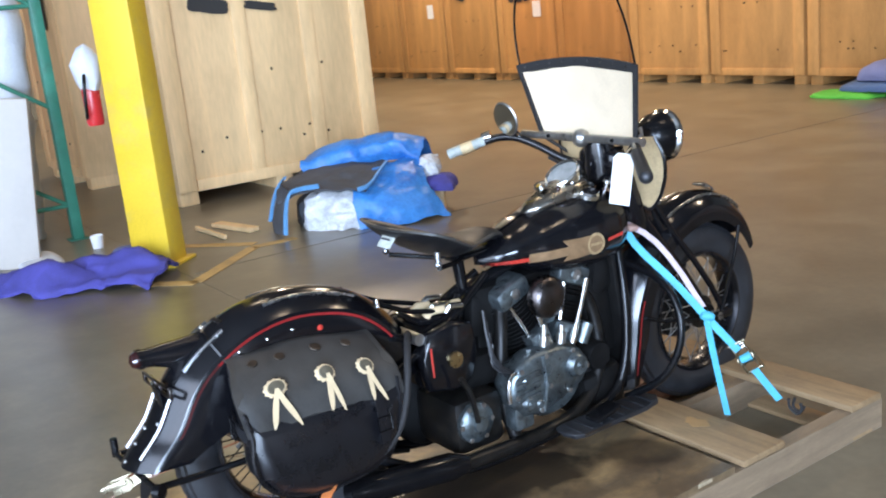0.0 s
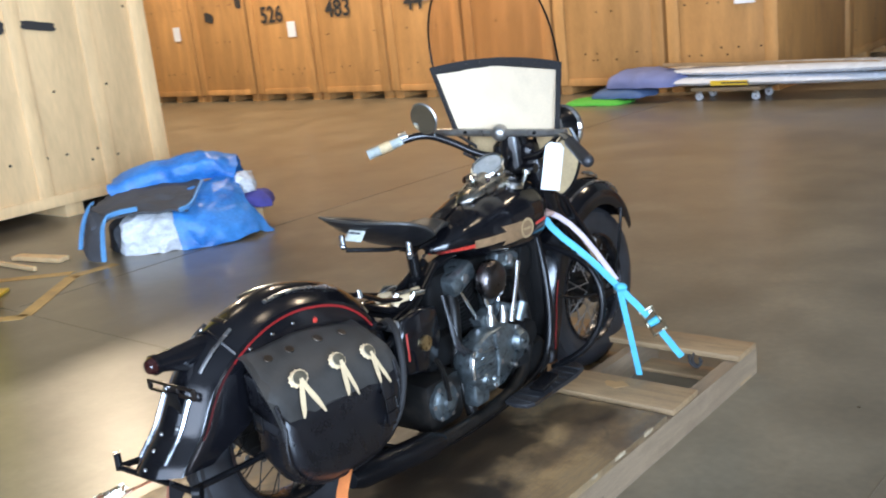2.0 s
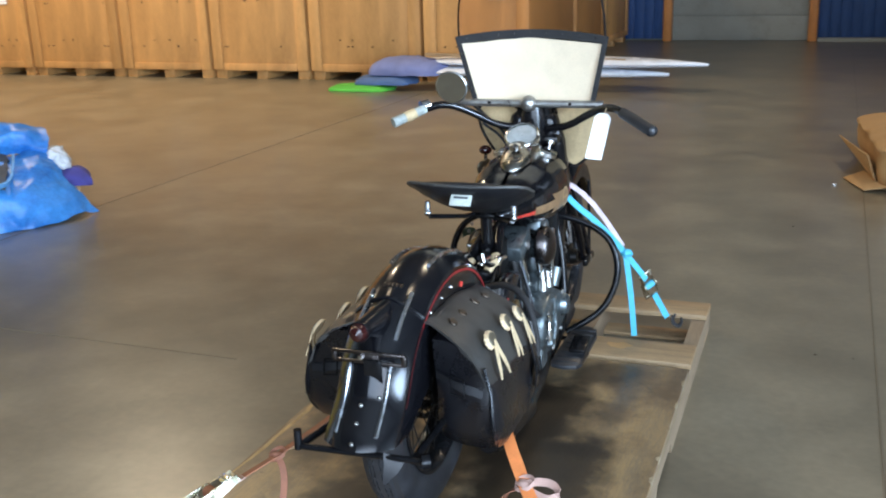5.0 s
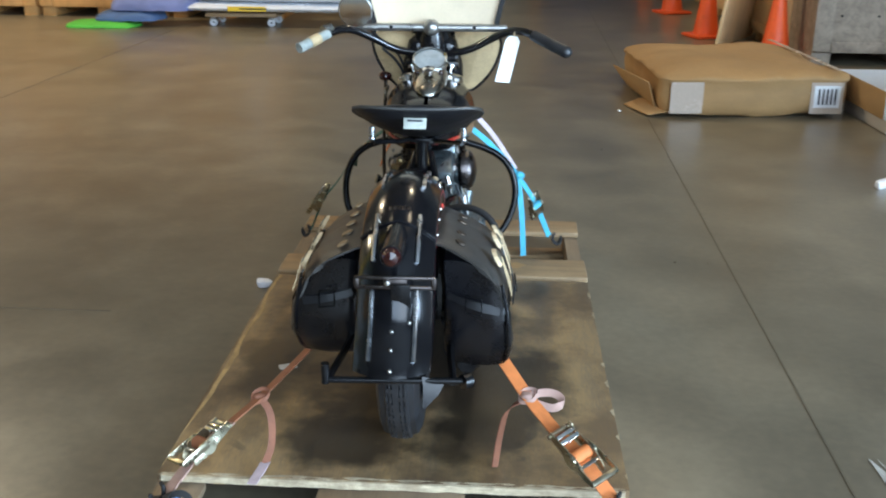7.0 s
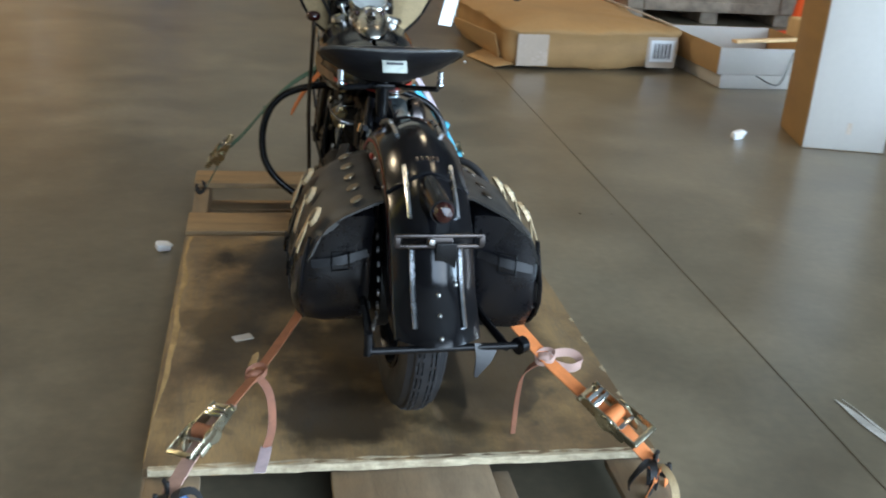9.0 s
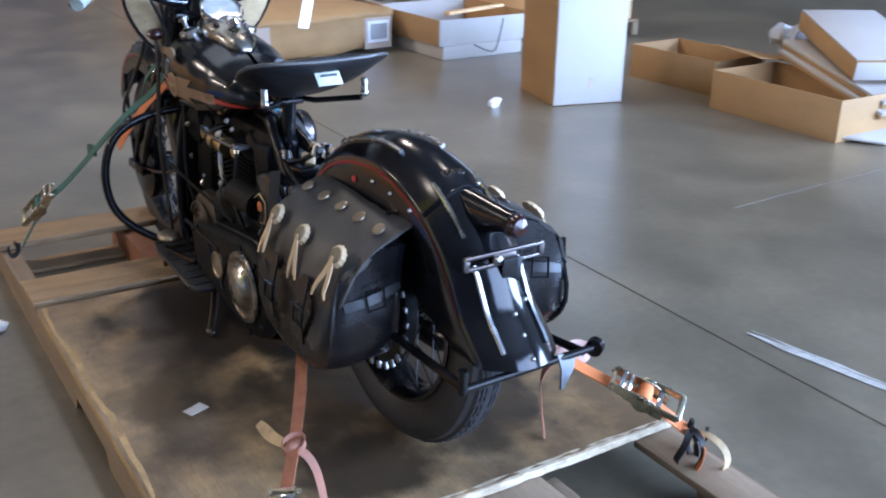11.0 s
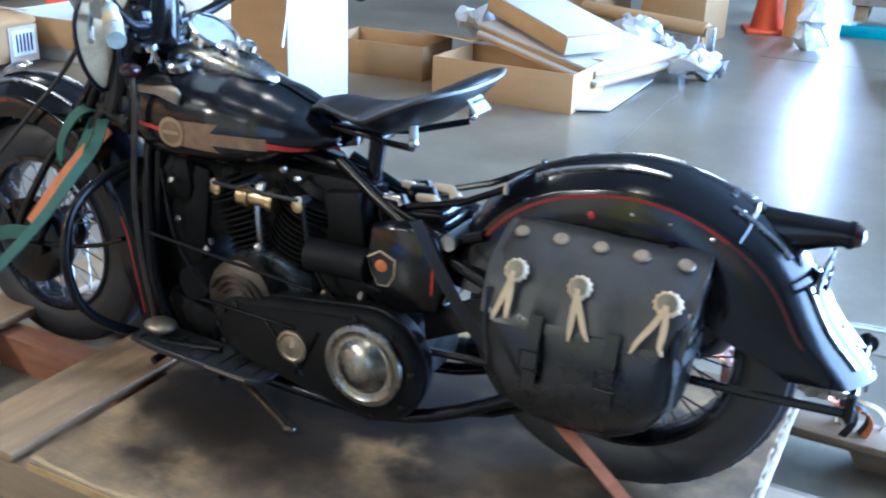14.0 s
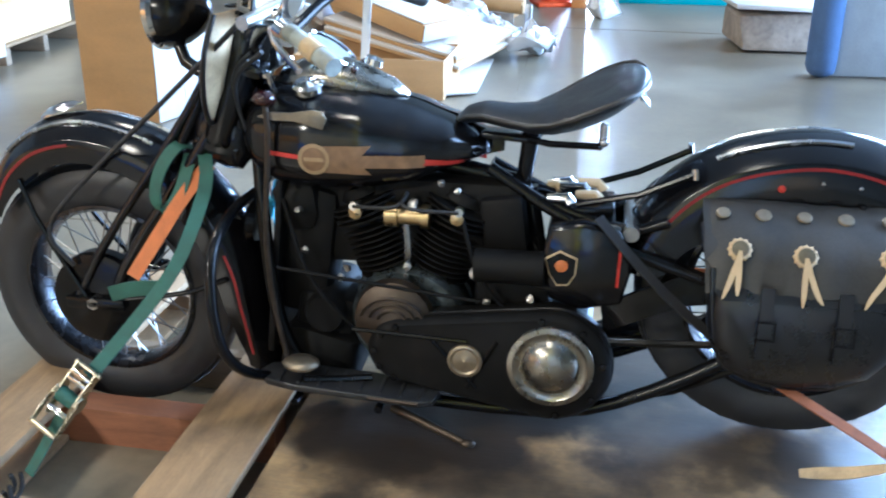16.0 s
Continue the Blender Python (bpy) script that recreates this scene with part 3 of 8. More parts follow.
# ---- storage crates ----
def crate(w, d, h, material, at, label, number="", papers=(), marks=(), face="y", group="row of storage crates", turn=0, skids=3):
    """A plywood storage vault on skids; its front is at local y = 0."""
    c = thing("storage_crate", Matrix.Translation(at) @ Matrix.Rotation(radians(turn), 4, "Z"), label, "crate", group)
    z0 = 0.11
    b = Geo().box((w - 0.02, d, h - z0), (w / 2, d / 2, z0 + (h - z0) / 2), bevel=0.006)
    part("body", b, material, c)
    for x in (0.085, w - 0.085):
        part("corner_batten", Geo().box((0.15, 0.02, h - z0 - 0.02), (x, -0.009, z0 + (h - z0) / 2), bevel=0.004), material, c)
    part("foot_batten", Geo().box((w - 0.34, 0.018, 0.09), (w / 2, -0.008, z0 + 0.045), bevel=0.004), material, c)
    for i in range(skids):
        part("skid", Geo().box((0.16, d - 0.06, z0), (0.1 + (w - 0.2) * i / (skids - 1), d / 2, z0 / 2), bevel=0.005), material, c)
    for x, z, s in papers:
        part("paper_note", Geo().box((0.19 * s, 0.002, 0.24 * s), (x * w, -0.0215, z), (0, 0, 0), bevel=0), PAPER, c, "white paper note")
    for x, z, sx, sz in marks:
        out_ = []
        for k in range(28):  # a ragged brush stroke
            a = 2 * math.pi * k / 28
            ca, sa = math.cos(a), math.sin(a)
            q_ = 1 / (abs(ca) ** 5 + abs(sa) ** 5) ** 0.2 * (1 + 0.14 * noise.noise(Vector((ca * 2.2 + x * 9, sa * 2.2 + z * 5, sx * 7))))
            out_.append((x * w + sx / 2 * q_ * ca, z + sz / 2 * q_ * sa - 0.1 * sx * ca))
        part("painted_mark", Geo().slab(out_, "y", -0.0225, -0.0205), MARK, c, "black brushed mark")
    if number:
        lettering(number, 0.36, MARK, c, pose(w * 0.42, -0.0215, 1.36, 90, 0, 0), "stencilled_number")
    r2 = random.Random(int(at[0] * 100))
    for i in range(10):
        bolts = Geo().lathe([(0, 0.0), (0.0, 0.012), (0.004, 0.009), (0.005, 0.0)], (r2.uniform(0.2, w - 0.2), -0.002, r2.choice([0.42, 0.5, 1.0, 1.6])), (0, -1, 0), 8)
        part("bolt_head", bolts, GREASE, c)
    return c


RY = 9.4
SEAMS = [-15.8, -14.3, -12.8, -11.29, -9.81, -8.25, -6.81, -5.35, -3.79, -2.42]
INFO = [("", (), ()), ("", ((0.72, 1.2, 1.0),), ()), ("", (), ((0.35, 1.42, 0.22, 0.16), (0.9, 1.62, 0.16, 0.2))), ("526", ((0.72, 1.12, 1),), ()),
        ("483", ((0.45, 1.9, 1),), ()), ("44", ((0.62, 1.5, 1.2),), ()), ("", ((0.62, 1.72, 1.1),), ()), ("176", (), ()), ("18", ((0.72, 1.12, 1.25),), ())]
for x0, x1, (num, papers, marks) in zip(SEAMS, SEAMS[1:], INFO):
    crate(x1 - x0 - 0.03, 2.1, 2.25, CRATE, (x0 + 0.015, RY, 0), "honey-coloured plywood storage crate on skids" + (" marked with a number" if num else ""), num, papers, marks)
for y0, papers in ((RY + 2.18, ((0.3, 1.25, 1),)), (RY + 4.06, ())):
    crate(1.8, 2.1, 2.25, CRATE, (-2.44, y0, 0), "honey-coloured plywood storage crate in the receding row", "", papers, (), turn=90, group="receding row of storage crates")
pale = crate(1.9, 1.5, 2.3, CRATE_PALE, (-5.56, 1.72, 0), "pale plywood storage crate with black paint marks", "", (), ((0.25, 1.55, 0.33, 0.12), (0.485, 1.51, 0.27, 0.07)), turn=90, group="crates by the yellow post")
for x in (0.72, 1.32):
    part("middle_batten", Geo().box((0.12, 0.016, 2.15), (x, -0.007, 1.2), bevel=0.003), CRATE_PALE, pale)
crate(1.5, 2.1, 2.3, CRATE_PALE, (-8.9, 1.5, 0), "pale plywood storage crate seen past the rack", "", (), ((0.7, 1.7, 0.16, 0.4),), group="crates by the yellow post")
crate(1.5, 2.1, 2.3, CRATE, (-9.6, -1.6, 0), "brown plywood storage crate behind the green rack", group="crates by the yellow post")
crate(1.62, 1.9, 2.2, OSB, (2.76, 6.72, 0), "weathered grey board crate on skids", group="board crates")
crate(1.5, 1.9, 2.2, OSB, (4.42, 6.55, 0), "weathered grey board crate on skids", group="board crates")
for y0 in (9.0, 10.6, 12.2):
    crate(1.5, 2.0, 2.2, CRATE_PALE, (2.62, y0, 0), "pale plywood storage crate beside traffic cones", turn=-90, group="crates by the cones")
solo("plywood_sheet", Geo().box((0.03, 1.15, 1.9), (2.5, 8.0, 0.95), (0, 8, -28), bevel=0.004), CRATE_PALE, "plywood sheet leaning on the crates", "plywood")

# ---- cones ----
def cone(at, label="orange traffic cone on the concrete floor", h=0.71):
    c = thing("traffic_cone", Matrix.Translation(at) @ Matrix.Rotation(radians(20), 4, "Z"), label, "cone", "traffic cones")
    part("base", Geo().box((0.36, 0.36, 0.035), (0, 0, 0.0175), bevel=0.012), CONE, c)
    part("body", Geo().lathe([(0.03, 0.135), (0.05, 0.128), (h - 0.02, 0.032), (h, 0.028), (h, 0.018), (0.04, 0.115)], axis=(0, 0, 1), seg=28), CONE, c)
    return c


c = cone((2.17, 8.45, 0))
c2 = cone((2.12, 10.6, 0), "orange traffic cone with a white reflective band")
part("reflective_band", Geo().lathe([(0.44, 0.066), (0.44, 0.0685), (0.62, 0.0445), (0.62, 0.042)], axis=(0, 0, 1), seg=28), CONEW, c2)
cone((2.02, 12.5, 0))
cone((2.55, 7.1, 0))
cone((4.2, 6.2, 0))
cone((6.75, 1.22, 0))

# ---- white boards on a dolly, mats and pads ----
b = thing("dolly", Matrix.Translation((-2.75, 8.9, 0)), "wooden four-wheel dolly under white boards", "dolly")
part("deck", Geo().box((0.78, 0.46, 0.04), (0, 0, 0.125), bevel=0.006), BOARD, b)
for x in (-0.32, 0.32):
    for y in (-0.17, 0.17):
        w_ = part("caster", Geo().box((0.06, 0.05, 0.03), (x, y, 0.09), bevel=0.006), STEEL, b)
        part("wheel", Geo().lathe([(-0.014, 0.015), (-0.014, 0.038), (-0.009, 0.043), (0.009, 0.043), (0.014, 0.038), (0.014, 0.015)], (x, y, 0.043), (0, 1, 0), 20), FOAM, w_)


def hull(z, x0, x1, droop, wide, y, label):
    rings = []
    for i in range(25):
        k = i / 24
        x = x0 + (x1 - x0) * k
        w2 = wide * (1 - abs(2 * k - 0.9) ** 3.2 * 0.9) / 2
        t = 0.115 * (0.3 + 0.7 * max(0, 1 - abs(2 * k - 1) ** 3))
        zz = z + 0.02 - droop * max(0, k - 0.55) ** 2
        rings.append([(x, y + max(0.02, w2) * math.cos(a), zz + t / 2 * math.sin(a)) for a in [2 * math.pi * j / 14 for j in range(14)]])
    return solo("longboard", Geo().rings(rings), WHITEBOARD, label, "board", "white boards on the dolly")


lb = hull(0.185, -4.05, -0.75, 0.10, 0.66, 8.9, "long white glossy board with a yellow label")
part("label_sticker", Geo().box((0.42, 0.003, 0.05), (-2.65, 8.565, 0.205), bevel=0), YELLOW, lb, "yellow product sticker")
part("label_bar", Geo().box((0.3, 0.002, 0.014), (-2.58, 8.562, 0.205), bevel=0), MARK, lb, "black bar on the sticker")
hull(0.29, -3.7, -0.35, 0.12, 0.66, 8.95, "long white glossy board stacked on another")
solo("timber_batten", Geo().box((2.3, 0.09, 0.035), (-2.35, 8.8, 0.365), (0, 1.5, 1), bevel=0.004), BOARD, "raw timber batten on the white boards", "batten")


def heap(name, mat_, at, size, seed, label, cat, lumps=0.16, rows=22, group=""):
    """A folded pile of cloth: a low dome with folds, closed beneath."""
    geo, rings = Geo(), []
    for i in range(rows + 1):
        t = i / rows
        rr = (1 - t ** 3.2) ** 0.5 if t < 1 else 0.001
        ring = []
        for k in range(60):
            a = 2 * math.pi * k / 60
            ca, sa = math.cos(a), math.sin(a)
            sq = 1 / max(abs(ca), abs(sa)) ** 0.55
            ring.append((size[0] / 2 * rr * ca * sq, size[1] / 2 * rr * sa * sq, size[2] * t))
        rings.append(ring)
    geo.rings(rings)
    crumple(geo, lumps * min(size), 2.2 / max(size[:2]) * 2, seed)
    crumple(geo, min(0.02, 0.12 * min(size)), 6.0, seed + 2)
    geo.v = [(x, y, max(0.002, z)) for x, y, z in geo.v]
    return solo(name, geo, mat_, label, cat, group, m=Matrix.Translation(at), smooth=60)


heap("floor_mat", LIME, (-4.25, 8.62, 0), (0.8, 0.5, 0.07), 3, "bright green folded mat on the floor", "mat", 0.04)
heap("moving_pad", NAVY, (-3.98, 8.72, 0.065), (0.75, 0.5, 0.11), 5, "steel-blue folded moving pad on the green mat", "pad", 0.06)
heap("moving_pad", LILAC, (-3.72, 8.8, 0.17), (0.95, 0.55, 0.2), 8, "blue-grey moving pad draped over the board ends", "pad", 0.07)

# ---- by the yellow post ----
p = thing("steel_post", Matrix.Translation((-3.86, 0.98, 0)) @ Matrix.Rotation(radians(42), 4, "Z"), "yellow painted square steel post, scuffed at its base", "post", kind="structure")
part("column", Geo().box((0.26, 0.2, H), (0, 0, H / 2), bevel=0.012), YELLOW, p)
part("base_plate", Geo().box((0.34, 0.28, 0.02), (0, 0, 0.01), bevel=0.004), YELLOW, p)
e = thing("fire_extinguisher", Matrix.Translation((-4.09, 0.80, 0.88)), "red fire extinguisher hung on the yellow post under a white cover", "extinguisher")
part("cylinder", Geo().lathe([(0, 0.001), (0, 0.045), (0.02, 0.053), (0.25, 0.053), (0.3, 0.035), (0.33, 0.02), (0.33, 0.001)], axis=(0, 0, 1), seg=24), EXTRED, e)
part("hose", Geo().tube([(0.02, -0.02, 0.32), (0.09, -0.05, 0.3), (0.08, -0.06, 0.15), (0.05, -0.06, 0.05)], 0.01, smooth=2), SATIN, e)
part("cover", crumple(Geo().lathe([(0.22, 0.06), (0.28, 0.075), (0.38, 0.085), (0.46, 0.05), (0.48, 0.001)], axis=(0, 0, 1), seg=20), 0.03, 9), FOAM, e, "crumpled white plastic cover")

r = thing("pallet_rack", Matrix.Translation((-5.2, 0.0, 0)), "green painted steel pallet-rack upright", "rack")
for y in (0.82, -0.28):
    part("upright", Geo().box((0.08, 0.075, 3.6), (0, y, 1.8), bevel=0.006), RACK, r)
    part("foot_plate", Geo().box((0.14, 0.14, 0.008), (0, y, 0.004), bevel=0.002), RACK, r)
for z0, z1 in ((0.25, 0.95), (0.95, 1.65), (1.65, 2.35)):
    part("brace", Geo().tube([(0, 0.8, z0), (0, -0.26, z1)], 0.016, 8), RACK, r)
for z in (0.25, 1.65, 2.9):
    part("strut", Geo().tube([(0, 0.8, z), (0, -0.26, z)], 0.016, 8), RACK, r)
for i, (x, y, rr) in enumerate(((-5.52, 0.55, 0.13), (-5.5, 0.2, 0.16), (-5.56, -0.15, 0.14))):
    geo = Geo()
    rings = []
    for k in range(24):
        z = 0.02 + 2.3 * k / 23
        rings.append([(x + rr * math.cos(a) + 0.02 * z, y + rr * math.sin(a) + 0.06 * z, z) for a in [2 * math.pi * j / 20 for j in range(20)]])
    geo.rings(rings)
    solo("wrapped_roll", crumple(geo, 0.035, 5, i), FOAM, "tall roll wrapped in white plastic", "roll", "wrapped rolls in the rack")
solo("foam_panel", Geo().box((0.5, 0.06, 1.1), (-4.66, 0.24, 0.55), (0, 6, 70), bevel=0.012), CARDW, "white panel leaning in the rack", "panel")
heap("plastic_wrap", FOAM, (-4.66, 0.42, 0), (0.5, 0.28, 0.05), 2, "flat crumpled white plastic on the floor", "wrap", 0.06)
solo("paper_cup", Geo().lathe([(0, 0.001), (0, 0.035), (0.09, 0.045), (0.09, 0.042), (0.005, 0.033), (0.005, 0.001)], (-4.72, 0.83, 0), (0, 0, 1), 20), PAPER, "white paper cup on the floor", "cup")
BLANKET_AT = Matrix.Translation((-3.78, 0.52, 0)) @ Matrix.Rotation(radians(48), 4, "Z")
heap("blanket", LILAC, (-4.1, 0.88, 0), (0.32, 0.24, 0.1), 14, "small grey-violet rag by the post", "rag", 0.12)
for x, y, rz, l, w in ((-4.37, 1.69, 12, 0.46, 0.09), (-4.36, 1.505, 2, 0.5, 0.025)):
    solo("timber_offcut", Geo().box((l, w, 0.03), (x, y, 0.016), (0, 0, rz), bevel=0.004), CRATE_PALE, "pale timber offcut lying on the floor", "offcut", "timber offcuts")
t = thing("covered_bundle", Matrix.Translation((-3.85, 2.45, 0)) @ Matrix.Rotation(radians(50), 4, "Z") @ Matrix.Diagonal((0.9, 0.9, 0.84, 1)), "bundle under blue fabric and a dark grey pad, clear plastic showing", "bundle")


def drape(size, at, seed, amount, rows=32, seg=80, rot=0, power=3.0):
    geo, rings = Geo(), []
    for i in range(rows + 1):
        tt = i / rows
        rr = max(0.002, (1 - tt ** power) ** 0.6)
        ring = []
        for k in range(seg):
            a = 2 * math.pi * k / seg
            ca, sa = math.cos(a), math.sin(a)
            sq = 1 / max(abs(ca), abs(sa)) ** 0.6
            fold = 1 + 0.05 * math.sin(5 * a + seed) * (1 - tt)
            v = Matrix.Rotation(radians(rot), 3, "Z") @ Vector((size[0] / 2 * rr * ca * sq * fold, size[1] / 2 * rr * sa * sq * fold, size[2] * tt))
            ring.append((at[0] + v.x, at[1] + v.y, at[2] + v.z))
        rings.append(ring)
    geo.rings(rings)
    crumple(geo, amount, 3.2, seed)
    crumple(geo, amount * 0.16, 9.0, seed + 5)
    geo.v = [(x, y, max(0.003, z)) for x, y, z in geo.v]
    return geo


solo("blanket", cloth([[(-0.55, -0.2, 0.03), (-0.2, -0.3, 0.02), (0.1, -0.24, 0.03), (0.5, -0.28, 0.01)], [(-0.5, -0.08, 0.1), (-0.2, -0.12, 0.16), (0.15, -0.1, 0.08), (0.52, -0.14, 0.1)], [(-0.52, 0.06, 0.07), (-0.2, 0.05, 0.1), (0.12, 0.04, 0.17), (0.5, 0.02, 0.12)], [(-0.46, 0.26, 0.02), (-0.15, 0.28, 0.03), (0.12, 0.24, 0.04), (0.46, 0.26, 0.02)]], 0.05, 4, 0.02), PURPLE, "crumpled violet moving blanket on the floor", "blanket", smooth=60, m=BLANKET_AT)
part("wrapped_core", drape((1.02, 0.72, 0.32), (0.02, 0.04, 0), 3, 0.04, power=7), PADGREY, t)
part("plastic_wrap", crumple(drape((0.5, 0.34, 0.31), (-0.16, -0.26, 0), 9, 0.03, power=6), 0.018, 16, 2), PLASTIC, t, "clear crinkled plastic wrap")
part("blue_sheet", cloth([[(0.02, 0.1, 0.40), (0.2, 0.12, 0.43), (0.4, 0.12, 0.46), (0.5, 0.2, 0.40)],
                          [(0.0, -0.22, 0.35), (0.18, -0.2, 0.37), (0.36, -0.12, 0.40), (0.5, -0.02, 0.36)],
                          [(0.0, -0.4, 0.26), (0.2, -0.4, 0.25), (0.4, -0.3, 0.24), (0.56, -0.14, 0.2)],
                          [(0.02, -0.47, 0.0), (0.24, -0.47, 0.01), (0.48, -0.38, 0.03), (0.72, -0.22, 0.03)]], 0.035, 7), TARP, t, "bright blue fabric sheet")
part("upper_fold", cloth([[(-0.46, 0.12, 0.36), (-0.1, 0.14, 0.40), (0.2, 0.12, 0.43), (0.44, 0.1, 0.42)],
                          [(-0.5, 0.16, 0.46), (-0.1, 0.15, 0.55), (0.22, 0.12, 0.6), (0.48, 0.14, 0.53)],
                          [(-0.46, 0.36, 0.5), (-0.1, 0.38, 0.6), (0.22, 0.36, 0.64), (0.5, 0.34, 0.56)],
                          [(-0.44, 0.5, 0.3), (-0.1, 0.55, 0.34), (0.24, 0.55, 0.36), (0.52, 0.5, 0.28)]], 0.035, 12), TARP, t)
part("grey_pad", cloth([[(-0.5, 0.22, 0.40), (-0.2, 0.24, 0.43), (0.06, 0.2, 0.44), (0.18, 0.1, 0.44)],
                        [(-0.58, 0.0, 0.37), (-0.24, -0.02, 0.42), (0.04, -0.04, 0.42), (0.2, -0.06, 0.42)],
                        [(-0.6, -0.2, 0.34), (-0.3, -0.24, 0.38), (-0.02, -0.28, 0.38), (0.16, -0.26, 0.38)],
                        [(-0.56, -0.36, 0.24), (-0.34, -0.43, 0.32), (-0.06, -0.46, 0.33), (0.12, -0.44, 0.31)]], 0.03, 17, 0.014), PADGREY, t, "dark grey quilted pad")
part("pad_corner", cloth([[(-0.6, 0.0, 0.37), (-0.56, -0.22, 0.36), (-0.46, -0.42, 0.34)], [(-0.68, -0.08, 0.21), (-0.6, -0.31, 0.19), (-0.49, -0.49, 0.18)], [(-0.7, -0.14, 0.06), (-0.62, -0.36, 0.03), (-0.5, -0.52, 0.02)]], 0.02, 5, 0.014), PADGREY, t)
part("blue_edging", Geo().strip([(-0.495, -0.545, 0.02), (-0.485, -0.515, 0.18), (-0.465, -0.46, 0.33), (-0.36, -0.465, 0.365), (-0.22, -0.475, 0.375)], 0.035, (0.5, -0.3, 0.6), 0.016, 2), EDGING, t)
part("blue_edging", Geo().strip([(0.06, -0.47, 0.32), (0.15, -0.44, 0.34), (0.19, -0.26, 0.41), (0.22, -0.06, 0.45)], 0.035, (0.3, -0.3, 0.9), 0.016, 2), EDGING, t)
part("edging_tail", Geo().strip([(-0.6, 0.02, 0.38), (-0.64, -0.05, 0.33), (-0.69, -0.1, 0.2), (-0.715, -0.15, 0.05)], 0.032, (0.6, -0.3, 0.3), 0.014, 2), EDGING, t)
part("plastic_end", crumple(drape((0.2, 0.3, 0.16), (0.52, 0.16, 0.3), 21, 0.03), 0.015, 18, 4), PLASTIC, t)
part("rag", drape((0.3, 0.34, 0.12), (0.58, 0.1, 0.17), 25, 0.03), PURPLE, t)
part("skid_block", Geo().box((0.1, 0.1, 0.17), (0.58, 0.06, 0.086), bevel=0.005), CRATE_PALE, t)

# ---- cartons ----
def carton(name, size, at, rz, label, mats=(CARD, CARD), group="cartons", open_top=False, tilt=(0, 0), flap=True):
    """A carton; its base at local z = 0, corner at the origin."""
    c = thing(name, Matrix.Translation(at) @ Euler((radians(tilt[0]), radians(tilt[1]), radians(rz))).to_matrix().to_4x4(), label, "carton", group)
    sx, sy, sz = size
    if open_top:
        th = 0.007
        part("side_panel", Geo().box((sx, th, sz), (sx / 2, th / 2, sz / 2), bevel=0.002), mats[1], c)
        part("side_panel", Geo().box((sx, th, sz), (sx / 2, sy - th / 2, sz / 2), bevel=0.002), mats[1], c)
        part("end_panel", Geo().box((th, sy - 0.015, sz), (th / 2, sy / 2, sz / 2), bevel=0.002), mats[0], c)
        part("end_panel", Geo().box((th, sy - 0.015, sz), (sx - th / 2, sy / 2, sz / 2), bevel=0.002), mats[0], c)
        part("bottom", Geo().box((sx - 0.016, sy - 0.016, th), (sx / 2, sy / 2, th / 2), bevel=0), mats[0], c)
    else:
        part("body", Geo().box((sx, sy, sz), (sx / 2, sy / 2, sz / 2), bevel=0.006), mats[0], c)
        if flap:
            part("top_flap", Geo().box((sx - 0.012, sy / 2 - 0.008, 0.006), (sx / 2, sy * 0.25, sz + 0.004), bevel=0.002), mats[0], c)
            part("top_flap", Geo().box((sx - 0.012, sy / 2 - 0.008, 0.006), (sx / 2, sy * 0.75, sz + 0.004), bevel=0.002), mats[0], c)
    return c


# big flat parcel with a bulging top
bx = thing("flat_parcel", Matrix.Translation((1.215, 4.43, 0)) @ Matrix.Rotation(radians(5), 4, "Z") @ Matrix.Diagonal((1.07, 1.05, 1.03, 1)), "large flat brown cardboard parcel with torn flaps and tape", "parcel")
g = Geo()
rings = []
for z, o in ((0.015, -0.03), (0.03, -0.01), (0.09, 0.008), (0.16, 0.012), (0.215, 0.006), (0.235, 0.022), (0.25, 0.024), (0.262, 0.008), (0.278, -0.05), (0.296, -0.14), (0.312, -0.3), (0.318, -0.5)):
    n_ = 24
    ring = []
    for (ax, ay), (cx, cy) in (((0, 0), (1, 0)), ((1, 0), (1, 1)), ((1, 1), (0, 1)), ((0, 1), (0, 0))):
        for k in range(n_):
            u, v = ax + (cx - ax) * k / n_, ay + (cy - ay) * k / n_
            p_, q_ = 2 * u - 1, 2 * v - 1
            f_ = 1 / (abs(p_) ** 14 + abs(q_) ** 14) ** (1 / 14)
            u, v = 0.5 + 0.5 * p_ * f_, 0.5 + 0.5 * q_ * f_
            ring.append((-o + u * (1.13 + 2 * o), -o + v * (1.35 + 2 * o), z))
    rings.append(ring)
part("body", crumple(crumple(g.rings(rings), 0.024, 2.6, 2), 0.008, 9, 4), CARD, bx, smooth=60)
for x in (0.04, 0.9):
    part("packing_tape", Geo().box((0.2, 0.004, 0.2), (x + 0.1, -0.013, 0.13), bevel=0), TAPE, bx, "pale shiny tape over the edge")
part("shipping_label", Geo().box((0.16, 0.003, 0.14), (1.0, -0.0185, 0.14), bevel=0), PAPER, bx, "white label with grey print bars")
for i in range(5):
    part("label_bar", Geo().box((0.012, 0.002, 0.1), (0.95 + 0.025 * i, -0.0215, 0.14), bevel=0), PADGREY, bx)
part("torn_flap", crumple(Geo().box((0.2, 0.8, 0.008), (-0.06, 0.55, 0.12), (0, 68, 4), bevel=0.002), 0.04, 4), CARD, bx)
part("torn_flap", crumple(Geo().box((0.14, 0.4, 0.008), (-0.07, 0.22, 0.03), (0, -12, 10), bevel=0.002), 0.03, 5), CARD, bx)
part("strapping", Geo().box((0.03, 1.37, 0.004), (1.06, 0.68, 0.308), bevel=0), TAPE, bx)

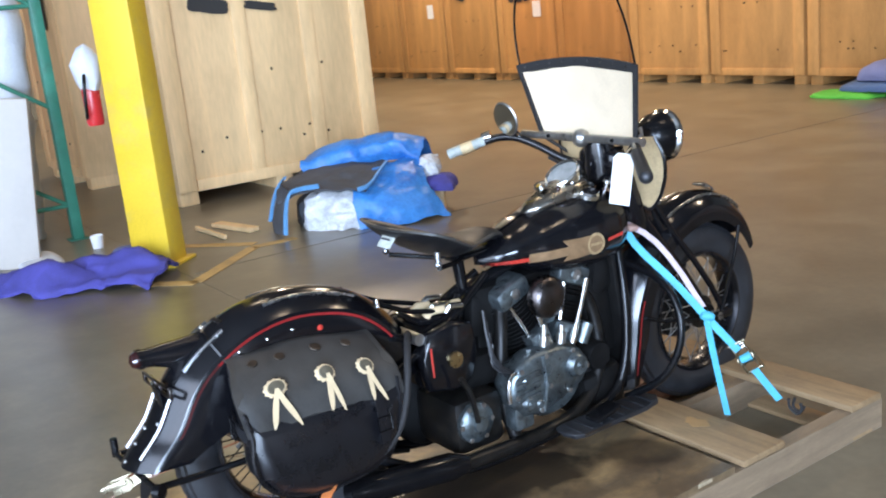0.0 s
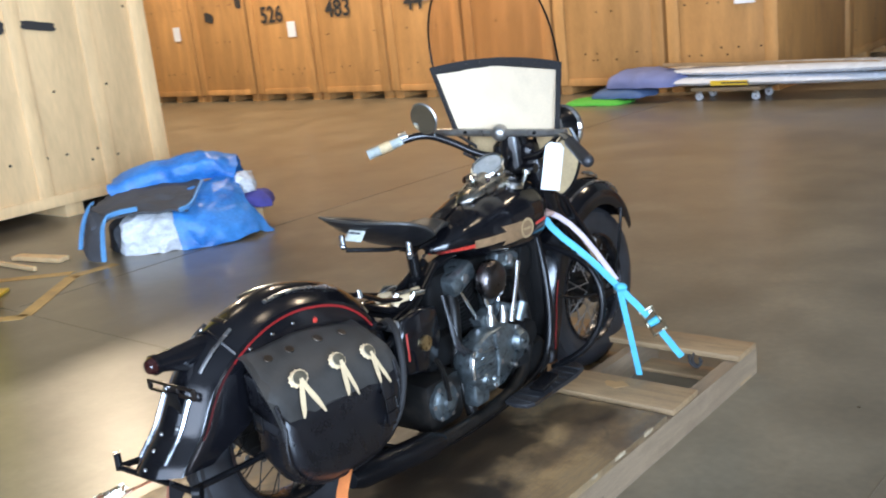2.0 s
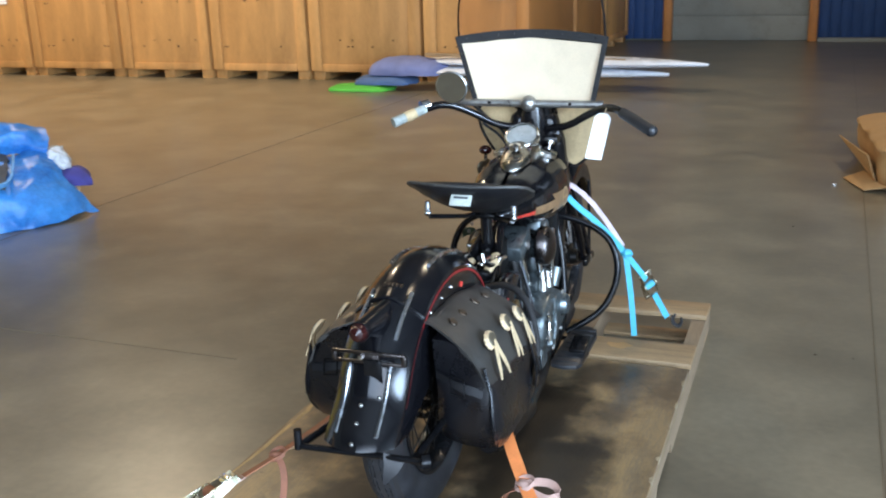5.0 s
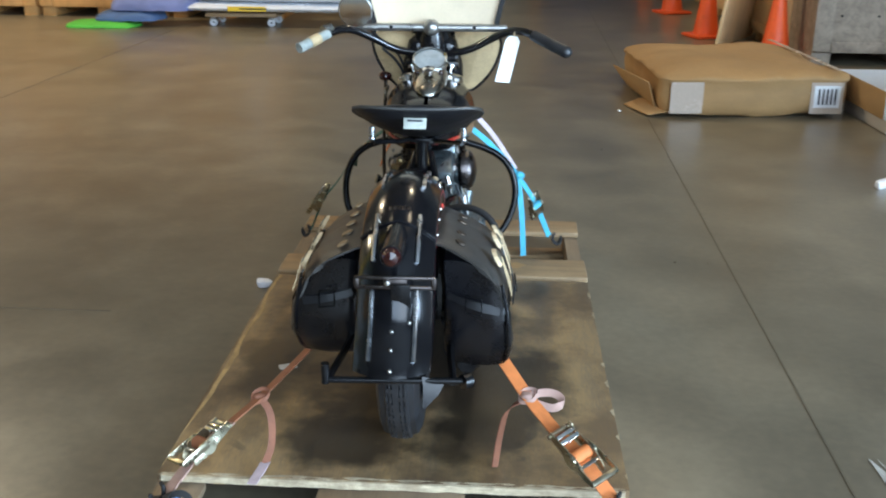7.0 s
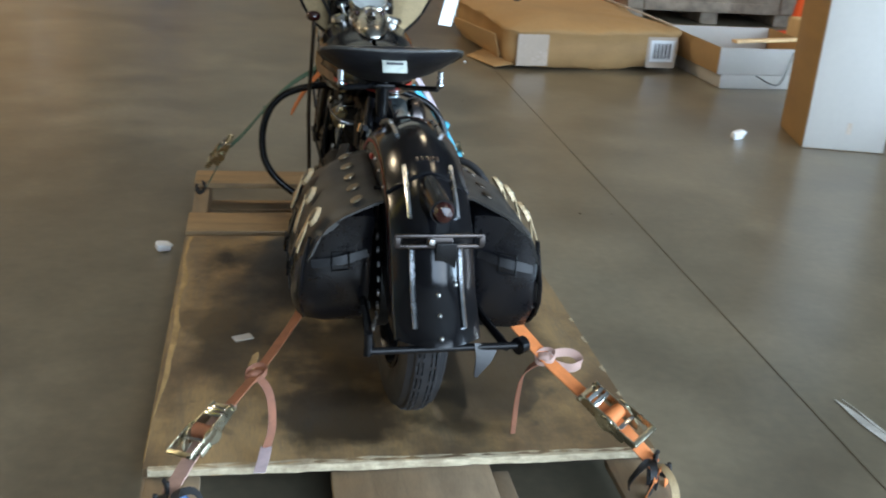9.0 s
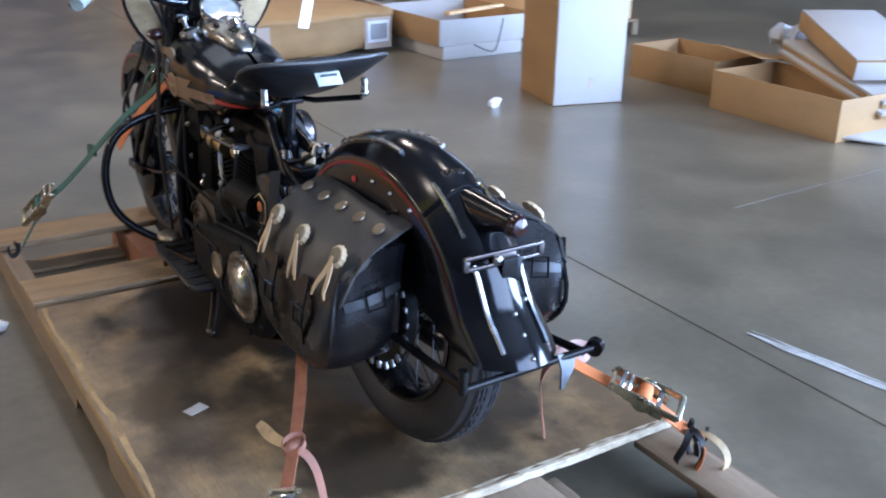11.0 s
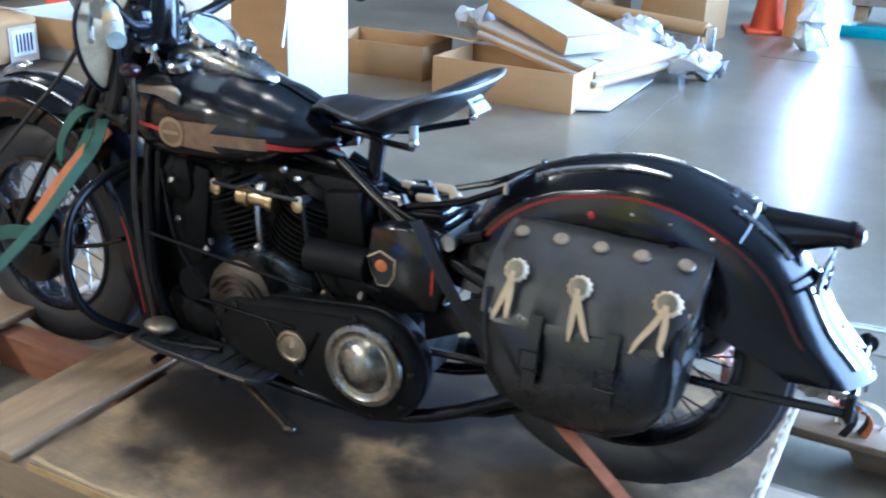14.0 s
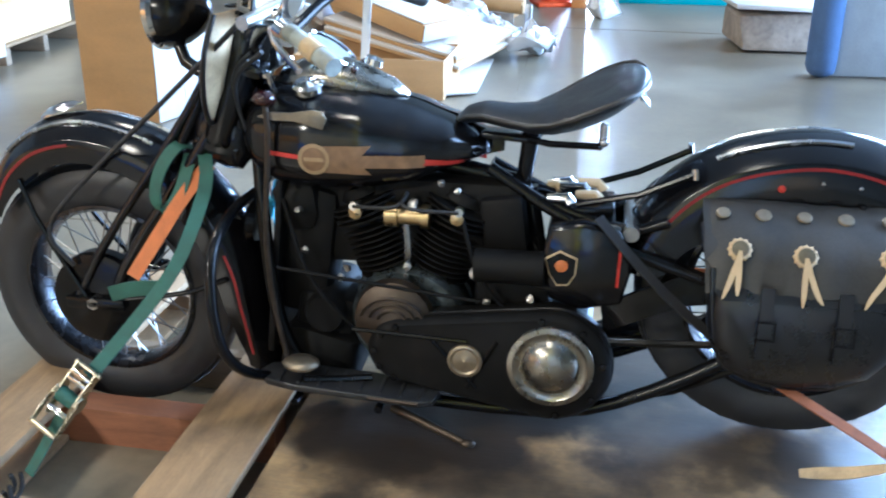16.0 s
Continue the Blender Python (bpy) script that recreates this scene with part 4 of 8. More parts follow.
tr = carton("carton_tray", (0.66, 0.75, 0.09), (2.53, 4.06, 0), 3, "white flat carton under a brown tray", (CARDW, CARDW), "cartons by the parcel", flap=False)
carton("carton_tray", (0.8, 0.85, 0.17), (2.50, 4.06, 0.092), 3, "open brown and white carton tray on another carton", (CARD, CARDW), "cartons by the parcel", True)
solo("timber_offcut", Geo().box((0.6, 0.05, 0.02), (2.96, 4.35, 0.272), (0, 0, 18), bevel=0.003), CRATE_PALE, "pale timber strip lying across the open tray", "offcut")
part("packing_cord", Geo().tube([(2.76, 4.045, 0.09), (2.91, 4.03, 0.02), (2.96, 4.05, 0.09), (2.99, 4.045, 0.25)], 0.004, 6, smooth=2), SATIN, tr, "thin black cord", m=(Matrix.Translation((2.53, 4.06, 0)) @ Matrix.Rotation(radians(3), 4, "Z")).inverted())
pl = thing("small_pallet", pose(3.42, 4.2, 0, 0, 0, 4), "low wooden pallet with a flat yellow carton", "pallet")
for i in range(5):
    part("deck_board", Geo().box((1.0, 0.12, 0.02), (0.5, 0.07 + 0.17 * i, 0.11), bevel=0.004), BOARD, pl)
for i in range(3):
    part("stringer", Geo().box((0.06, 0.82, 0.1), (0.04 + 0.46 * i, 0.41, 0.05), bevel=0.004), BOARDL, pl)
carton("carton", (0.9, 0.75, 0.22), (3.46, 4.24, 0.121), 4, "yellowish flat carton on the small pallet", (CRATE_PALE, CRATE_PALE), "cartons by the parcel")

tb = thing("tall_carton", Matrix.Translation((2.40, 2.69, 0)) @ Matrix.Rotation(radians(-12.5), 4, "Z"), "tall carton, white on one face and brown on the others", "carton")
part("body", Geo().box((0.42, 0.45, 1.42), (0.21, 0.235, 0.71), bevel=0.006), CARD, tb)
part("white_face", Geo().box((0.414, 0.006, 1.41), (0.21, 0.007, 0.71), bevel=0.002), CARDW, tb, "white printed face")
part("printed_mark", Geo().box((0.025, 0.002, 0.06), (0.22, 0.0025, 0.12), bevel=0), TAPE, tb, "grey arrow-like mark")
for z in (1.0, 1.16):
    part("printed_mark", Geo().box((0.002, 0.03, 0.07), (-0.0015, 0.14, z), bevel=0), GOLD, tb, "dark printed mark")

# heap of opened cartons
carton("carton", (0.66, 0.42, 0.2), (3.8, 2.5, 0), 94, "open brown carton with its flaps up", (CARD, CARD), "heap of opened cartons", True)
solo("carton_flap", crumple(Geo().box((0.5, 0.32, 0.008), (3.66, 2.42, 0.235), (4, 10, 15), bevel=0.002), 0.015, 4), CARD, "raised brown carton flap", "flap", "heap of opened cartons")
carton("carton", (0.83, 0.5, 0.21), (3.68, 1.46, 0), 91, "open brown carton lying in the heap", (CARD, CARD), "heap of opened cartons", True)
def placed(c, ex, ey):
    """A pose with its origin at c, x along ex and y as near to ey as it goes."""
    ex = Vector(ex).normalized()
    ez = ex.cross(Vector(ey)).normalized()
    ey = ez.cross(ex)
    return Matrix(((ex.x, ey.x, ez.x, c[0]), (ex.y, ey.y, ez.y, c[1]), (ex.z, ey.z, ez.z, c[2]), (0, 0, 0, 1)))


fc = thing("flattened_carton", placed((3.3, 1.32, 0.008), (0.95, 0.03, 0), (0.05, 0.6, 0.03)), "flattened white carton on the floor", "carton", "heap of opened cartons")
part("panel", Geo().slab([(-0.09, 0.17), (0.05, -0.02), (0.95, 0.0), (1.0, 0.5), (0.05, 0.55)], "z", 0.0, 0.012, 0.002), CARDW, fc)
for i in range(2):
    fc = thing("flattened_carton", placed((3.455 + 0.025 * i, 1.425 + 0.012 * i, 0.11 + 0.045 * i), (0.85, -0.18 - 0.01 * i, 0.005), (0.37, 0.72, 0.15)), "flattened white carton stacked in the heap", "carton", "heap of opened cartons")
    part("panel", crumple(Geo().box((0.9, 0.86, 0.02), (0.45, 0.43, 0.011), bevel=0.004), 0.006, 3, i), CARDW, fc)
    part("core", Geo().box((0.89, 0.85, 0.02), (0.4495, 0.43, -0.0105), bevel=0.002), CARD, fc, "brown corrugated core")
fb_ = thing("flat_carton", placed((3.48, 1.64, 0.235), (0.37, -0.18, 0.0), (0.3, 0.66, 0.15)), "flat carton, white and brown, tilted on top of the heap", "carton", "heap of opened cartons")
part("body", crumple(Geo().box((0.42, 0.72, 0.1), (0.21, 0.36, 0.06), bevel=0.008), 0.004, 4), CARD, fb_)
part("white_lid", Geo().box((0.425, 0.71, 0.008), (0.215, 0.365, 0.116), bevel=0.003), CARDW, fb_)
part("white_front", Geo().box((0.415, 0.006, 0.095), (0.21, -0.004, 0.06), bevel=0.002), CARDW, fb_)
carton("carton", (0.4, 0.24, 0.12), (3.95, 2.62, 0.02), 30, "small brown carton in the heap", (CARD, CARD), "heap of opened cartons", tilt=(-8, 16))
for i, (x, y, z, sx, sy, sz) in enumerate(((3.9, 2.38, 0.2, 0.24, 0.2, 0.16), (4.66, 1.62, 0.0, 0.36, 0.3, 0.26), (4.62, 1.36, 0.0, 0.3, 0.24, 0.18), (4.45, 1.12, 0.0, 0.44, 0.18, 0.09))):
    geo = Geo().ball((0, 0, 0), 0.5, 18, (sx, sy, sz))
    crumple(geo, 0.09 * sx / 0.3, 9, i)
    zz = min(v[2] for v in geo.v)
    geo.v = [(vx, vy, vz - zz) for vx, vy, vz in geo.v]
    solo("packing_paper", geo, FOAM, "crumpled white packing paper in the carton heap", "paper", "crumpled packing paper", m=Matrix.Translation((x, y, z)), smooth=25)
for i, (x, y, z, s) in enumerate(((2.11, 2.84, 0.0, 0.045), (-0.66, 1.24, 0.0, 0.034), (0.95, 4.6, 0.0, 0.014))):
    geo = crumple(Geo().box((s * 1.6, s, s), (0, 0, s * 0.5), (10, 0, 30), bevel=0.01), s * 0.3, 20, i)
    geo.v = [(a, b_, max(0.001, c_)) for a, b_, c_ in geo.v]
    solo("paper_scrap", geo, PAPER, "small crumpled white paper scrap on the floor", "paper", "paper scraps", m=Matrix.Translation((x, y, z)))
k_ = thing("carpet_tube", Matrix(), "brown cardboard tube lying on scrap timber", "tube")
part("tube", Geo().tube([(5.35, 2.25, 0.24), (5.12, 1.28, 0.21)], 0.05, 16), CARD, k_)
part("scrap_block", Geo().box((0.3, 0.75, 0.16), (5.25, 1.75, 0.08), (0, 0, 12), bevel=0.01), OSB, k_)
part("steel_clamp", Geo().box((0.05, 0.05, 0.24), (5.1, 1.24, 0.12), bevel=0.01), STEEL, k_)
carton("carton", (0.5, 0.5, 0.95), (6.22, 1.42, 0), 85, "tall brown carton by the far goods", (CARD, CARDW), "far cartons")
carton("carton", (0.62, 0.55, 0.9), (6.1, 2.15, 0), 80, "tall brown carton by the far goods", (CARD, CARD), "far cartons")
solo("timber_post", Geo().box((0.12, 0.12, 2.3), (6.62, 1.0, 1.15), bevel=0.008), ORANGEPOST, "orange-brown timber post standing on the floor", "post")
g = crumple(Geo().lathe([(0, 0.05), (0.06, 0.1), (0.16, 0.085), (0.24, 0.11), (0.3, 0.05), (0.34, 0.004)], (6.12, 0.78, 0), (0, 0, 1), 20), 0.07, 9)
g.v = [(a, b_, max(0.001, c_)) for a, b_, c_ in g.v]
solo("plastic_wrap", g, PLASTIC, "bunched clear plastic wrap shining in the daylight gap", "plastic")
fr = thing("goods_platform", pose(7.1, -1.81, 0, 0, 0, 4), "teal platform with brown crates on pallets", "platform")
part("kerb", Geo().box((0.12, 2.5, 0.09), (0.06, 1.25, 0.045), bevel=0.006), TEAL, fr)
for i in range(2):
    part("crate_panel", Geo().box((1.0, 1.2, 1.6), (0.75, 0.62 + 1.24 * i, 1.02), bevel=0.01), OSB, fr)
    for y in (0.1, 0.62, 1.14):
        part("block", Geo().box((0.9, 0.1, 0.12), (0.75, y + 1.24 * i, 0.15), bevel=0.005), BOARD, fr)
solo("wrapped_parcel", crumple(Geo().box((0.6, 0.8, 0.25), (0.3, 0.4, 0.13), bevel=0.03), 0.03, 6), OSB, "low grey wrapped parcel under a white board", "parcel", m=pose(5.0, -0.97, 0, 0, 0, 8))
solo("white_board", Geo().box((0.7, 0.9, 0.03), (0.3, 0.4, 0.282), (2, 2, 0), bevel=0.006), CARDW, "flat white board lying on a grey parcel", "board", m=pose(5.0, -0.97, 0, 0, 0, 8))
bo = thing("padded_panel", pose(4.33, -1.45, 0, 0, 0, 6), "grey-blue panel wrapped along one edge in dark blue padding", "panel")
part("panel", Geo().box((0.12, 0.75, 1.1), (0.06, 0.42, 0.56), bevel=0.01), GREYBOX, bo)
part("padding", crumple(Geo().box((0.2, 0.16, 0.68), (0.03, 0.85, 0.345), bevel=0.06), 0.01, 8), NAVY, bo, "dark blue padded edge")

# ---- pallet ----
BIKE = pose(0.006, 0, 0, 0, 0, 1.6)
PALLET = pose(0.014, 0, 0, 0, 0, 0.9)
DZ = 0.118  # top of the deck
pa = thing("wooden_pallet", PALLET, "long weathered wooden pallet with a stained plywood deck", "pallet")
x0, x1 = -0.57, 0.525
xm = (x0 + x1) / 2
rng = random.Random(11)


def notched(x, w, y0, y1, h, notches):
    """A stringer standing on edge with fork notches cut from below."""
    out = [(y0, 0.0)]
    for a, b in notches:
        out += [(a, 0.0), (a + 0.02, 0.038), (b - 0.02, 0.038), (b, 0.0)]
    out += [(y1, 0.0), (y1, h), (y0, h)]
    geo = Geo()
    n = len(out)
    geo.add([(x - w / 2, y, z) for y, z in out] + [(x + w / 2, y, z) for y, z in out],
            [tuple(range(n))[::-1], tuple(range(n, 2 * n))] + [(i, (i + 1) % n, n + (i + 1) % n, n + i) for i in range(n)])
    return geo


for x in (x0 + 0.025, x1 - 0.025):
    part("stringer", notched(x, 0.05, -0.66, 1.79, 0.096, ((-0.35, -0.05), (0.42, 0.72))), BOARDL, pa, smooth=0)
part("stringer", notched(-0.155, 0.07, 1.14, 1.79, 0.09, ()), BLOCKRED, pa, "reddish timber block beside the wheel", smooth=0)
part("stringer", notched(0.115, 0.04, 1.14, 1.79, 0.096, ()), BOARDL, pa, smooth=0)
part("stringer", notched(xm, 0.05, -0.66, 1.1, 0.096, ()), BOARDL, pa, smooth=0)
# plywood deck with a splintered rear edge
n_ = 46
rows = [[(x0 + (x1 - x0) * i / n_, y + (rng.uniform(-0.003, 0.003) if y < -0.15 else 0), 0) for i in range(n_ + 1)] for y in (-0.2, -0.18, 0.2, 0.7, 1.095)]
verts, faces = [], []
for z in (DZ, DZ - 0.022):
    for r_ in rows:
        verts += [(a, b, z) for a, b, _ in r_]
m_ = n_ + 1
half = len(rows) * m_
for r_ in range(len(rows) - 1):
    for i in range(n_):
        a = r_ * m_ + i
        faces.append((a, a + 1, a + 1 + m_, a + m_))
        faces.append((half + a, half + a + m_, half + a + 1 + m_, half + a + 1))
for i in range(n_):
    faces.append((i, half + i, half + i + 1, i + 1))
    e_ = (len(rows) - 1) * m_ + i
    faces.append((e_, e_ + 1, half + e_ + 1, half + e_))
for r_ in range(len(rows) - 1):
    a = r_ * m_
    faces.append((a, a + m_, half + a + m_, half + a))
    a += n_
    faces.append((a, half + a, half + a + m_, a + m_))
part("plywood_deck", Geo().add(verts, faces), DECK, pa, "grey-brown plywood deck with dark oil stains and painted shade", smooth=0)
g = Geo()
rings = []
for i in range(181):  # pale splinters along the rear edge
    x = x0 + 0.01 + (x1 - x0 - 0.02) * i / 180
    k = 0.5 + 0.5 * noise.noise(Vector((x * 14, 3.1, 0)))
    q_ = 0.5 + 0.5 * noise.noise(Vector((x * 31, 8.2, 0)))
    h_ = 0.5 + 0.5 * noise.noise(Vector((x * 6, 1.2, 5)))
    t_ = DZ + 0.0012 - 0.003 * q_
    b_ = DZ - 0.009 - 0.011 * h_ - 0.004 * q_
    rings.append([(x, -0.2045 - 0.004 * q_, t_ - 0.001), (x, -0.207 - 0.004 * k, b_), (x, -0.19, b_ - 0.001), (x, -0.196 + 0.018 * k * h_, t_ + 0.001)])
g.rings(rings)
part("splintered_edge", g, SPLINT, pa, "pale splintered plywood edge")
rings = []
for i in range(121):  # broad scalloped raw edge where the veneer has worn away
    y = -0.17 + 1.26 * i / 120
    k = 0.5 + 0.5 * noise.noise(Vector((1.7, y * 7, 0.4)))
    q_ = 0.5 + 0.5 * noise.noise(Vector((2.3, y * 31, 2.4)))
    w_ = (0.004 + 0.05 * k * k + 0.008 * q_) * min(1.0, max(0.15, (y + 0.1) * 2.2))
    rings.append([(x0 - 0.0015, y, DZ - 0.021), (x0 - 0.002, y, DZ - 0.002 - 0.003 * q_), (x0 + w_ * 0.5, y, DZ + 0.0006), (x0 + w_, y, DZ + 0.0005), (x0 + w_, y, DZ - 0.004)])
part("worn_edge", Geo().rings(rings), RAWEDGE, pa, "raw tan worn plywood edge")
for k in range(8):  # small pale chips along the other edge
    y, ln, wd = -0.12 + 0.15 * k + rng.uniform(-0.05, 0.05), rng.uniform(0.02, 0.06), rng.uniform(0.004, 0.009)
    part("chipped_edge", Geo().slab([(x1 + 0.0015, y - ln / 2), (x1 + 0.0015, y + ln / 2), (x1 - wd, y + ln * 0.2), (x1 - wd * 0.6, y - ln * 0.3)], "z", DZ - 0.01, DZ + 0.0006), SPLINT, pa, "raw chipped plywood edge")
part("torn_label", crumple(Geo().box((0.05, 0.03, 0.0012), (-0.38, 0.372, DZ + 0.0016), (0, 0, 22), bevel=0), 0.001, 30), CARDW, pa, "torn paper label on the deck")
for y, w, z, ln, col in ((1.219, 0.177, DZ + 0.004, 0, BOARD), (1.705, 0.15, DZ + 0.002, 0, BOARD)):
    part("deck_board", crumple(Geo().box((x1 - x0 + 0.01, w, 0.021), (xm, y, z - 0.0105), (0, 0, rng.uniform(-0.3, 0.3)), bevel=0.004), 0.002, 9), col, pa)
for y in (1.69,):
    part("bottom_board", Geo().box((x1 - x0, 0.1, 0.014), (xm, y, 0.0075), bevel=0.002), BOARD, pa)
for x, w in ((x0 + 0.06, 0.11), (-0.02, 0.34), (x1 - 0.06, 0.11)):  # lengthwise boards behind the deck
    part("end_board", crumple(Geo().box((w, 0.46, 0.018), (x, -0.43, 0.088), bevel=0.003), 0.002, 8), BOARDL, pa)
part("end_cleat", Geo().box((0.05, 0.46, 0.075), (0.17, -0.43, 0.04), bevel=0.004), BOARDL, pa)
part("rear_board", Geo().box((x1 - x0, 0.1, 0.018), (xm, -0.61, 0.106), bevel=0.003), BOARD, pa)
part("board_label", Geo().slab([(0.27 + 0.042 * math.cos(a) * (1 + 0.2 * math.sin(3 * a)), 1.235 + 0.026 * math.sin(a) * (1 + 0.25 * math.cos(5 * a))) for a in [math.pi * k / 10 for k in range(20)]], "z", DZ + 0.0045, DZ + 0.0055), CARD, pa, "torn paper label on the board")

# ---- motorcycle ----
bike = thing("motorcycle", BIKE, "black vintage motorcycle with leather saddlebags strapped on a pallet", "motorcycle")
RA, FA = (0.05, 0.435), (1.56, 0.335)  # the middles of the fenders, along and up
WA = (0.076, 0.441)  # the rear axle


def wheel(name, ay, az, drum, R):
    hub = part(name, Geo().lathe([(-0.075, 0.012), (-0.075, 0.03), (-0.05, 0.034), (-0.045, 0.055), (-0.035, 0.055), (-0.03, 0.035), (0.03, 0.035), (0.035, 0.055), (0.045, 0.055), (0.05, 0.034), (0.075, 0.03), (0.075, 0.012)],
                                 (0, ay, az), seg=28), GREASE, bike)
    prof = []
    ribs = [(-0.030, 0), (-0.026, 1), (-0.0215, 1), (-0.0205, 0), (-0.0185, 0), (-0.0175, 1), (-0.0115, 1), (-0.0105, 0), (-0.0085, 0), (-0.0075, 1), (0.0075, 1), (0.0085, 0),
            (0.0105, 0), (0.0115, 1), (0.0175, 1), (0.0185, 0), (0.0205, 0), (0.0215, 1), (0.026, 1), (0.030, 0)]
    side = [(-0.040, R - 0.105), (-0.049, R - 0.085), (-0.056, R - 0.06), (-0.053, R - 0.035), (-0.044, R - 0.018)]
    side = [(x * 0.88, r_) for x, r_ in side]
    ribs = [(x * 0.9, up) for x, up in ribs]
    prof = side + [(x, R - 0.004 - 60 * (x * x) * 0.12 - (0 if up else 0.005)) for x, up in ribs] + [(-x, r_) for x, r_ in side[::-1]]
    part("tyre", Geo().lathe(prof + [(0.03, R - 0.108), (-0.03, R - 0.108), prof[0]], (0, ay, az), seg=72), RUBBER, hub, "black ribbed tyre")
    tread = Geo()
    for i in range(84):  # sipes that notch the ribs
        a = 2 * math.pi * i / 84
        for x, h in ((-0.0195, 0.0078), (-0.0095, 0.0056), (0.0095, 0.0056), (0.0195, 0.0078)):
            r_ = R - 0.0015 - h
            tread.box((0.0042, 0.011, 0.006), (x + (0.0012 if i % 2 else -0.0012), ay + r_ * math.cos(a), az + r_ * math.sin(a)), (math.degrees(a) - 90, 0, 0), bevel=0)
    part("tread_block", tread, RUBBER, hub)
    rim = [(-0.042, R - 0.098), (-0.044, R - 0.107), (-0.036, R - 0.112), (-0.024, R - 0.118), (0.024, R - 0.118), (0.036, R - 0.112), (0.044, R - 0.107), (0.042, R - 0.098), (0.03, R - 0.106), (-0.03, R - 0.106), (-0.042, R - 0.098)]
    part("rim", Geo().lathe(rim, (0, ay, az), seg=64), RIMDARK, hub)
    for i in range(40):
        a = 2 * math.pi * i / 40
        b_ = a + (0.55 if i % 4 < 2 else -0.55)
        s = 1 if i % 2 else -1
        geo = Geo().tube([(s * 0.042, ay + 0.05 * math.cos(b_), az + 0.05 * math.sin(b_)), (s * 0.008, ay + (R - 0.116) * math.cos(a), az + (R - 0.116) * math.sin(a))], 0.0019, 5)
        part("spoke", geo, GREASE if drum else STEEL, hub)
    part("brake_drum", Geo().lathe([(x_, r_ * (1.22 if drum else 1.0)) for x_, r_ in ((-0.045, 0.02), (-0.045, 0.1), (-0.052, 0.106), (-0.075, 0.106), (-0.08, 0.1), (-0.086, 0.06), (-0.09, 0.02))], (0, ay, az), seg=36), GREASE, hub)
    if drum:
        g_ = Geo()
        for i in range(28):  # toothed sprocket ring outside the drum
            a = 2 * math.pi * i / 28
            g_.box((0.006, 0.012, 0.016), (-0.083, ay + 0.137 * math.cos(a), az + 0.137 * math.sin(a)), (math.degrees(a) - 90, 0, 0), bevel=0.002)
        part("sprocket_teeth", g_, STEEL, hub, "worn steel sprocket teeth")
    part("axle_nut", Geo().lathe([(-0.125, 0.0), (-0.125, 0.014), (-0.09, 0.014)], (0, ay, az), seg=6), STEEL, hub)
    part("axle_nut", Geo().lathe([(0.125, 0.0), (0.125, 0.014), (0.09, 0.014)], (0, ay, az), seg=6), STEEL, hub)
    return hub


wheel("rear_wheel", *WA, True, 0.323)
wheel("front_wheel", *FA, False, 0.30)


def profile(tab, a):
    """Radius and depth of a fender at an angle, eased over the table's steps."""
    got = [lerp_table(tab, a + d) for d in (-7, -4.5, -2, 0, 2, 4.5, 7)]
    return [sum(w * g_[i] for w, g_ in zip((1, 2, 3, 4, 3, 2, 1), got)) / 16 for i in (0, 1)]


def fender_point(c, tab, a, x, w, drop=0.0):
    """A point on the outside of a fender: angle a, place x across, or drop metres down its side."""
    r = profile(tab, a)[0]
    k = abs(x) / w
    if drop:
        r2 = r - 0.045 - drop
    else:
        r2 = r - 0.045 * max(0.0, (k ** 2.0))
    ar = radians(a)
    return Vector((x, c[0] + r2 * math.cos(ar), c[1] + r2 * math.sin(ar)))


def fender(name, c, tab, a0, a1, w, label):
    xs = [-1, -0.97, -0.9, -0.78, -0.62, -0.45, -0.28, -0.12, 0.0, 0.12, 0.28, 0.45, 0.62, 0.78, 0.9, 0.97, 1]
    rings = []
    n = 96
    for i in range(n + 1):
        a = a0 + (a1 - a0) * i / n
        r, dep = profile(tab, a)
        ar = radians(a)
        out = [(-w, r - 0.045 - dep), (-w, r - 0.045 - dep * 0.5)] + [(x * w, r - 0.045 * abs(x) ** 2.0) for x in xs] + [(w, r - 0.045 - dep * 0.5), (w, r - 0.045 - dep)]
        inn = [(x * 0.965, q - 0.004) for x, q in out[::-1]]
        inn[0], inn[-1] = (w * 0.965, r - 0.045 - dep), (-w * 0.965, r - 0.045 - dep)
        rings.append([(x, c[0] + q * math.cos(ar), c[1] + q * math.sin(ar)) for x, q in out + inn])
    return part(name, Geo().rings(rings), BLACK, bike, label, smooth=50)


RTAB = [(2, 0.40, 0.05), (20, 0.395, 0.07), (36, 0.384, 0.10), (50, 0.372, 0.12), (60, 0.361, 0.13), (70, 0.351, 0.135), (80, 0.346, 0.14), (97, 0.341, 0.145), (110, 0.340, 0.15), (122, 0.341, 0.15),
        (135, 0.347, 0.15), (146, 0.349, 0.145), (154, 0.349, 0.135), (161, 0.352, 0.12), (166, 0.366, 0.11), (170, 0.386, 0.105), (174, 0.406, 0.095), (178, 0.422, 0.08), (182, 0.430, 0.07), (190, 0.440, 0.06)]
FTAB = [(36, 0.335, 0.015), (44, 0.360, 0.03), (56, 0.385, 0.045), (70, 0.402, 0.05), (86, 0.405, 0.05), (104, 0.395, 0.05), (120, 0.388, 0.05), (134, 0.382, 0.055), (156, 0.374, 0.055), (180, 0.378, 0.05), (194, 0.405, 0.04), (204, 0.442, 0.02)]
RW, FW = 0.082, 0.078
rf = fender("rear_fender", RA, RTAB, 8, 176, RW, "deeply valanced gloss-black rear fender")
ff = fender("front_fender", FA, FTAB, 38, 203, FW, "gloss-black front fender")
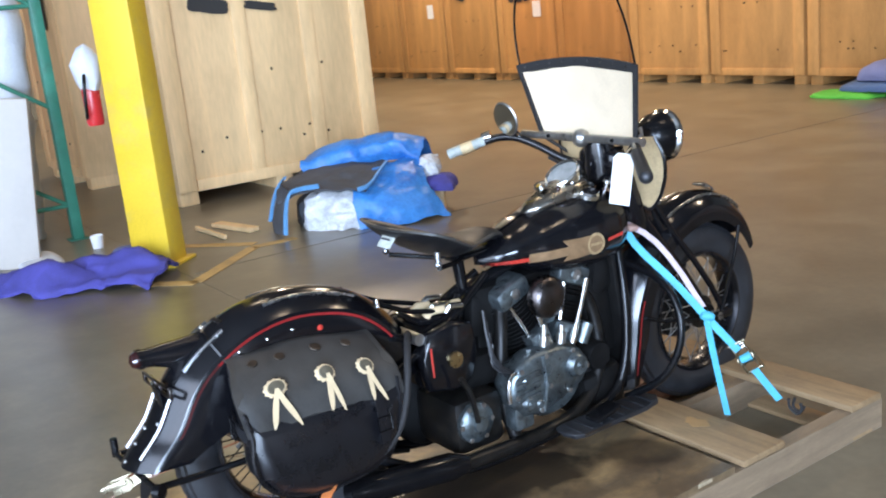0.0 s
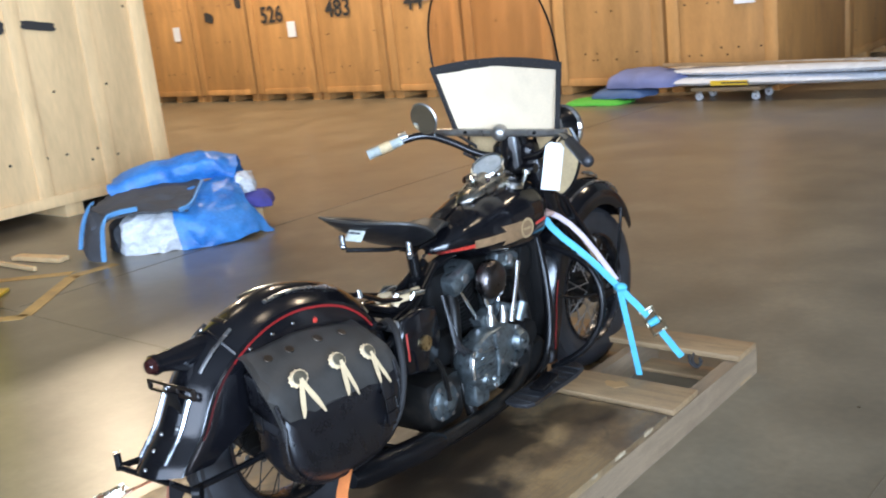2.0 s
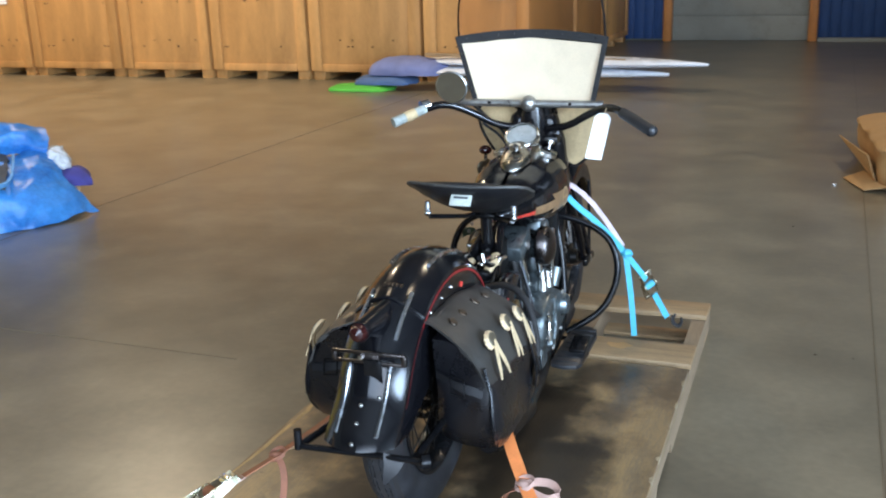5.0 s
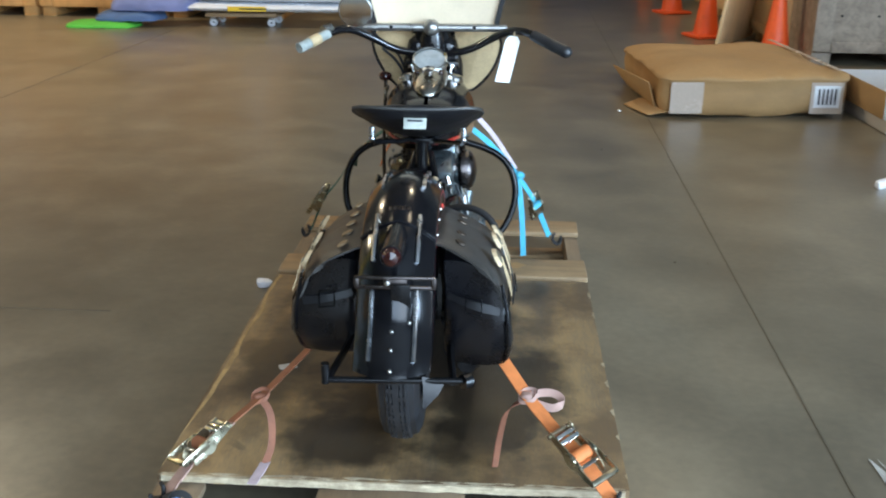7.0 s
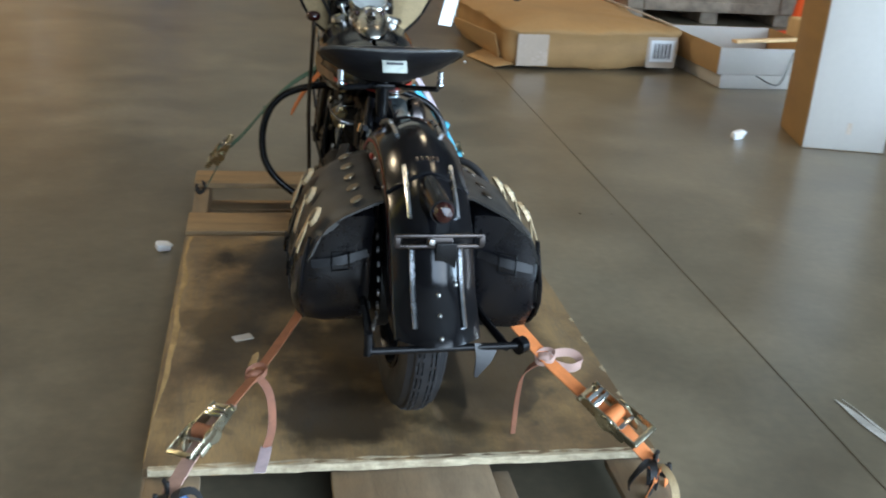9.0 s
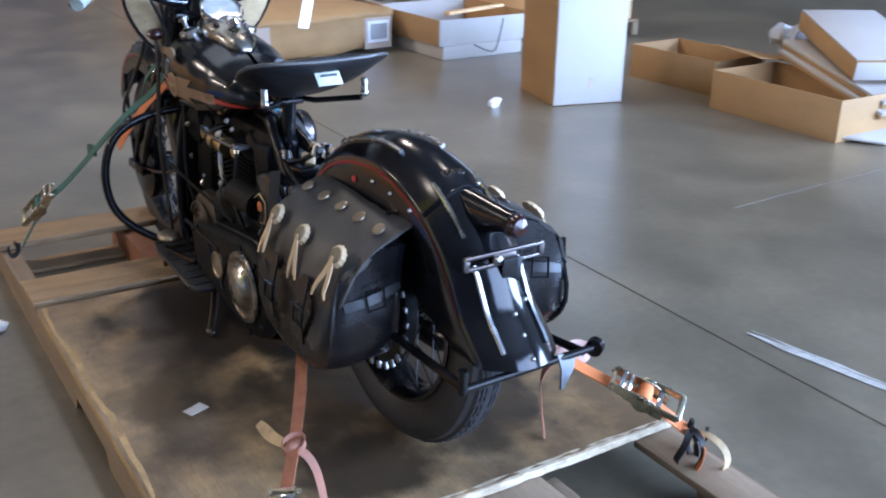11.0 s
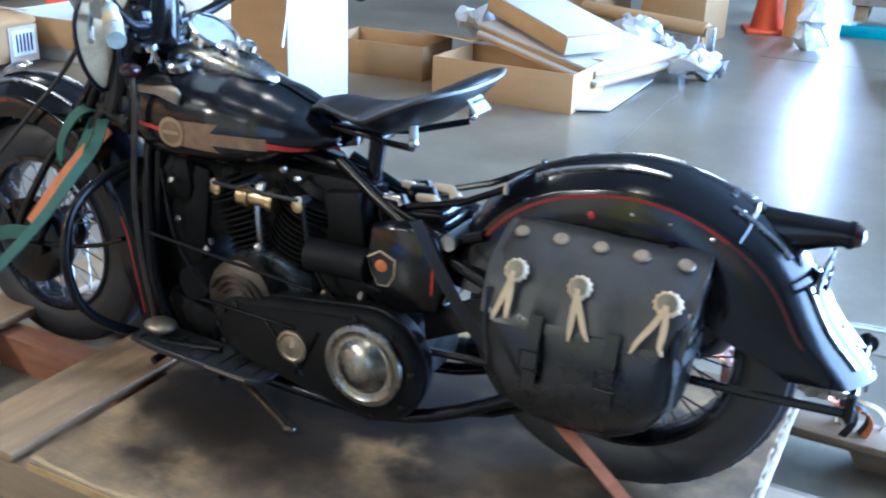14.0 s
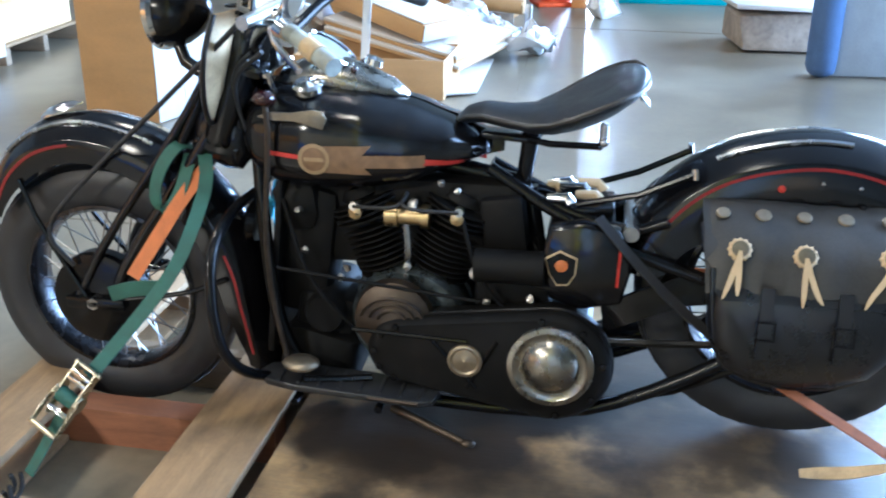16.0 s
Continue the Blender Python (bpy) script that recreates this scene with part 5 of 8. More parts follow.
for fd, c, tab, w, spans in ((rf, RA, RTAB, RW, ((54, 96), (116, 138), (147, 172))), (ff, FA, FTAB, FW, ((58, 112),))):
    for s in (-1, 1):
        for a0, a1 in spans:
            pts = [fender_point(c, tab, a0 + (a1 - a0) * i / 20, s * 0.047, w) for i in range(21)]
            pts = [p_ + (p_ - Vector((p_.x, *c))).normalized() * 0.0035 for p_ in pts]
            part("trim_strip", Geo().tube(pts, 0.005, 6), TRIM, fd, "thin chrome trim strip")
    for s, a0, a1 in ((-1, 30, 122), (1, 30, 128), (-1, 122, 164), (1, 128, 164)) if fd is rf else ((-1, 44, 84), (-1, 158, 198), (1, 158, 198)):
        geo = Geo()
        rings = []
        for i in range(41):
            a = a0 + (a1 - a0) * i / 40
            r = profile(tab, a)[0]
            ar = radians(a)
            rings.append([(s * (w + 0.0012), c[0] + q * math.cos(ar), c[1] + q * math.sin(ar)) for q in (r - 0.052, r - 0.0585)])
        part("pinstripe", geo.rings(rings, closed=False, cap=False), REDLINE if a0 < 100 or fd is ff else REDDULL, fd, "hand-painted red pinstripe")
for s in (-1, 1):
    for k, a in enumerate((117, 101.5, 86.5, 70.2, 54, 40.5)):
        r = 0.275 if k == 0 else 0.262
        q = (s * (RW + 0.001), RA[0] + r * math.cos(radians(a)), RA[1] + r * math.sin(radians(a)))
        red = k == 3
        part("reflector_stud" if red else "stud", Geo().lathe([(0, 0.0075 if red else 0.005), (0.003, 0.0065 if red else 0.004), (0.005, 0.0)], q, (s, 0, 0), 12), RED if red else CHROME, rf)
band = [fender_point(RA, RTAB, 121 + 3 * abs(x), x * RW * 0.99, RW) for x in [i / 8 - 1 for i in range(17)]]
part("hinge_strip", Geo().tube(band, 0.005, 6), BLACK, rf)
for x in (-0.045, 0.045):
    part("hinge_bolt", Geo().ball(fender_point(RA, RTAB, 119, x, RW), 0.007, 8), CHROME, rf)
for x, a in ((0, 163), (0, 168.5), (0, 174), (0.035, 160)):
    part("fender_bolt", Geo().ball(fender_point(RA, RTAB, a, x, RW), 0.005, 8), STEEL, rf)
for k in range(5):
    c_ = fender_point(RA, RTAB, 114, -0.02 + 0.01 * k, RW)
    part("script_bar", Geo().box((0.007, 0.012, 0.003), c_, (24, 0, 0), bevel=0.0005), SMOKY, rf)
# tail lamp on its tapered housing
rings = []
for k in range(13):
    t = k / 12
    y, z = -0.14 - 0.14 * t, 0.707 - 0.004 * t
    rw, rh = 0.008 * (1 - t) ** 1.3 + 0.021, 0.032 * (1 - t) ** 1.5 + 0.021
    rings.append([(rw * math.cos(a), y, z - 0.032 * (1 - t) ** 1.5 + rh * math.sin(a)) for a in [2 * math.pi * j / 20 for j in range(20)]])
tl = part("tail_lamp", Geo().rings(rings), BLACK, bike, "black tapered tail lamp housing")
part("lens", Geo().lathe([(0, 0.021), (0.008, 0.021), (0.02, 0.015), (0.025, 0.001)], (0, -0.279, 0.703), (0, -1, -0.02), 24), REDGLASS, tl, "dark red domed lens")
part("bezel", Geo().lathe([(-0.004, 0.021), (-0.004, 0.024), (0.006, 0.024), (0.006, 0.021)], (0, -0.279, 0.703), (0, -1, -0.02), 24), SATIN, tl)
pb = part("plate_bracket", Geo().box((0.17, 0.008, 0.007), (0.004, -0.252, 0.644), bevel=0.002).box((0.17, 0.008, 0.007), (0.004, -0.25, 0.622), bevel=0.002).box((0.012, 0.008, 0.022), (-0.077, -0.251, 0.633), bevel=0.002).box((0.012, 0.008, 0.022), (0.085, -0.251, 0.633), bevel=0.002).box((0.05, 0.008, 0.022), (0.004, -0.251, 0.633), bevel=0.002), SMOKY, bike, "smoky metal slotted plate bracket")
part("plate_tab", Geo().box((0.042, 0.005, 0.06), (0.016, -0.258, 0.602), (4, 0, 0), bevel=0.004), SATIN, pb)
part("bracket_bolt", Geo().lathe([(0, 0.007), (0.005, 0.006), (0.006, 0.0)], (-0.012, -0.256, 0.634), (0, -1, 0), 8), CHROME, pb)
rr_ = part("rear_bar", Geo().tube([(-0.135, -0.335, 0.447), (0.15, -0.335, 0.452)], 0.0075, 10), SATIN, bike, "thin black cross bar behind the wheel")
part("bar_end", Geo().tube([(-0.135, -0.335, 0.44), (-0.135, -0.335, 0.485)], 0.009, 10), SATIN, rr_)
part("bar_end", Geo().tube([(0.15, -0.34, 0.452), (0.165, -0.33, 0.452)], 0.017, 12), SATIN, rr_)
part("hanging_strap", Geo().strip([(0.09, -0.335, 0.455), (0.085, -0.345, 0.43), (0.07, -0.35, 0.395)], [0.05, 0.034, 0.006], (1, 0.2, 0), 0.004, 0), LEATHER, rr_, "torn black leather tongue")
for s in (-1, 1):
    part("fender_stay", Geo().tube([(s * 0.12, 0.07, 0.437), (s * 0.115, -0.12, 0.43), (s * 0.13, -0.335, 0.449)], 0.0085, 8, smooth=1), SATIN, bike)
    part("fender_stay", Geo().tube([(s * 0.105, 0.05, 0.435), (s * 0.092, 0.0, 0.56), (s * 0.088, -0.01, 0.66)], 0.007, 8), SATIN, bike)

# ---- saddlebags ----
def saddlebag(s, yc, label, dz=0.0, stretch=1.0, flare=0.0, fall=0.0, conchos=(), studs=(), stud_mat=None):
    """s: the side, 1 or -1; yc: its middle along the bike."""
    made = set(bpy.data.objects)
    out = [(-0.205, 0.655), (-0.198, 0.58), (-0.192, 0.50), (-0.18, 0.43), (-0.15, 0.374), (-0.09, 0.342), (0.0, 0.333), (0.08, 0.342), (0.145, 0.37), (0.177, 0.425), (0.192, 0.5), (0.198, 0.58), (0.208, 0.655), (0.14, 0.668), (0, 0.672), (-0.14, 0.668)]
    c0 = (0.0, 0.5)
    rings = []
    for x, k, drop in ((0.098, 0.86, 0), (0.103, 0.97, 0), (0.125, 1.0, 0), (0.16, 1.01, 0.002), (0.195, 1.0, 0.008), (0.222, 0.965, 0.02), (0.236, 0.90, 0.035), (0.242, 0.78, 0.05)):
        rings.append([(s * x, yc + 0.87 * y * k, c0[1] + (z - c0[1]) * k - (drop + 0.028 if z > 0.6 else 0)) for y, z in out])
    rings = [[(s * (0.095 + (abs(x) - 0.095) * (1.14 - 0.28 * min(1.0, abs(z - 0.455) / 0.19) ** 1.5)), y, z) for x, y, z in r_] for r_ in rings]
    g_ = crumple(Geo().rings(rings), 0.008, 9, yc * 9 + s)
    prof = [(0.085, 0.664), (0.10, 0.66), (0.132, 0.648), (0.166, 0.632), (0.198, 0.612), (0.224, 0.578), (0.242, 0.532)]

    def below(x):  # the height of the flap over a place
        for (xa, za), (xb, zb) in zip(prof, prof[1:]):
            if abs(x) <= xb:
                return za + (zb - za) * max(0.0, (abs(x) - xa) / (xb - xa)) - 0.012
        return 0.52
    g_.v = [(x, y, min(z, below(x))) for x, y, z in g_.v]
    bag = part("saddlebag", g_, LEATHER, bike, label, smooth=70)
    rings = []
    for i in range(25):
        y = yc - 0.178 + 0.356 * i / 24
        e_ = abs(2 * i / 24 - 1) ** 6
        sag = 0.006 * math.sin(i * 0.9)
        rr = [(s * (x - (0.004 if j < 4 else 0.016) * e_), y, z - (0.010 * e_) + (0.018 * e_ + sag * 0.6 if j > 4 else 0)) for j, (x, z) in enumerate(prof)]
        rr += [(s * (x - 0.006), y, z - 0.005) for x, z in prof[::-1]]
        rings.append(rr)
    flap = part("flap", crumple(Geo().rings(rings), 0.006, 11, yc * 5 + s), LEATHER_WORN, bag, "worn grey-black leather flap", smooth=60)
    part("welt", Geo().tube([(s * (0.095 + 0.135 * (1.14 - 0.28 * min(1.0, abs(z - 0.455) / 0.19) ** 1.5)), yc + y * 0.83, 0.5 + (z - 0.5) * 0.95) for y, z in out[1:12]], 0.0045, 6, smooth=1), LEATHER, bag)
    up_, sx_, sz_, sn_ = 0.001, 0.134, 0.649, 0.45
    for k, (oy, oz, *sway) in enumerate(conchos):
        y, z = yc + oy, 0.606 + oz
        cc = Geo()
        ring_n = 24
        pts = [[], [], []]
        for j in range(ring_n):
            a = 2 * math.pi * j / ring_n
            sc = 1 + 0.07 * math.cos(12 * a)
            for lst, rad, h in zip(pts, (0.0215 * sc, 0.018, 0.007), (0.0, 0.008, 0.010)):
                lst.append((s * (0.2145 + up_ + 0.85 * h - 0.52 * rad * math.sin(a)), y + rad * math.cos(a), z + 0.003 + 0.6 * up_ + 0.52 * h + 0.85 * rad * math.sin(a)))
        cc.rings(pts)
        co = part("concho", cc, CREAM, flap, "cream scalloped concho")
        part("concho_cap", Geo().lathe([(0, 0.0155), (0.002, 0.0145), (0.003, 0.0)], (s * (0.222 + up_), y, z + 0.0075 + 0.6 * up_), (s * 0.85, 0, 0.52), 16), OLIVE, flap)
        for dy, ln in ((sway[0] - 0.006, 0.072), (sway[1] + 0.006, 0.08)):
            part("lace", Geo().strip([(s * (0.227 + up_), y, z + 0.006 + 0.6 * up_), (s * (0.237 + up_), y + dy * 0.5, z - 0.026), (s * (0.248 + up_), y + dy * 1.2, z - 0.058), (s * (0.252 + up_), y + dy * 1.7, z - ln)], [0.0065, 0.0105, 0.0098, 0.003], (0, 1, 0.1), 0.0025, 2), CREAM, flap, "cream leather lace")
    for oy, size, red in studs:
        y = yc + oy
        up = math.sqrt(1 - sn_ ** 2)
        part("stud", Geo().lathe([(0, size), (0.003, size * 0.91), (0.0042, size * 0.65), (0.0035, size * 0.47), (0.0045, 0.0)], (s * sx_, y, sz_), (s * sn_, 0, up), 14), stud_mat, flap)
        if red:
            part("stud_centre", Geo().lathe([(0, 0.0065), (0.0012, 0.0)], (s * (sx_ + 0.003 * sn_), y, sz_ + 0.003 * up), (s * sn_, 0, up), 12), REDLINE, flap)
    for dy in (-0.07, 0.065) if s < 0 else (0.1,):
        y = yc + dy
        st = part("strap", Geo().strip([(s * 0.245, y, 0.55), (s * 0.266, y, 0.47), (s * 0.263, y, 0.415)], 0.024, (0, 1, 0), 0.004), LEATHER, bag)
        part("buckle", Geo().tube([(s * 0.266, y - 0.017, 0.49), (s * 0.266, y + 0.017, 0.49), (s * 0.27, y + 0.017, 0.455), (s * 0.27, y - 0.017, 0.455)], 0.0022, 6, loop=True), SATIN, bag)
    # gusset strap and buckle at the rear end
    y = yc - 0.175
    part("end_strap", Geo().strip([(s * 0.11, y - 0.006, 0.545), (s * 0.17, y - 0.012, 0.53), (s * 0.225, y + 0.004, 0.52)], 0.017, (0, 0, 1), 0.003), SEATL, bag)
    part("end_buckle", Geo().tube([(s * 0.15, y - 0.016, 0.553), (s * 0.185, y - 0.014, 0.549), (s * 0.185, y - 0.014, 0.512), (s * 0.15, y - 0.016, 0.516)], 0.0022, 6, loop=True), SATIN, bag)
    for ob in set(bpy.data.objects) - made:  # stretch the bag and let it sag and splay as it hangs
        for v in ob.data.vertices:
            d = v.co.y - yc
            v.co.y = yc + d * stretch - flare * max(0.0, abs(v.co.x) - 0.1) * min(1.0, max(0.0, -d / 0.15))
            hang = min(1.0, max(0.0, (v.co.z - 0.45) / 0.12))
            v.co.z += dz * (0.5 + 0.5 * hang) - hang * (0.02 * fall * (v.co.y - yc) + 0.13 * fall * max(0.0, v.co.y - yc))
            if fall:
                v.co.z -= 0.006 * (1 - hang)
            end = min(1.0, max(0.0, (-d - 0.08) / 0.08))  # pillowed rear end, drawn in by its strap
            v.co.y -= end * (0.02 * max(0.0, 1 - ((v.co.z - 0.44) / 0.1) ** 2) + 0.012 * max(0.0, 1 - ((v.co.z - 0.6) / 0.055) ** 2))
    return bag


saddlebag(1, 0.075, "black leather saddlebag with cream-laced conchos", 0.0095, 1.07, 0.25, 1.0,
          ((-0.103, 0, -0.006, 0.012), (-0.004, 0, 0.001, 0.006), (0.093, 0, 0.004, 0.011)), ((-0.128, 0.012, False), (-0.068, 0.012, False), (0.016, 0.013, False), (0.093, 0.012, True)), BRONZE)
saddlebag(-1, 0.10, "black leather saddlebag with cream-laced conchos", -0.004, 1.0, 0.0, 0.0,
          ((-0.137, 0, -0.002, 0.016), (0.004, -0.006, -0.014, -0.006), (0.119, 0, 0.006, 0.009)), ((-0.146, 0.014, False), (-0.073, 0.015, True), (0.0, 0.014, False), (0.073, 0.015, True), (0.146, 0.014, False)), TARNISH)
for s, y0 in ((1, 0.30),):
    part("bag_guard", Geo().tube([(s * 0.06, 0.40, 0.585), (s * 0.14, y0 + 0.05, 0.62), (s * 0.21, y0, 0.6), (s * 0.245, y0 - 0.035, 0.5), (s * 0.25, y0 - 0.08, 0.41), (s * 0.235, y0 - 0.17, 0.36), (s * 0.15, y0 - 0.2, 0.33)], 0.009, 10, smooth=3), BLACKWEB, bike, "thin black strap loop before the saddlebag")

# ---- tanks ----
TT = [(0.675, 0.022, 0.700, 0.724), (0.72, 0.062, 0.688, 0.748), (0.78, 0.094, 0.672, 0.775), (0.86, 0.120, 0.638, 0.803), (0.95, 0.136, 0.622, 0.826), (1.05, 0.141, 0.616, 0.838), (1.12, 0.132, 0.62, 0.834), (1.17, 0.110, 0.64, 0.822), (1.20, 0.07, 0.685, 0.795), (1.21, 0.03, 0.72, 0.76)]


def tank_x(y, z):
    xo, zb, zt = lerp_table(TT, y)
    zm, hh = zb + (zt - zb) * 0.42, (zt - zb) * (0.58 if z > zb + (zt - zb) * 0.42 else 0.42)
    return xo * max(0.0, 1 - abs((z - zm) / hh) ** 2.6) ** (1 / 2.2)


for s in (-1, 1):
    def tail(y):  # the left half is a little shorter at its rear
        return 0.028 * max(0.0, (0.79 - y) / 0.115) if s < 0 else 0.0

    rings = []
    for i in range(49):
        y = 0.675 + 0.535 * i / 48
        xo, zb, zt = lerp_table(TT, y)
        ring = []
        for j in range(21):
            z = zb + (zt - zb) * (0.5 - 0.5 * math.cos(math.pi * j / 20))
            ring.append((s * (0.006 + tank_x(y, z)), y + tail(y), z))
        ring += [(s * 0.006, y + tail(y), zt - 0.012), (s * 0.006, y + tail(y), zb + 0.012)]
        rings.append(ring)
    tk = part("fuel_tank", Geo().rings(rings), BLACK, bike, "gloss-black fuel tank half with a faded gold and red decal", smooth=60)

    def decal(poly, nu, nv, material, nm, lift, lab=""):
        """poly(u, v) gives a place along and up; laid on the tank's flank."""
        rr = []
        for i in range(nu + 1):
            row = []
            for j in range(nv + 1):
                y, z = poly(i / nu, j / nv)
                row.append((s * (0.006 + tank_x(y, z) + lift), y + tail(y), z))
            rr.append(row)
        part(nm, Geo().rings(rr, closed=False, cap=False), material, tk, lab)

    yo = 0.012 if s < 0 else -0.012
    decal(lambda u, v: (yo + 1.04 - (0.133 - 0.028 * (1 - abs(2 * v - 1))) * u, 0.706 + (v - 0.5) * (0.052 + 0.008 * u)), 24, 6, GOLD, "gold_flash", 0.0016)
    decal(lambda u, v: (yo + 0.94 - 0.135 * u, 0.704 + (v - 0.5) * 0.026), 14, 2, GOLD, "gold_tail", 0.0022)
    decal(lambda u, v: (yo + 0.808 - (0.125 + yo) * u, 0.702 - (0.012 if s < 0 else 0.002) * u + (v - 0.5) * (0.013 - 0.004 * u)), 14, 1, RED, "red_stripe", 0.0020)
    decal(lambda u, v: (1.125 - 0.07 * u, 0.712 - 0.004 * u + (v - 0.5) * 0.009), 8, 1, RED, "red_stripe", 0.0020)
    decal(lambda u, v: (yo + 1.02 + 0.031 * v * math.cos(2 * math.pi * u), 0.706 + 0.031 * v * math.sin(2 * math.pi * u)), 28, 2, GOLD, "emblem_field", 0.0026)
    decal(lambda u, v: (yo + 1.02 + (0.024 + 0.008 * v) * math.cos(2 * math.pi * u), 0.706 + (0.024 + 0.008 * v) * math.sin(2 * math.pi * u)), 28, 1, GOLDPALE, "emblem_ring", 0.0034)
    decal(lambda u, v: (yo + 1.02 + 0.02 * (u - 0.5) * 2, 0.706 + (v - 0.5) * 0.008), 4, 1, GOLDPALE, "emblem_bar", 0.0036)
    part("filler_cap", Geo().lathe([(0, 0.001), (0.0, 0.03), (0.012, 0.03), (0.018, 0.024), (0.02, 0.001)], (s * 0.075, 1.06, 0.826), (s * 0.3, 0, 0.95), 28), CHROME, tk, "chrome filler cap")
dash = part("dash", crumple(Geo().rings([[(0.001 + (xo * 0.62) * math.cos(a), y, z + h * max(-0.3, math.sin(a))) for a in [2 * math.pi * j / 22 for j in range(22)]]
            for y, xo, z, h in ((0.87, 0.02, 0.808, 0.006), (0.90, 0.06, 0.818, 0.02), (0.96, 0.085, 0.83, 0.035), (1.02, 0.095, 0.838, 0.045), (1.08, 0.09, 0.838, 0.04), (1.13, 0.06, 0.832, 0.025), (1.15, 0.02, 0.825, 0.008))]), 0.0, 1), DOME, bike, "chrome instrument dash on the tanks", smooth=60)
part("speedometer", Geo().lathe([(-0.02, 0.05), (0, 0.058), (0.012, 0.058), (0.016, 0.054), (0.014, 0.050)], (0, 1.035, 0.885), (0, -0.55, 0.83), 36), CHROME, dash)
part("dial", Geo().lathe([(0.010, 0.05), (0.0105, 0.001)], (0, 1.035, 0.885), (0, -0.55, 0.83), 32), DIAL, dash, "grey glazed speedometer dial")
part("ignition_switch", Geo().lathe([(0, 0.02), (0.012, 0.018), (0.016, 0.001)], (0, 0.945, 0.868), (0, -0.35, 0.93), 20), CHROME, dash)
for s in (-1, 1):
    part("dash_lamp", Geo().ball((s * 0.038, 0.975, 0.862), 0.008, 10), REDGLASS, dash)
    part("petcock", Geo().lathe([(0, 0.006), (0.03, 0.006), (0.032, 0.014), (0.042, 0.014), (0.044, 0.001)], (s * 0.055, 1.14, 0.82), (s * 0.3, 0.2, 0.93), 14), CHROME, dash)
part("shift_gate", Geo().slab([(1.143, 0.786), (1.114, 0.796), (1.076, 0.796), (1.03, 0.804), (1.012, 0.8), (1.004, 0.787), (1.013, 0.766), (1.034, 0.771), (1.067, 0.78), (1.11, 0.78)], "x", -0.142, -0.148, 0.001), TARNISH, bike, "tarnished brass shift gate")
part("shift_lever", Geo().tube([(-0.153, 1.123, 0.81), (-0.154, 1.12, 0.745), (-0.165, 1.135, 0.55), (-0.16, 1.13, 0.4), (-0.16, 1.10, 0.24)], 0.006, 8, smooth=1), BRONZE, bike)
part("shift_knob", Geo().ball((-0.154, 1.124, 0.824), 0.02, 14, (1.1, 1.15, 0.8)), REDGLASS, bike, "dark red knob")

# ---- saddle ----
SEAT = [(0.768, 0.022, 0.765, 0.018), (0.75, 0.04, 0.779, 0.028), (0.715, 0.056, 0.786, 0.034), (0.665, 0.07, 0.78, 0.038), (0.62, 0.092, 0.779, 0.042), (0.575, 0.135, 0.791, 0.044), (0.53, 0.166, 0.812, 0.046), (0.488, 0.178, 0.833, 0.046), (0.45, 0.172, 0.850, 0.042), (0.422, 0.149, 0.860, 0.034), (0.405, 0.10, 0.864, 0.02), (0.399, 0.04, 0.864, 0.008)]
rings = []
for i in range(45):
    y = 0.768 - 0.369 * i / 44
    for (y0, *v0), (y1, *v1) in zip(SEAT, SEAT[1:]):
        if y0 >= y >= y1:
            k = (y0 - y) / (y0 - y1)
            w, z, th = [p_ + (q_ - p_) * k for p_, q_ in zip(v0, v1)]
            break
    wide = max(0.0, (w - 0.08)) / 0.1
    ring = []
    for j in range(28):
        a = 2 * math.pi * j / 28
        x = w * math.cos(a)
        dish = 0.016 * wide * ((x / w) ** 2 - 0.6) * (1 if y > 0.47 else (y - 0.39) / 0.08)
        up = math.sin(a)
        lens = 1 - abs(x / w) ** 2.5
        zz = z + dish + (th * 0.3 * lens if up > 0 else -th * (0.6 + 0.25 * wide) * lens) + 0.004 * up
        ring.append((x, y, zz))
    rings.append(ring)
seat = part("seat", Geo().rings(rings), SEATL, bike, "black leather solo saddle with a flared back", smooth=70)
edge = [(math.copysign(w_, sx) * 0.99, y_, z_ + 0.006 * max(0, w_ - 0.08) / 0.1) for sx, seq in ((-1, SEAT), (1, SEAT[::-1])) for y_, w_, z_, _ in seq]
part("piping", Geo().tube(edge, 0.005, 6, loop=True), LEATHER_WORN, seat)
part("maker_label", Geo().box((0.06, 0.003, 0.042), (-0.002, 0.407, 0.828), (-42, 0, 0), bevel=0.001), LABEL, seat, "small faded white label")
for i in range(2):
    part("label_bar", Geo().box((0.04 - 0.01 * i, 0.002, 0.005), (-0.002, 0.4035 + 0.006 * i, 0.833 - 0.009 * i), (-42, 0, 0), bevel=0), PADGREY, seat)
for s in (-1, 1):
    part("seat_bolt", Geo().tube([(s * 0.125, 0.475, 0.80), (s * 0.125, 0.475, 0.768)], 0.008, 10).ball((s * 0.125, 0.475, 0.766), 0.010, 10), TRIM, seat)
    part("seat_spring_bar", Geo().tube([(s * 0.12, 0.48, 0.755), (s * 0.05, 0.58, 0.735), (s * 0.02, 0.63, 0.735)], 0.007, 8), SATIN, seat)
part("seat_post", Geo().tube([(0, 0.62, 0.75), (0, 0.635, 0.62), (0, 0.62, 0.42)], [0.018, 0.016, 0.02], 14), SATIN, bike)
part("seat_pan_bracket", Geo().box((0.06, 0.12, 0.012), (0, 0.66, 0.735), (4, 0, 0), bevel=0.004), SATIN, bike)

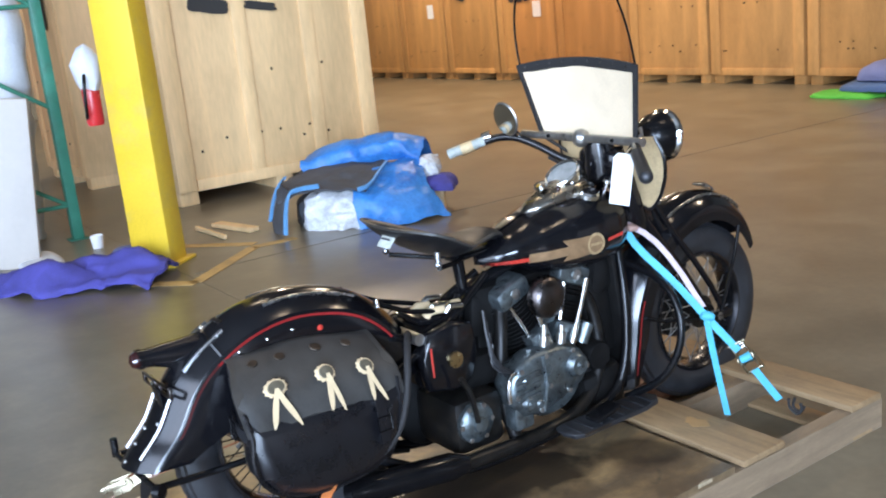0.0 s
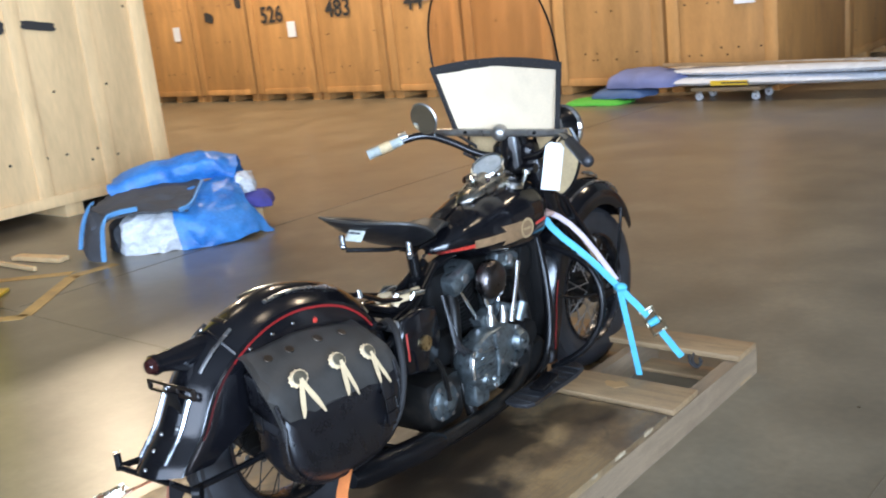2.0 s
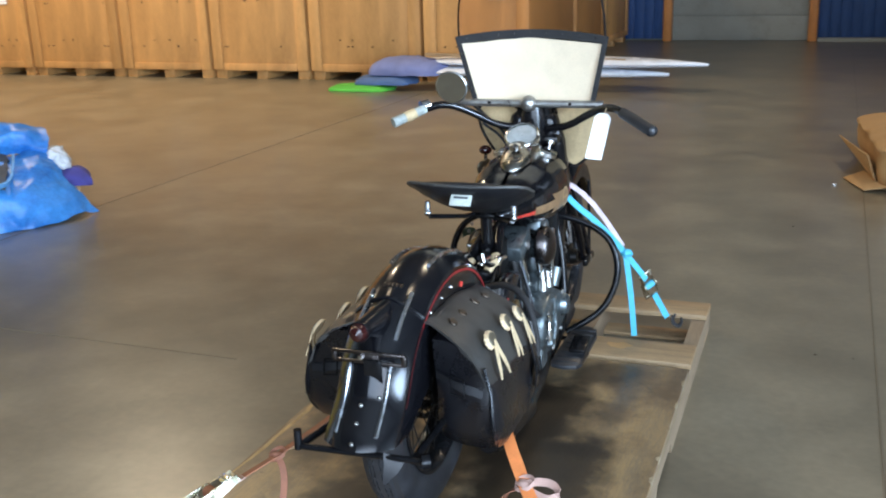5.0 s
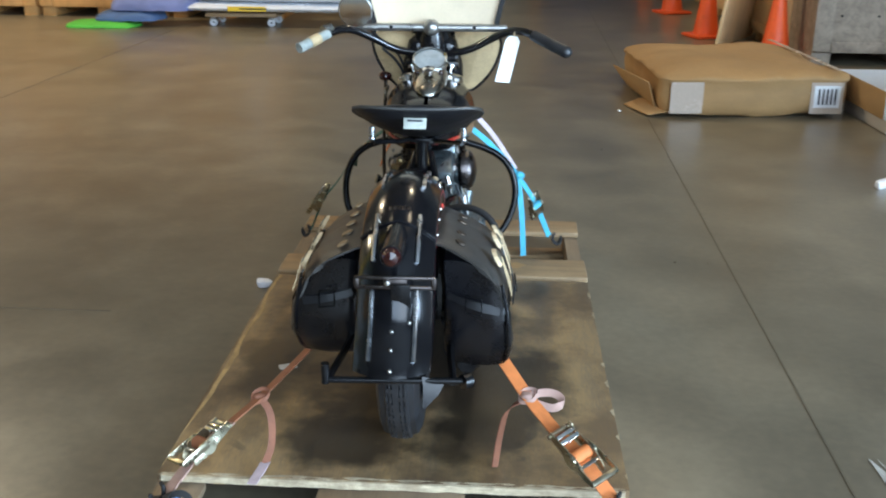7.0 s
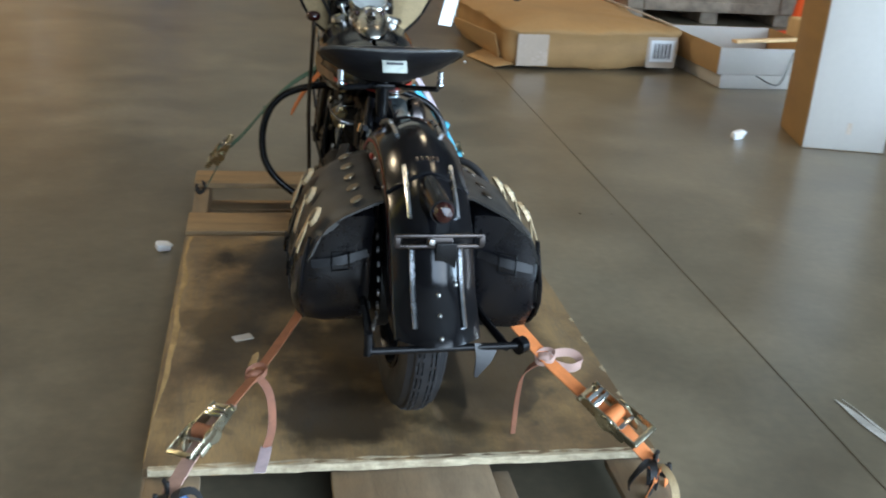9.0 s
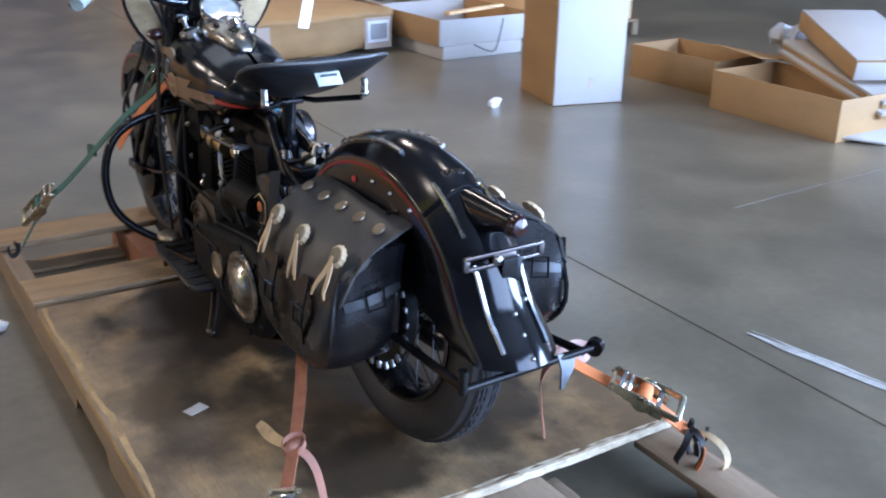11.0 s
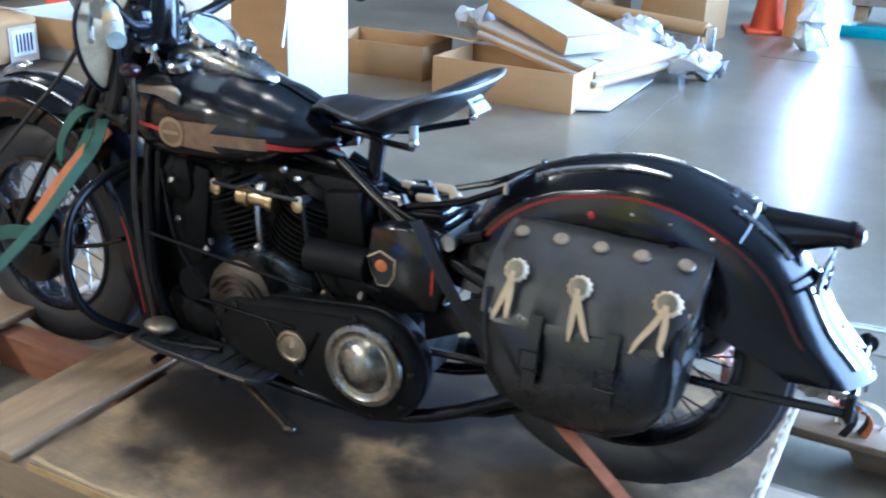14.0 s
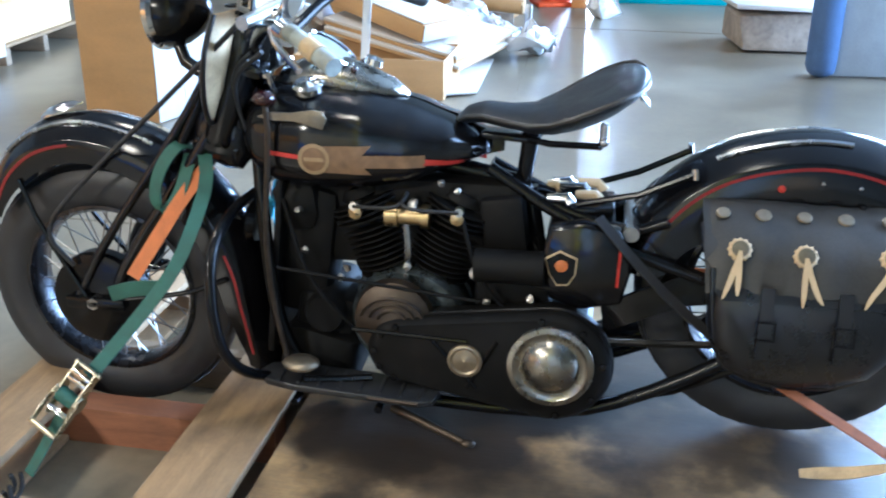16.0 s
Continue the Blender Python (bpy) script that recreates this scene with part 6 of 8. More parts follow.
# ---- frame ----
FR = [([(0, 1.2, 0.77), (0, 1.0, 0.70), (0, 0.72, 0.655), (0, 0.62, 0.63)], 0.019), ([(0, 0.62, 0.63), (0, 0.58, 0.4), (0, 0.6, 0.2)], 0.018)]
for s in (-1, 1):
    FR += [([(s * 0.02, 0.70, 0.67), (s * 0.05, 0.55, 0.585), (s * 0.09, 0.38, 0.52), (s * 0.1, 0.05, 0.435)], 0.0135),
           ([(s * 0.03, 1.19, 0.72), (s * 0.1, 1.16, 0.5), (s * 0.12, 1.13, 0.3), (s * 0.12, 1.05, 0.19), (s * 0.12, 0.6, 0.165), (s * 0.115, 0.4, 0.2), (s * 0.1, 0.05, 0.42)], 0.0145),
           ([(s * 0.03, 0.62, 0.62), (s * 0.07, 0.42, 0.565), (s * 0.085, 0.34, 0.60)], 0.011)]
for pts, r_ in FR:
    part("frame_tube", Geo().tube(pts, r_, 12, smooth=2), SATIN, bike)
part("steering_head", Geo().tube([(0, 1.165, 0.83), (0, 1.215, 0.66)], 0.028, 18), SATIN, bike)
part("cross_shaft", Geo().tube([(-0.1, 0.41, 0.575), (0.1, 0.41, 0.575)], 0.016, 12), STEEL, bike)
for s in (-1, 1):
    part("support_strut", Geo().tube([(s * 0.055, 0.52, 0.615), (s * 0.075, 0.4, 0.65), (s * 0.08, 0.3, 0.70)], 0.007, 8), SATIN, bike)
    part("strut_bolt", Geo().tube([(s * 0.088, 0.3, 0.712), (s * 0.094, 0.298, 0.692)], 0.006, 8), CHROME, bike)
part("battery_box", Geo().box((0.15, 0.13, 0.17), (0, 0.50, 0.50), (-6, 0, 0), bevel=0.012), SATIN, bike)
bl = part("battery_lid", Geo().box((0.11, 0.12, 0.02), (0, 0.505, 0.597), (-6, 0, 0), bevel=0.006), SATIN, bike, "black battery lid with bright terminals")
for x, y, l, mt in ((0.05, 0.47, 0.05, CREAM), (0.02, 0.5, 0.06, CHROME), (0.055, 0.53, 0.045, CHROME), (-0.02, 0.475, 0.05, CREAM), (-0.05, 0.53, 0.05, CHROME), (0.035, 0.555, 0.03, CREAM)):
    part("terminal", crumple(Geo().tube([(x, y, 0.612), (x + 0.006, y + 0.01, 0.625), (x + 0.01, y + l, 0.622)], [0.012, 0.011, 0.009], 10), 0.004, 40, x), mt, bl)
for s in (-1, 1):
    tank_o = part("oil_tank", Geo().slab([(0.42, 0.43), (0.40, 0.52), (0.43, 0.585), (0.5, 0.6), (0.57, 0.585), (0.585, 0.5), (0.56, 0.43), (0.5, 0.41)], "x", s * 0.075, s * 0.118, 0.012), BLACK, bike, "black side tank with a red line")
    part("pinstripe", Geo().tube([(s * 0.1192, 0.43, 0.47), (s * 0.1192, 0.428, 0.55)], 0.003, 6), RED, tank_o)
    if s < 0:
        shield = [(0.526, 0.466), (0.512, 0.49), (0.51, 0.525), (0.545, 0.54), (0.575, 0.522), (0.566, 0.49), (0.549, 0.464)]
        small = [(0.541 + (y - 0.541) * 0.9, 0.504 + (z - 0.504) * 0.9) for y, z in shield]
        part("badge", Geo().slab(shield, "x", -0.118, -0.1215, 0.002), CREAM, tank_o, "shield-shaped badge with an orange centre")
        part("badge_field", Geo().slab(small, "x", -0.1217, -0.1225, 0.0), SATIN, tank_o)
        part("badge_centre", Geo().lathe([(0, 0.013), (0.002, 0.010), (0.003, 0)], (-0.1226, 0.541, 0.508), (-1, 0, 0), 14), ORANGE, tank_o)
    else:
        part("oil_cap", Geo().lathe([(0, 0.022), (0.01, 0.022), (0.013, 0.0)], (0.1175, 0.5, 0.5), (1, 0, 0), 18), BRASS, tank_o)
part("chain_guard", Geo().slab([(0.05, 0.49), (0.1, 0.52), (0.3, 0.50), (0.46, 0.42), (0.45, 0.36), (0.3, 0.43), (0.1, 0.46)], "x", -0.09, -0.1, 0.002), SATIN, bike)
part("rear_chain", Geo().tube([(-0.085, 0.45, 0.33), (-0.085, 0.05, 0.355)], 0.008, 6).tube([(-0.085, 0.45, 0.19), (-0.085, 0.3, 0.23), (-0.085, 0.05, 0.36)], 0.008, 6), GREASE, bike)

# ---- engine ----
CY, CZ = 0.86, 0.335
eng = part("crankcase", Geo().lathe([(-0.085, 0.02), (-0.085, 0.115), (-0.07, 0.125), (-0.01, 0.128), (-0.006, 0.134), (0.006, 0.134), (0.01, 0.128), (0.07, 0.125), (0.09, 0.11), (0.09, 0.02)], (0, CY, CZ), seg=40), ALLOY, bike, "oily cast aluminium crankcase")
for tilt, nm in ((22.5, "front_cylinder"), (-22.5, "rear_cylinder")):
    d = Vector((0, math.sin(radians(tilt)), math.cos(radians(tilt))))
    prof = [(0.10, 0.055)]
    for k in range(9):
        h = 0.115 + 0.0125 * k
        prof += [(h, 0.046), (h + 0.001, 0.08), (h + 0.004, 0.08), (h + 0.005, 0.046)]
    cyl = part(nm, Geo().lathe(prof + [(0.232, 0.05)], (0, CY, CZ), d, 32), IRON, bike, "finned black iron cylinder")
    prof = [(0.232, 0.05)]
    for k in range(4):
        h = 0.236 + 0.012 * k
        prof += [(h, 0.052), (h + 0.001, 0.086), (h + 0.005, 0.086), (h + 0.006, 0.052)]
    prof += [(0.285, 0.06), (0.305, 0.052), (0.312, 0.03), (0.314, 0.0)]
    part("cylinder_head", Geo().lathe(prof, (0, CY, CZ), d, 32), IRON, cyl)
    for x in (0.028, 0.062):
        a_ = Vector((0.06 + x, CY, CZ)) + d * 0.10 + Vector((0, -0.012 if x < 0.05 else 0.014, 0))
        b_ = Vector((0.045 + x, CY, CZ)) + d * 0.285 + Vector((0, -0.03 if x < 0.05 else 0.03, 0))
        part("pushrod_tube", Geo().tube([a_, a_.lerp(b_, 0.3), a_.lerp(b_, 0.31), b_], [0.0105, 0.0105, 0.008, 0.008], 12), CHROME, cyl, "chrome pushrod tube")
    part("rocker_box", Geo().box((0.09, 0.12, 0.062), Vector((0.045, CY, CZ)) + d * 0.3, (-tilt, 0, 0), bevel=0.016), ALLOY, cyl, "cast aluminium rocker box")
    part("rocker_nut", Geo().lathe([(0, 0.016), (0.012, 0.016), (0.016, 0.0)], Vector((0.083, CY, CZ)) + d * 0.3, (1, 0, 0), 8), STEEL, cyl)
    part("spark_plug", Geo().tube([Vector((-0.06, CY, CZ)) + d * 0.27, Vector((-0.10, CY, CZ)) + d * 0.283], [0.012, 0.009], 10), STEEL, cyl, "dull spark plug")
    part("plug_lead", Geo().tube([Vector((-0.10, CY, CZ)) + d * 0.283, Vector((-0.125, CY + 0.01, CZ + 0.27)), Vector((-0.08, CY, CZ + 0.29))], 0.0045, 6, smooth=2), RUBBER, cyl)
part("tappet_block", Geo().box((0.05, 0.07, 0.06), (0.085, CY + 0.045, CZ + 0.125), (-22, 0, 0), bevel=0.008).box((0.05, 0.07, 0.06), (0.085, CY - 0.045, CZ + 0.125), (22, 0, 0), bevel=0.008), ALLOY, eng)
gc = part("gear_cover", Geo().slab([(0.645, 0.33), (0.64, 0.39), (0.67, 0.43), (0.74, 0.455), (0.84, 0.45), (0.91, 0.42), (0.94, 0.37), (0.91, 0.325), (0.83, 0.295), (0.75, 0.275), (0.68, 0.285)], "x", 0.085, 0.17, 0.018), ALLOY, eng, "dull cast aluminium gear cover")
for y, z in ((0.66, 0.35), (0.68, 0.42), (0.77, 0.44), (0.87, 0.43), (0.92, 0.37), (0.85, 0.315), (0.74, 0.29), (0.78, 0.35)):
    part("cover_screw", Geo().lathe([(0, 0.008), (0.004, 0.007), (0.005, 0.0)], (0.17, y, z), (1, 0, 0), 10), STEEL, gc)
for y, z, r_, h in ((0.70, 0.385, 0.016, 0.006), (0.775, 0.40, 0.014, 0.006), (0.88, 0.385, 0.034, 0.02), (0.695, 0.325, 0.018, 0.014), (0.74, 0.31, 0.012, 0.008)):
    part("cover_boss", Geo().lathe([(0, r_ + 0.004), (h * 0.6, r_), (h, r_ * 0.8), (h * 0.8, r_ * 0.3), (h * 1.1, 0.0)], (0.168, y, z), (1, 0, 0), 20), ALLOY, gc)
for k in range(5):
    part("cast_rib", Geo().box((0.008, 0.085, 0.007), (0.172, 0.70, 0.405 - 0.016 * k), (6, 0, 0), bevel=0.003), ALLOY, gc)
part("cast_rib", Geo().tube([(0.17, 0.76, 0.445), (0.174, 0.765, 0.36), (0.17, 0.75, 0.285)], 0.006, 8), ALLOY, gc)
part("chrome_hook", Geo().tube([(0.175, 0.655, 0.425), (0.185, 0.63, 0.43), (0.19, 0.615, 0.40), (0.188, 0.618, 0.355)], 0.006, 10, smooth=2), CHROME, gc, "bent chrome oil line")
for y, z, h in ((0.80, 0.435, 0.075), (0.865, 0.44, 0.05)):
    part("tappet_sleeve", Geo().tube([(0.125, y, z), (0.122, y + 0.01, z + h * 0.6), (0.121, y + 0.01, z + h * 0.62), (0.118, y + 0.015, z + h)], [0.014, 0.014, 0.01, 0.01], 16), STEEL, gc, "chrome tappet sleeve")
part("timer_body", Geo().tube([(0.12, 0.95, 0.42), (0.125, 0.975, 0.475)], [0.018, 0.02], 18), ALLOY, eng)
part("oil_pump", Geo().box((0.06, 0.07, 0.08), (0.13, 0.69, 0.285), bevel=0.012), ALLOY, eng)
part("generator", Geo().lathe([(-0.1, 0.0), (-0.1, 0.04), (-0.09, 0.045), (0.09, 0.045), (0.1, 0.04), (0.1, 0.0)], (0, 1.04, 0.345), seg=24), IRON, eng)
ac = part("air_cleaner", Geo().lathe([(0, 0.05), (0.01, 0.061), (0.028, 0.061), (0.04, 0.055), (0.05, 0.038), (0.055, 0.014), (0.056, 0.0)], (0.102, 0.828, 0.588), (1, 0, 0.04), 36), SMOKY, bike, "smoky polished round air cleaner cover")
part("carburettor", Geo().lathe([(-0.06, 0.02), (0.0, 0.024), (0.02, 0.03), (0.05, 0.03)], (0.05, 0.85, 0.57), (1, 0, 0), 18).box((0.04, 0.05, 0.07), (0.075, 0.86, 0.53), bevel=0.012), ALLOY, bike)
part("intake_manifold", Geo().tube([(-0.088, 0.812, 0.580), (-0.088, 0.828, 0.580), (-0.088, 0.829, 0.580), (-0.088, 0.875, 0.580), (-0.088, 0.876, 0.580), (-0.088, 0.902, 0.580)], [0.025, 0.025, 0.019, 0.019, 0.025, 0.025], 18), BRASS, bike, "brass intake manifold")
part("fuel_line", Geo().tube([(-0.09, 0.86, 0.57), (-0.095, 0.855, 0.51), (-0.08, 0.86, 0.46)], 0.008, 8, smooth=1), TRIM, bike)
for y in (0.755, 0.965):
    part("head_bolt", Geo().lathe([(0, 0.014), (0.012, 0.014), (0.016, 0)], (-0.088, y, 0.582), (-1, 0, 0), 8), BRASS, bike)
# small bright metal bits added where the engine glints, not known fasteners
for y, z, r_ in ((0.844, 0.608, 0.011), (0.857, 0.47, 0.009), (1.0, 0.434, 0.009), (1.085, 0.58, 0.008), (1.075, 0.49, 0.009), (0.753, 0.64, 0.007), (0.786, 0.655, 0.008), (0.718, 0.466, 0.012), (0.691, 0.404, 0.009), (0.86, 0.447, 0.006), (0.985, 0.456, 0.008), (0.6, 0.418, 0.011)):
    part("bolt_head", crumple(Geo().lathe([(0, 0.9 * r_), (0.5 * r_, r_), (0.9 * r_, 0.7 * r_), (r_, 0.0)], (-0.094, y, z), (-1, 0.2, 0.3), 7), r_ * 0.45, 90, y), STEEL, bike)
part("skid_plate", crumple(Geo().box((0.2, 0.17, 0.15), (0, 1.06, 0.225), (10, 0, 0), bevel=0.03), 0.01, 12), IRON, bike)
part("frame_gusset", Geo().box((0.19, 0.016, 0.4), (0, 1.145, 0.44), (6, 0, 0), bevel=0.006), IRON, bike)
# left side: primary drive
def hull_outline(c1, r1, c2, r2, n=18):
    ang = math.atan2(c2[1] - c1[1], c2[0] - c1[0])
    off = math.acos(max(-1, min(1, (r1 - r2) / math.hypot(c2[0] - c1[0], c2[1] - c1[1]))))
    o = [(c1[0] + r1 * math.cos(a), c1[1] + r1 * math.sin(a)) for a in [ang + off + (2 * math.pi - 2 * off) * i / n for i in range(n + 1)]]
    o += [(c2[0] + r2 * math.cos(a), c2[1] + r2 * math.sin(a)) for a in [ang - off + 2 * off * i / n for i in range(n + 1)]]
    return o


pc = part("primary_cover", Geo().slab(hull_outline((0.55, 0.297), 0.122, (0.86, 0.306), 0.072), "x", -0.085, -0.165, 0.02), IRON, bike, "oily black primary drive cover")
part("clutch_dome", Geo().lathe([(0, 0.086), (0.008, 0.089), (0.013, 0.087), (0.015, 0.076), (0.010, 0.068), (0.011, 0.058), (0.018, 0.052), (0.028, 0.042), (0.034, 0.022), (0.035, 0.0)], (-0.165, 0.55, 0.309), (-1, 0, 0), 44), DOME, pc, "polished domed clutch cover")
po = hull_outline((0.55, 0.297), 0.118, (0.86, 0.306), 0.068)
part("seam", Geo().tube([(-0.135, y, z) for y, z in hull_outline((0.55, 0.297), 0.1225, (0.86, 0.306), 0.0725)], 0.004, 6, loop=True), GREASE, pc)
for k in range(0, len(po), 4):
    y, z = 0.68 + (po[k][0] - 0.68) * 0.95, 0.296 + (po[k][1] - 0.296) * 0.9
    part("cover_screw", Geo().lathe([(0, 0.008), (0.004, 0.007), (0.005, 0.002), (0.004, 0.0)], (-0.1645, y, z), (-1, 0, 0), 10), SATIN, pc)
for y0, z0, y1, z1 in ((0.66, 0.35, 0.72, 0.24), (0.7, 0.24, 0.8, 0.35)):
    part("cast_rib", Geo().tube([(-0.164, y0, z0), (-0.166, (y0 + y1) / 2, (z0 + z1) / 2), (-0.164, y1, z1)], 0.005, 6), SATIN, pc)
part("inspection_cap", Geo().lathe([(0, 0.036), (0.008, 0.036), (0.01, 0.03), (0.007, 0.026), (0.009, 0.006), (0.012, 0.0)], (-0.164, 0.724, 0.303), (-1, 0, 0), 28), TARNISH, pc)
part("sprocket_cover", Geo().lathe([(0, 0.085), (0.02, 0.08), (0.03, 0.06), (0.034, 0.0)], (-0.12, 0.88, 0.365), (-1, 0, 0.1), 32), BRONZE, pc, "greasy domed sprocket cover")
for k in range(3):
    part("rib", Geo().tube([(-0.152, 0.88 + (0.03 + 0.018 * k) * math.cos(a), 0.37 + (0.022 + 0.014 * k) * math.sin(a)) for a in [math.pi * (0.05 + 0.9 * i / 10) for i in range(11)]], 0.004, 6), BRONZE, pc)
part("oil_cylinder", Geo().tube([(-0.11, 0.575, 0.495), (-0.11, 0.715, 0.492)], [0.034, 0.034], 20), IRON, bike)
part("linkage_rod", Geo().tube([(-0.165, 0.96, 0.352), (-0.165, 0.72, 0.345)], 0.005, 8), SATIN, bike)
part("linkage_rod", Geo().tube([(-0.15, 1.12, 0.47), (-0.13, 0.70, 0.42)], 0.004, 8), IRON, bike)
part("coil_box", Geo().box((0.13, 0.12, 0.3), (0, 1.085, 0.47), (8, 0, 0), bevel=0.03), IRON, bike)
part("tool_box", crumple(Geo().box((0.17, 0.1, 0.13), (0, 1.1, 0.58), (-6, 0, 0), bevel=0.04), 0.01, 14), IRON, bike)
# added dark block that fills the see-through gap between the cylinders
part("engine_shroud", crumple(Geo().box((0.09, 0.46, 0.2), (0, 0.86, 0.545), bevel=0.03), 0.012, 12), IRON, bike)
part("regulator_box", Geo().box((0.11, 0.09, 0.12), (-0.01, 0.665, 0.56), (-8, 0, 0), bevel=0.012), IRON, bike)
part("engine_plate", Geo().box((0.15, 0.13, 0.16), (0, 1.05, 0.30), (8, 0, 0), bevel=0.02), IRON, bike)
part("gearbox_mount", Geo().box((0.16, 0.16, 0.1), (0, 0.64, 0.42), bevel=0.02), IRON, bike)
for k, (y0, z0, y1, z1) in enumerate(((1.12, 0.6, 0.95, 0.3), (0.75, 0.6, 0.6, 0.35), (0.7, 0.52, 0.46, 0.44))):
    part("cable", Geo().tube([(-0.09, y0, z0), (-0.125, (y0 + y1) / 2 + 0.03, (z0 + z1) / 2 - 0.02), (-0.1, y1, z1)], 0.0045, 6, smooth=2), IRON, bike)
part("clutch_pedal", Geo().ball((-0.182, 1.068, 0.27), 0.04, 14, (0.8, 1.0, 0.38)), TARNISH, bike, "worn brassy foot pedal")
part("pedal_arm", Geo().tube([(-0.195, 1.06, 0.24), (-0.17, 0.98, 0.235), (-0.16, 0.92, 0.24)], 0.008, 8), SATIN, bike)
# right side: gearbox, kickstarter, exhaust
gb = part("gearbox", Geo().box((0.2, 0.17, 0.16), (0.03, 0.56, 0.30), bevel=0.03), GREASE, bike, "greasy black gearbox")
part("kicker_cover", Geo().lathe([(0, 0.058), (0.012, 0.056), (0.016, 0.046), (0.02, 0.042), (0.024, 0.022), (0.034, 0.019), (0.036, 0.0)], (0.125, 0.54, 0.31), (1, 0, 0), 28), ALLOY, gb, "cast aluminium kicker cover")
for k in range(6):
    a = 2 * math.pi * k / 6
    part("cover_screw", Geo().lathe([(0, 0.008), (0.005, 0.007), (0.006, 0.0)], (0.137, 0.54 + 0.05 * math.cos(a), 0.31 + 0.05 * math.sin(a)), (1, 0, 0), 10), STEEL, gb)
part("kick_lever", Geo().tube([(0.17, 0.52, 0.33), (0.178, 0.5, 0.42), (0.18, 0.47, 0.47)], 0.008, 8, smooth=1), GREASE, gb)
ex = part("exhaust_pipe", Geo().tube([(0.04, 1.0, 0.58), (0.055, 1.06, 0.5), (0.075, 1.07, 0.3), (0.1, 0.95, 0.19), (0.14, 0.7, 0.2), (0.165, 0.45, 0.225)], 0.021, 14, smooth=3), GREASE, bike, "rusty black exhaust pipe")
part("silencer", Geo().tube([(0.165, 0.47, 0.225), (0.165, 0.42, 0.235), (0.15, 0.16, 0.262), (0.15, 0.12, 0.266)], [0.024, 0.037, 0.037, 0.024], 18), SATIN, ex, "black tubular silencer")
part("rear_exhaust", Geo().tube([(0.05, 0.72, 0.58), (0.08, 0.69, 0.5), (0.09, 0.66, 0.35), (0.12, 0.68, 0.21)], 0.019, 12, smooth=2), GREASE, ex)
for k in range(4):
    part("brake_cable", Geo().tube([(0.10 + 0.01 * k, 0.62, 0.60 - 0.03 * k), (0.14, 0.6, 0.5 - 0.02 * k), (0.13 + 0.01 * k, 0.66 + 0.02 * k, 0.40)], 0.005, 6, smooth=2), RUBBER, bike)
for s in (-1, 1):
    fb = part("footboard", Geo().slab([(0.145, 0.83), (0.15, 0.805), (0.19, 0.795), (0.23, 0.805), (0.242, 0.83), (0.242, 1.08), (0.23, 1.14), (0.2, 1.165), (0.16, 1.15), (0.145, 1.09)], "z", 0.196, 0.21, 0.003), RUBBER, bike, "worn black rubber footboard")
    for k in range(8):
        part("tread_rib", Geo().box((0.075, 0.008, 0.004), (s * 0.194, 0.828 + 0.041 * k, 0.2115), bevel=0.002), RUBBER, fb)
    if s < 0:
        fb.data.transform(Matrix.Scale(-1, 4, (1, 0, 0)))
        fb.data.flip_normals()
    part("edge_trim", Geo().tube([(s * 0.243, 0.83, 0.205), (s * 0.243, 0.93, 0.205)], 0.004, 6), BRONZE, fb)
    if s < 0:  # the left board sits closer in and tips up at its front
        for ob in (fb, *fb.children):
            if ob.data.users > 1:
                ob.data = ob.data.copy()
            for v in ob.data.vertices:
                v.co.x += 0.025
                v.co.z += 0.012 + 0.018 * (v.co.y - 0.795) / 0.37
                v.co.y -= 0.02 * (1.165 - v.co.y) / 0.37
    for y in (0.9, 1.08):
        part("footboard_stay", Geo().tube([(s * 0.12, y, 0.19), (s * 0.2, y, 0.185)], 0.009, 8), SATIN, bike)
part("brake_pedal", Geo().box((0.055, 0.1, 0.014), (0.215, 0.93, 0.235), (10, 0, 0), bevel=0.006), SATIN, bike)
part("side_stand", Geo().tube([(-0.125, 0.885, 0.15), (-0.165, 0.795, 0.138), (-0.205, 0.715, 0.131)], [0.011, 0.010, 0.008], 10).ball((-0.206, 0.71, 0.131), 0.012, 10, (1, 1.4, 0.8)), BRONZE, bike, "folded steel side stand")
part("engine_guard", Geo().tube([(-0.03, 1.185, 0.60), (-0.15, 1.205, 0.595), (-0.27, 1.21, 0.55), (-0.315, 1.2, 0.43), (-0.29, 1.18, 0.3), (-0.13, 1.13, 0.2)], 0.0115, 12, smooth=3), SATIN, bike, "bent black engine guard tube")
part("engine_guard", Geo().tube([(0.03, 1.2, 0.597), (0.15, 1.21, 0.578), (0.255, 1.2, 0.53), (0.293, 1.19, 0.44), (0.285, 1.175, 0.35), (0.24, 1.15, 0.265), (0.13, 1.11, 0.2)], 0.0115, 12, smooth=3), SATIN, bike, "bent black engine guard tube")
part("horn", Geo().lathe([(0, 0.0), (0, 0.045), (0.015, 0.05), (0.02, 0.046), (0.016, 0.03), (0.02, 0.01), (0.022, 0)], (-0.02, 1.2, 0.52), (0, 0.95, 0.1), 24), SATIN, bike)

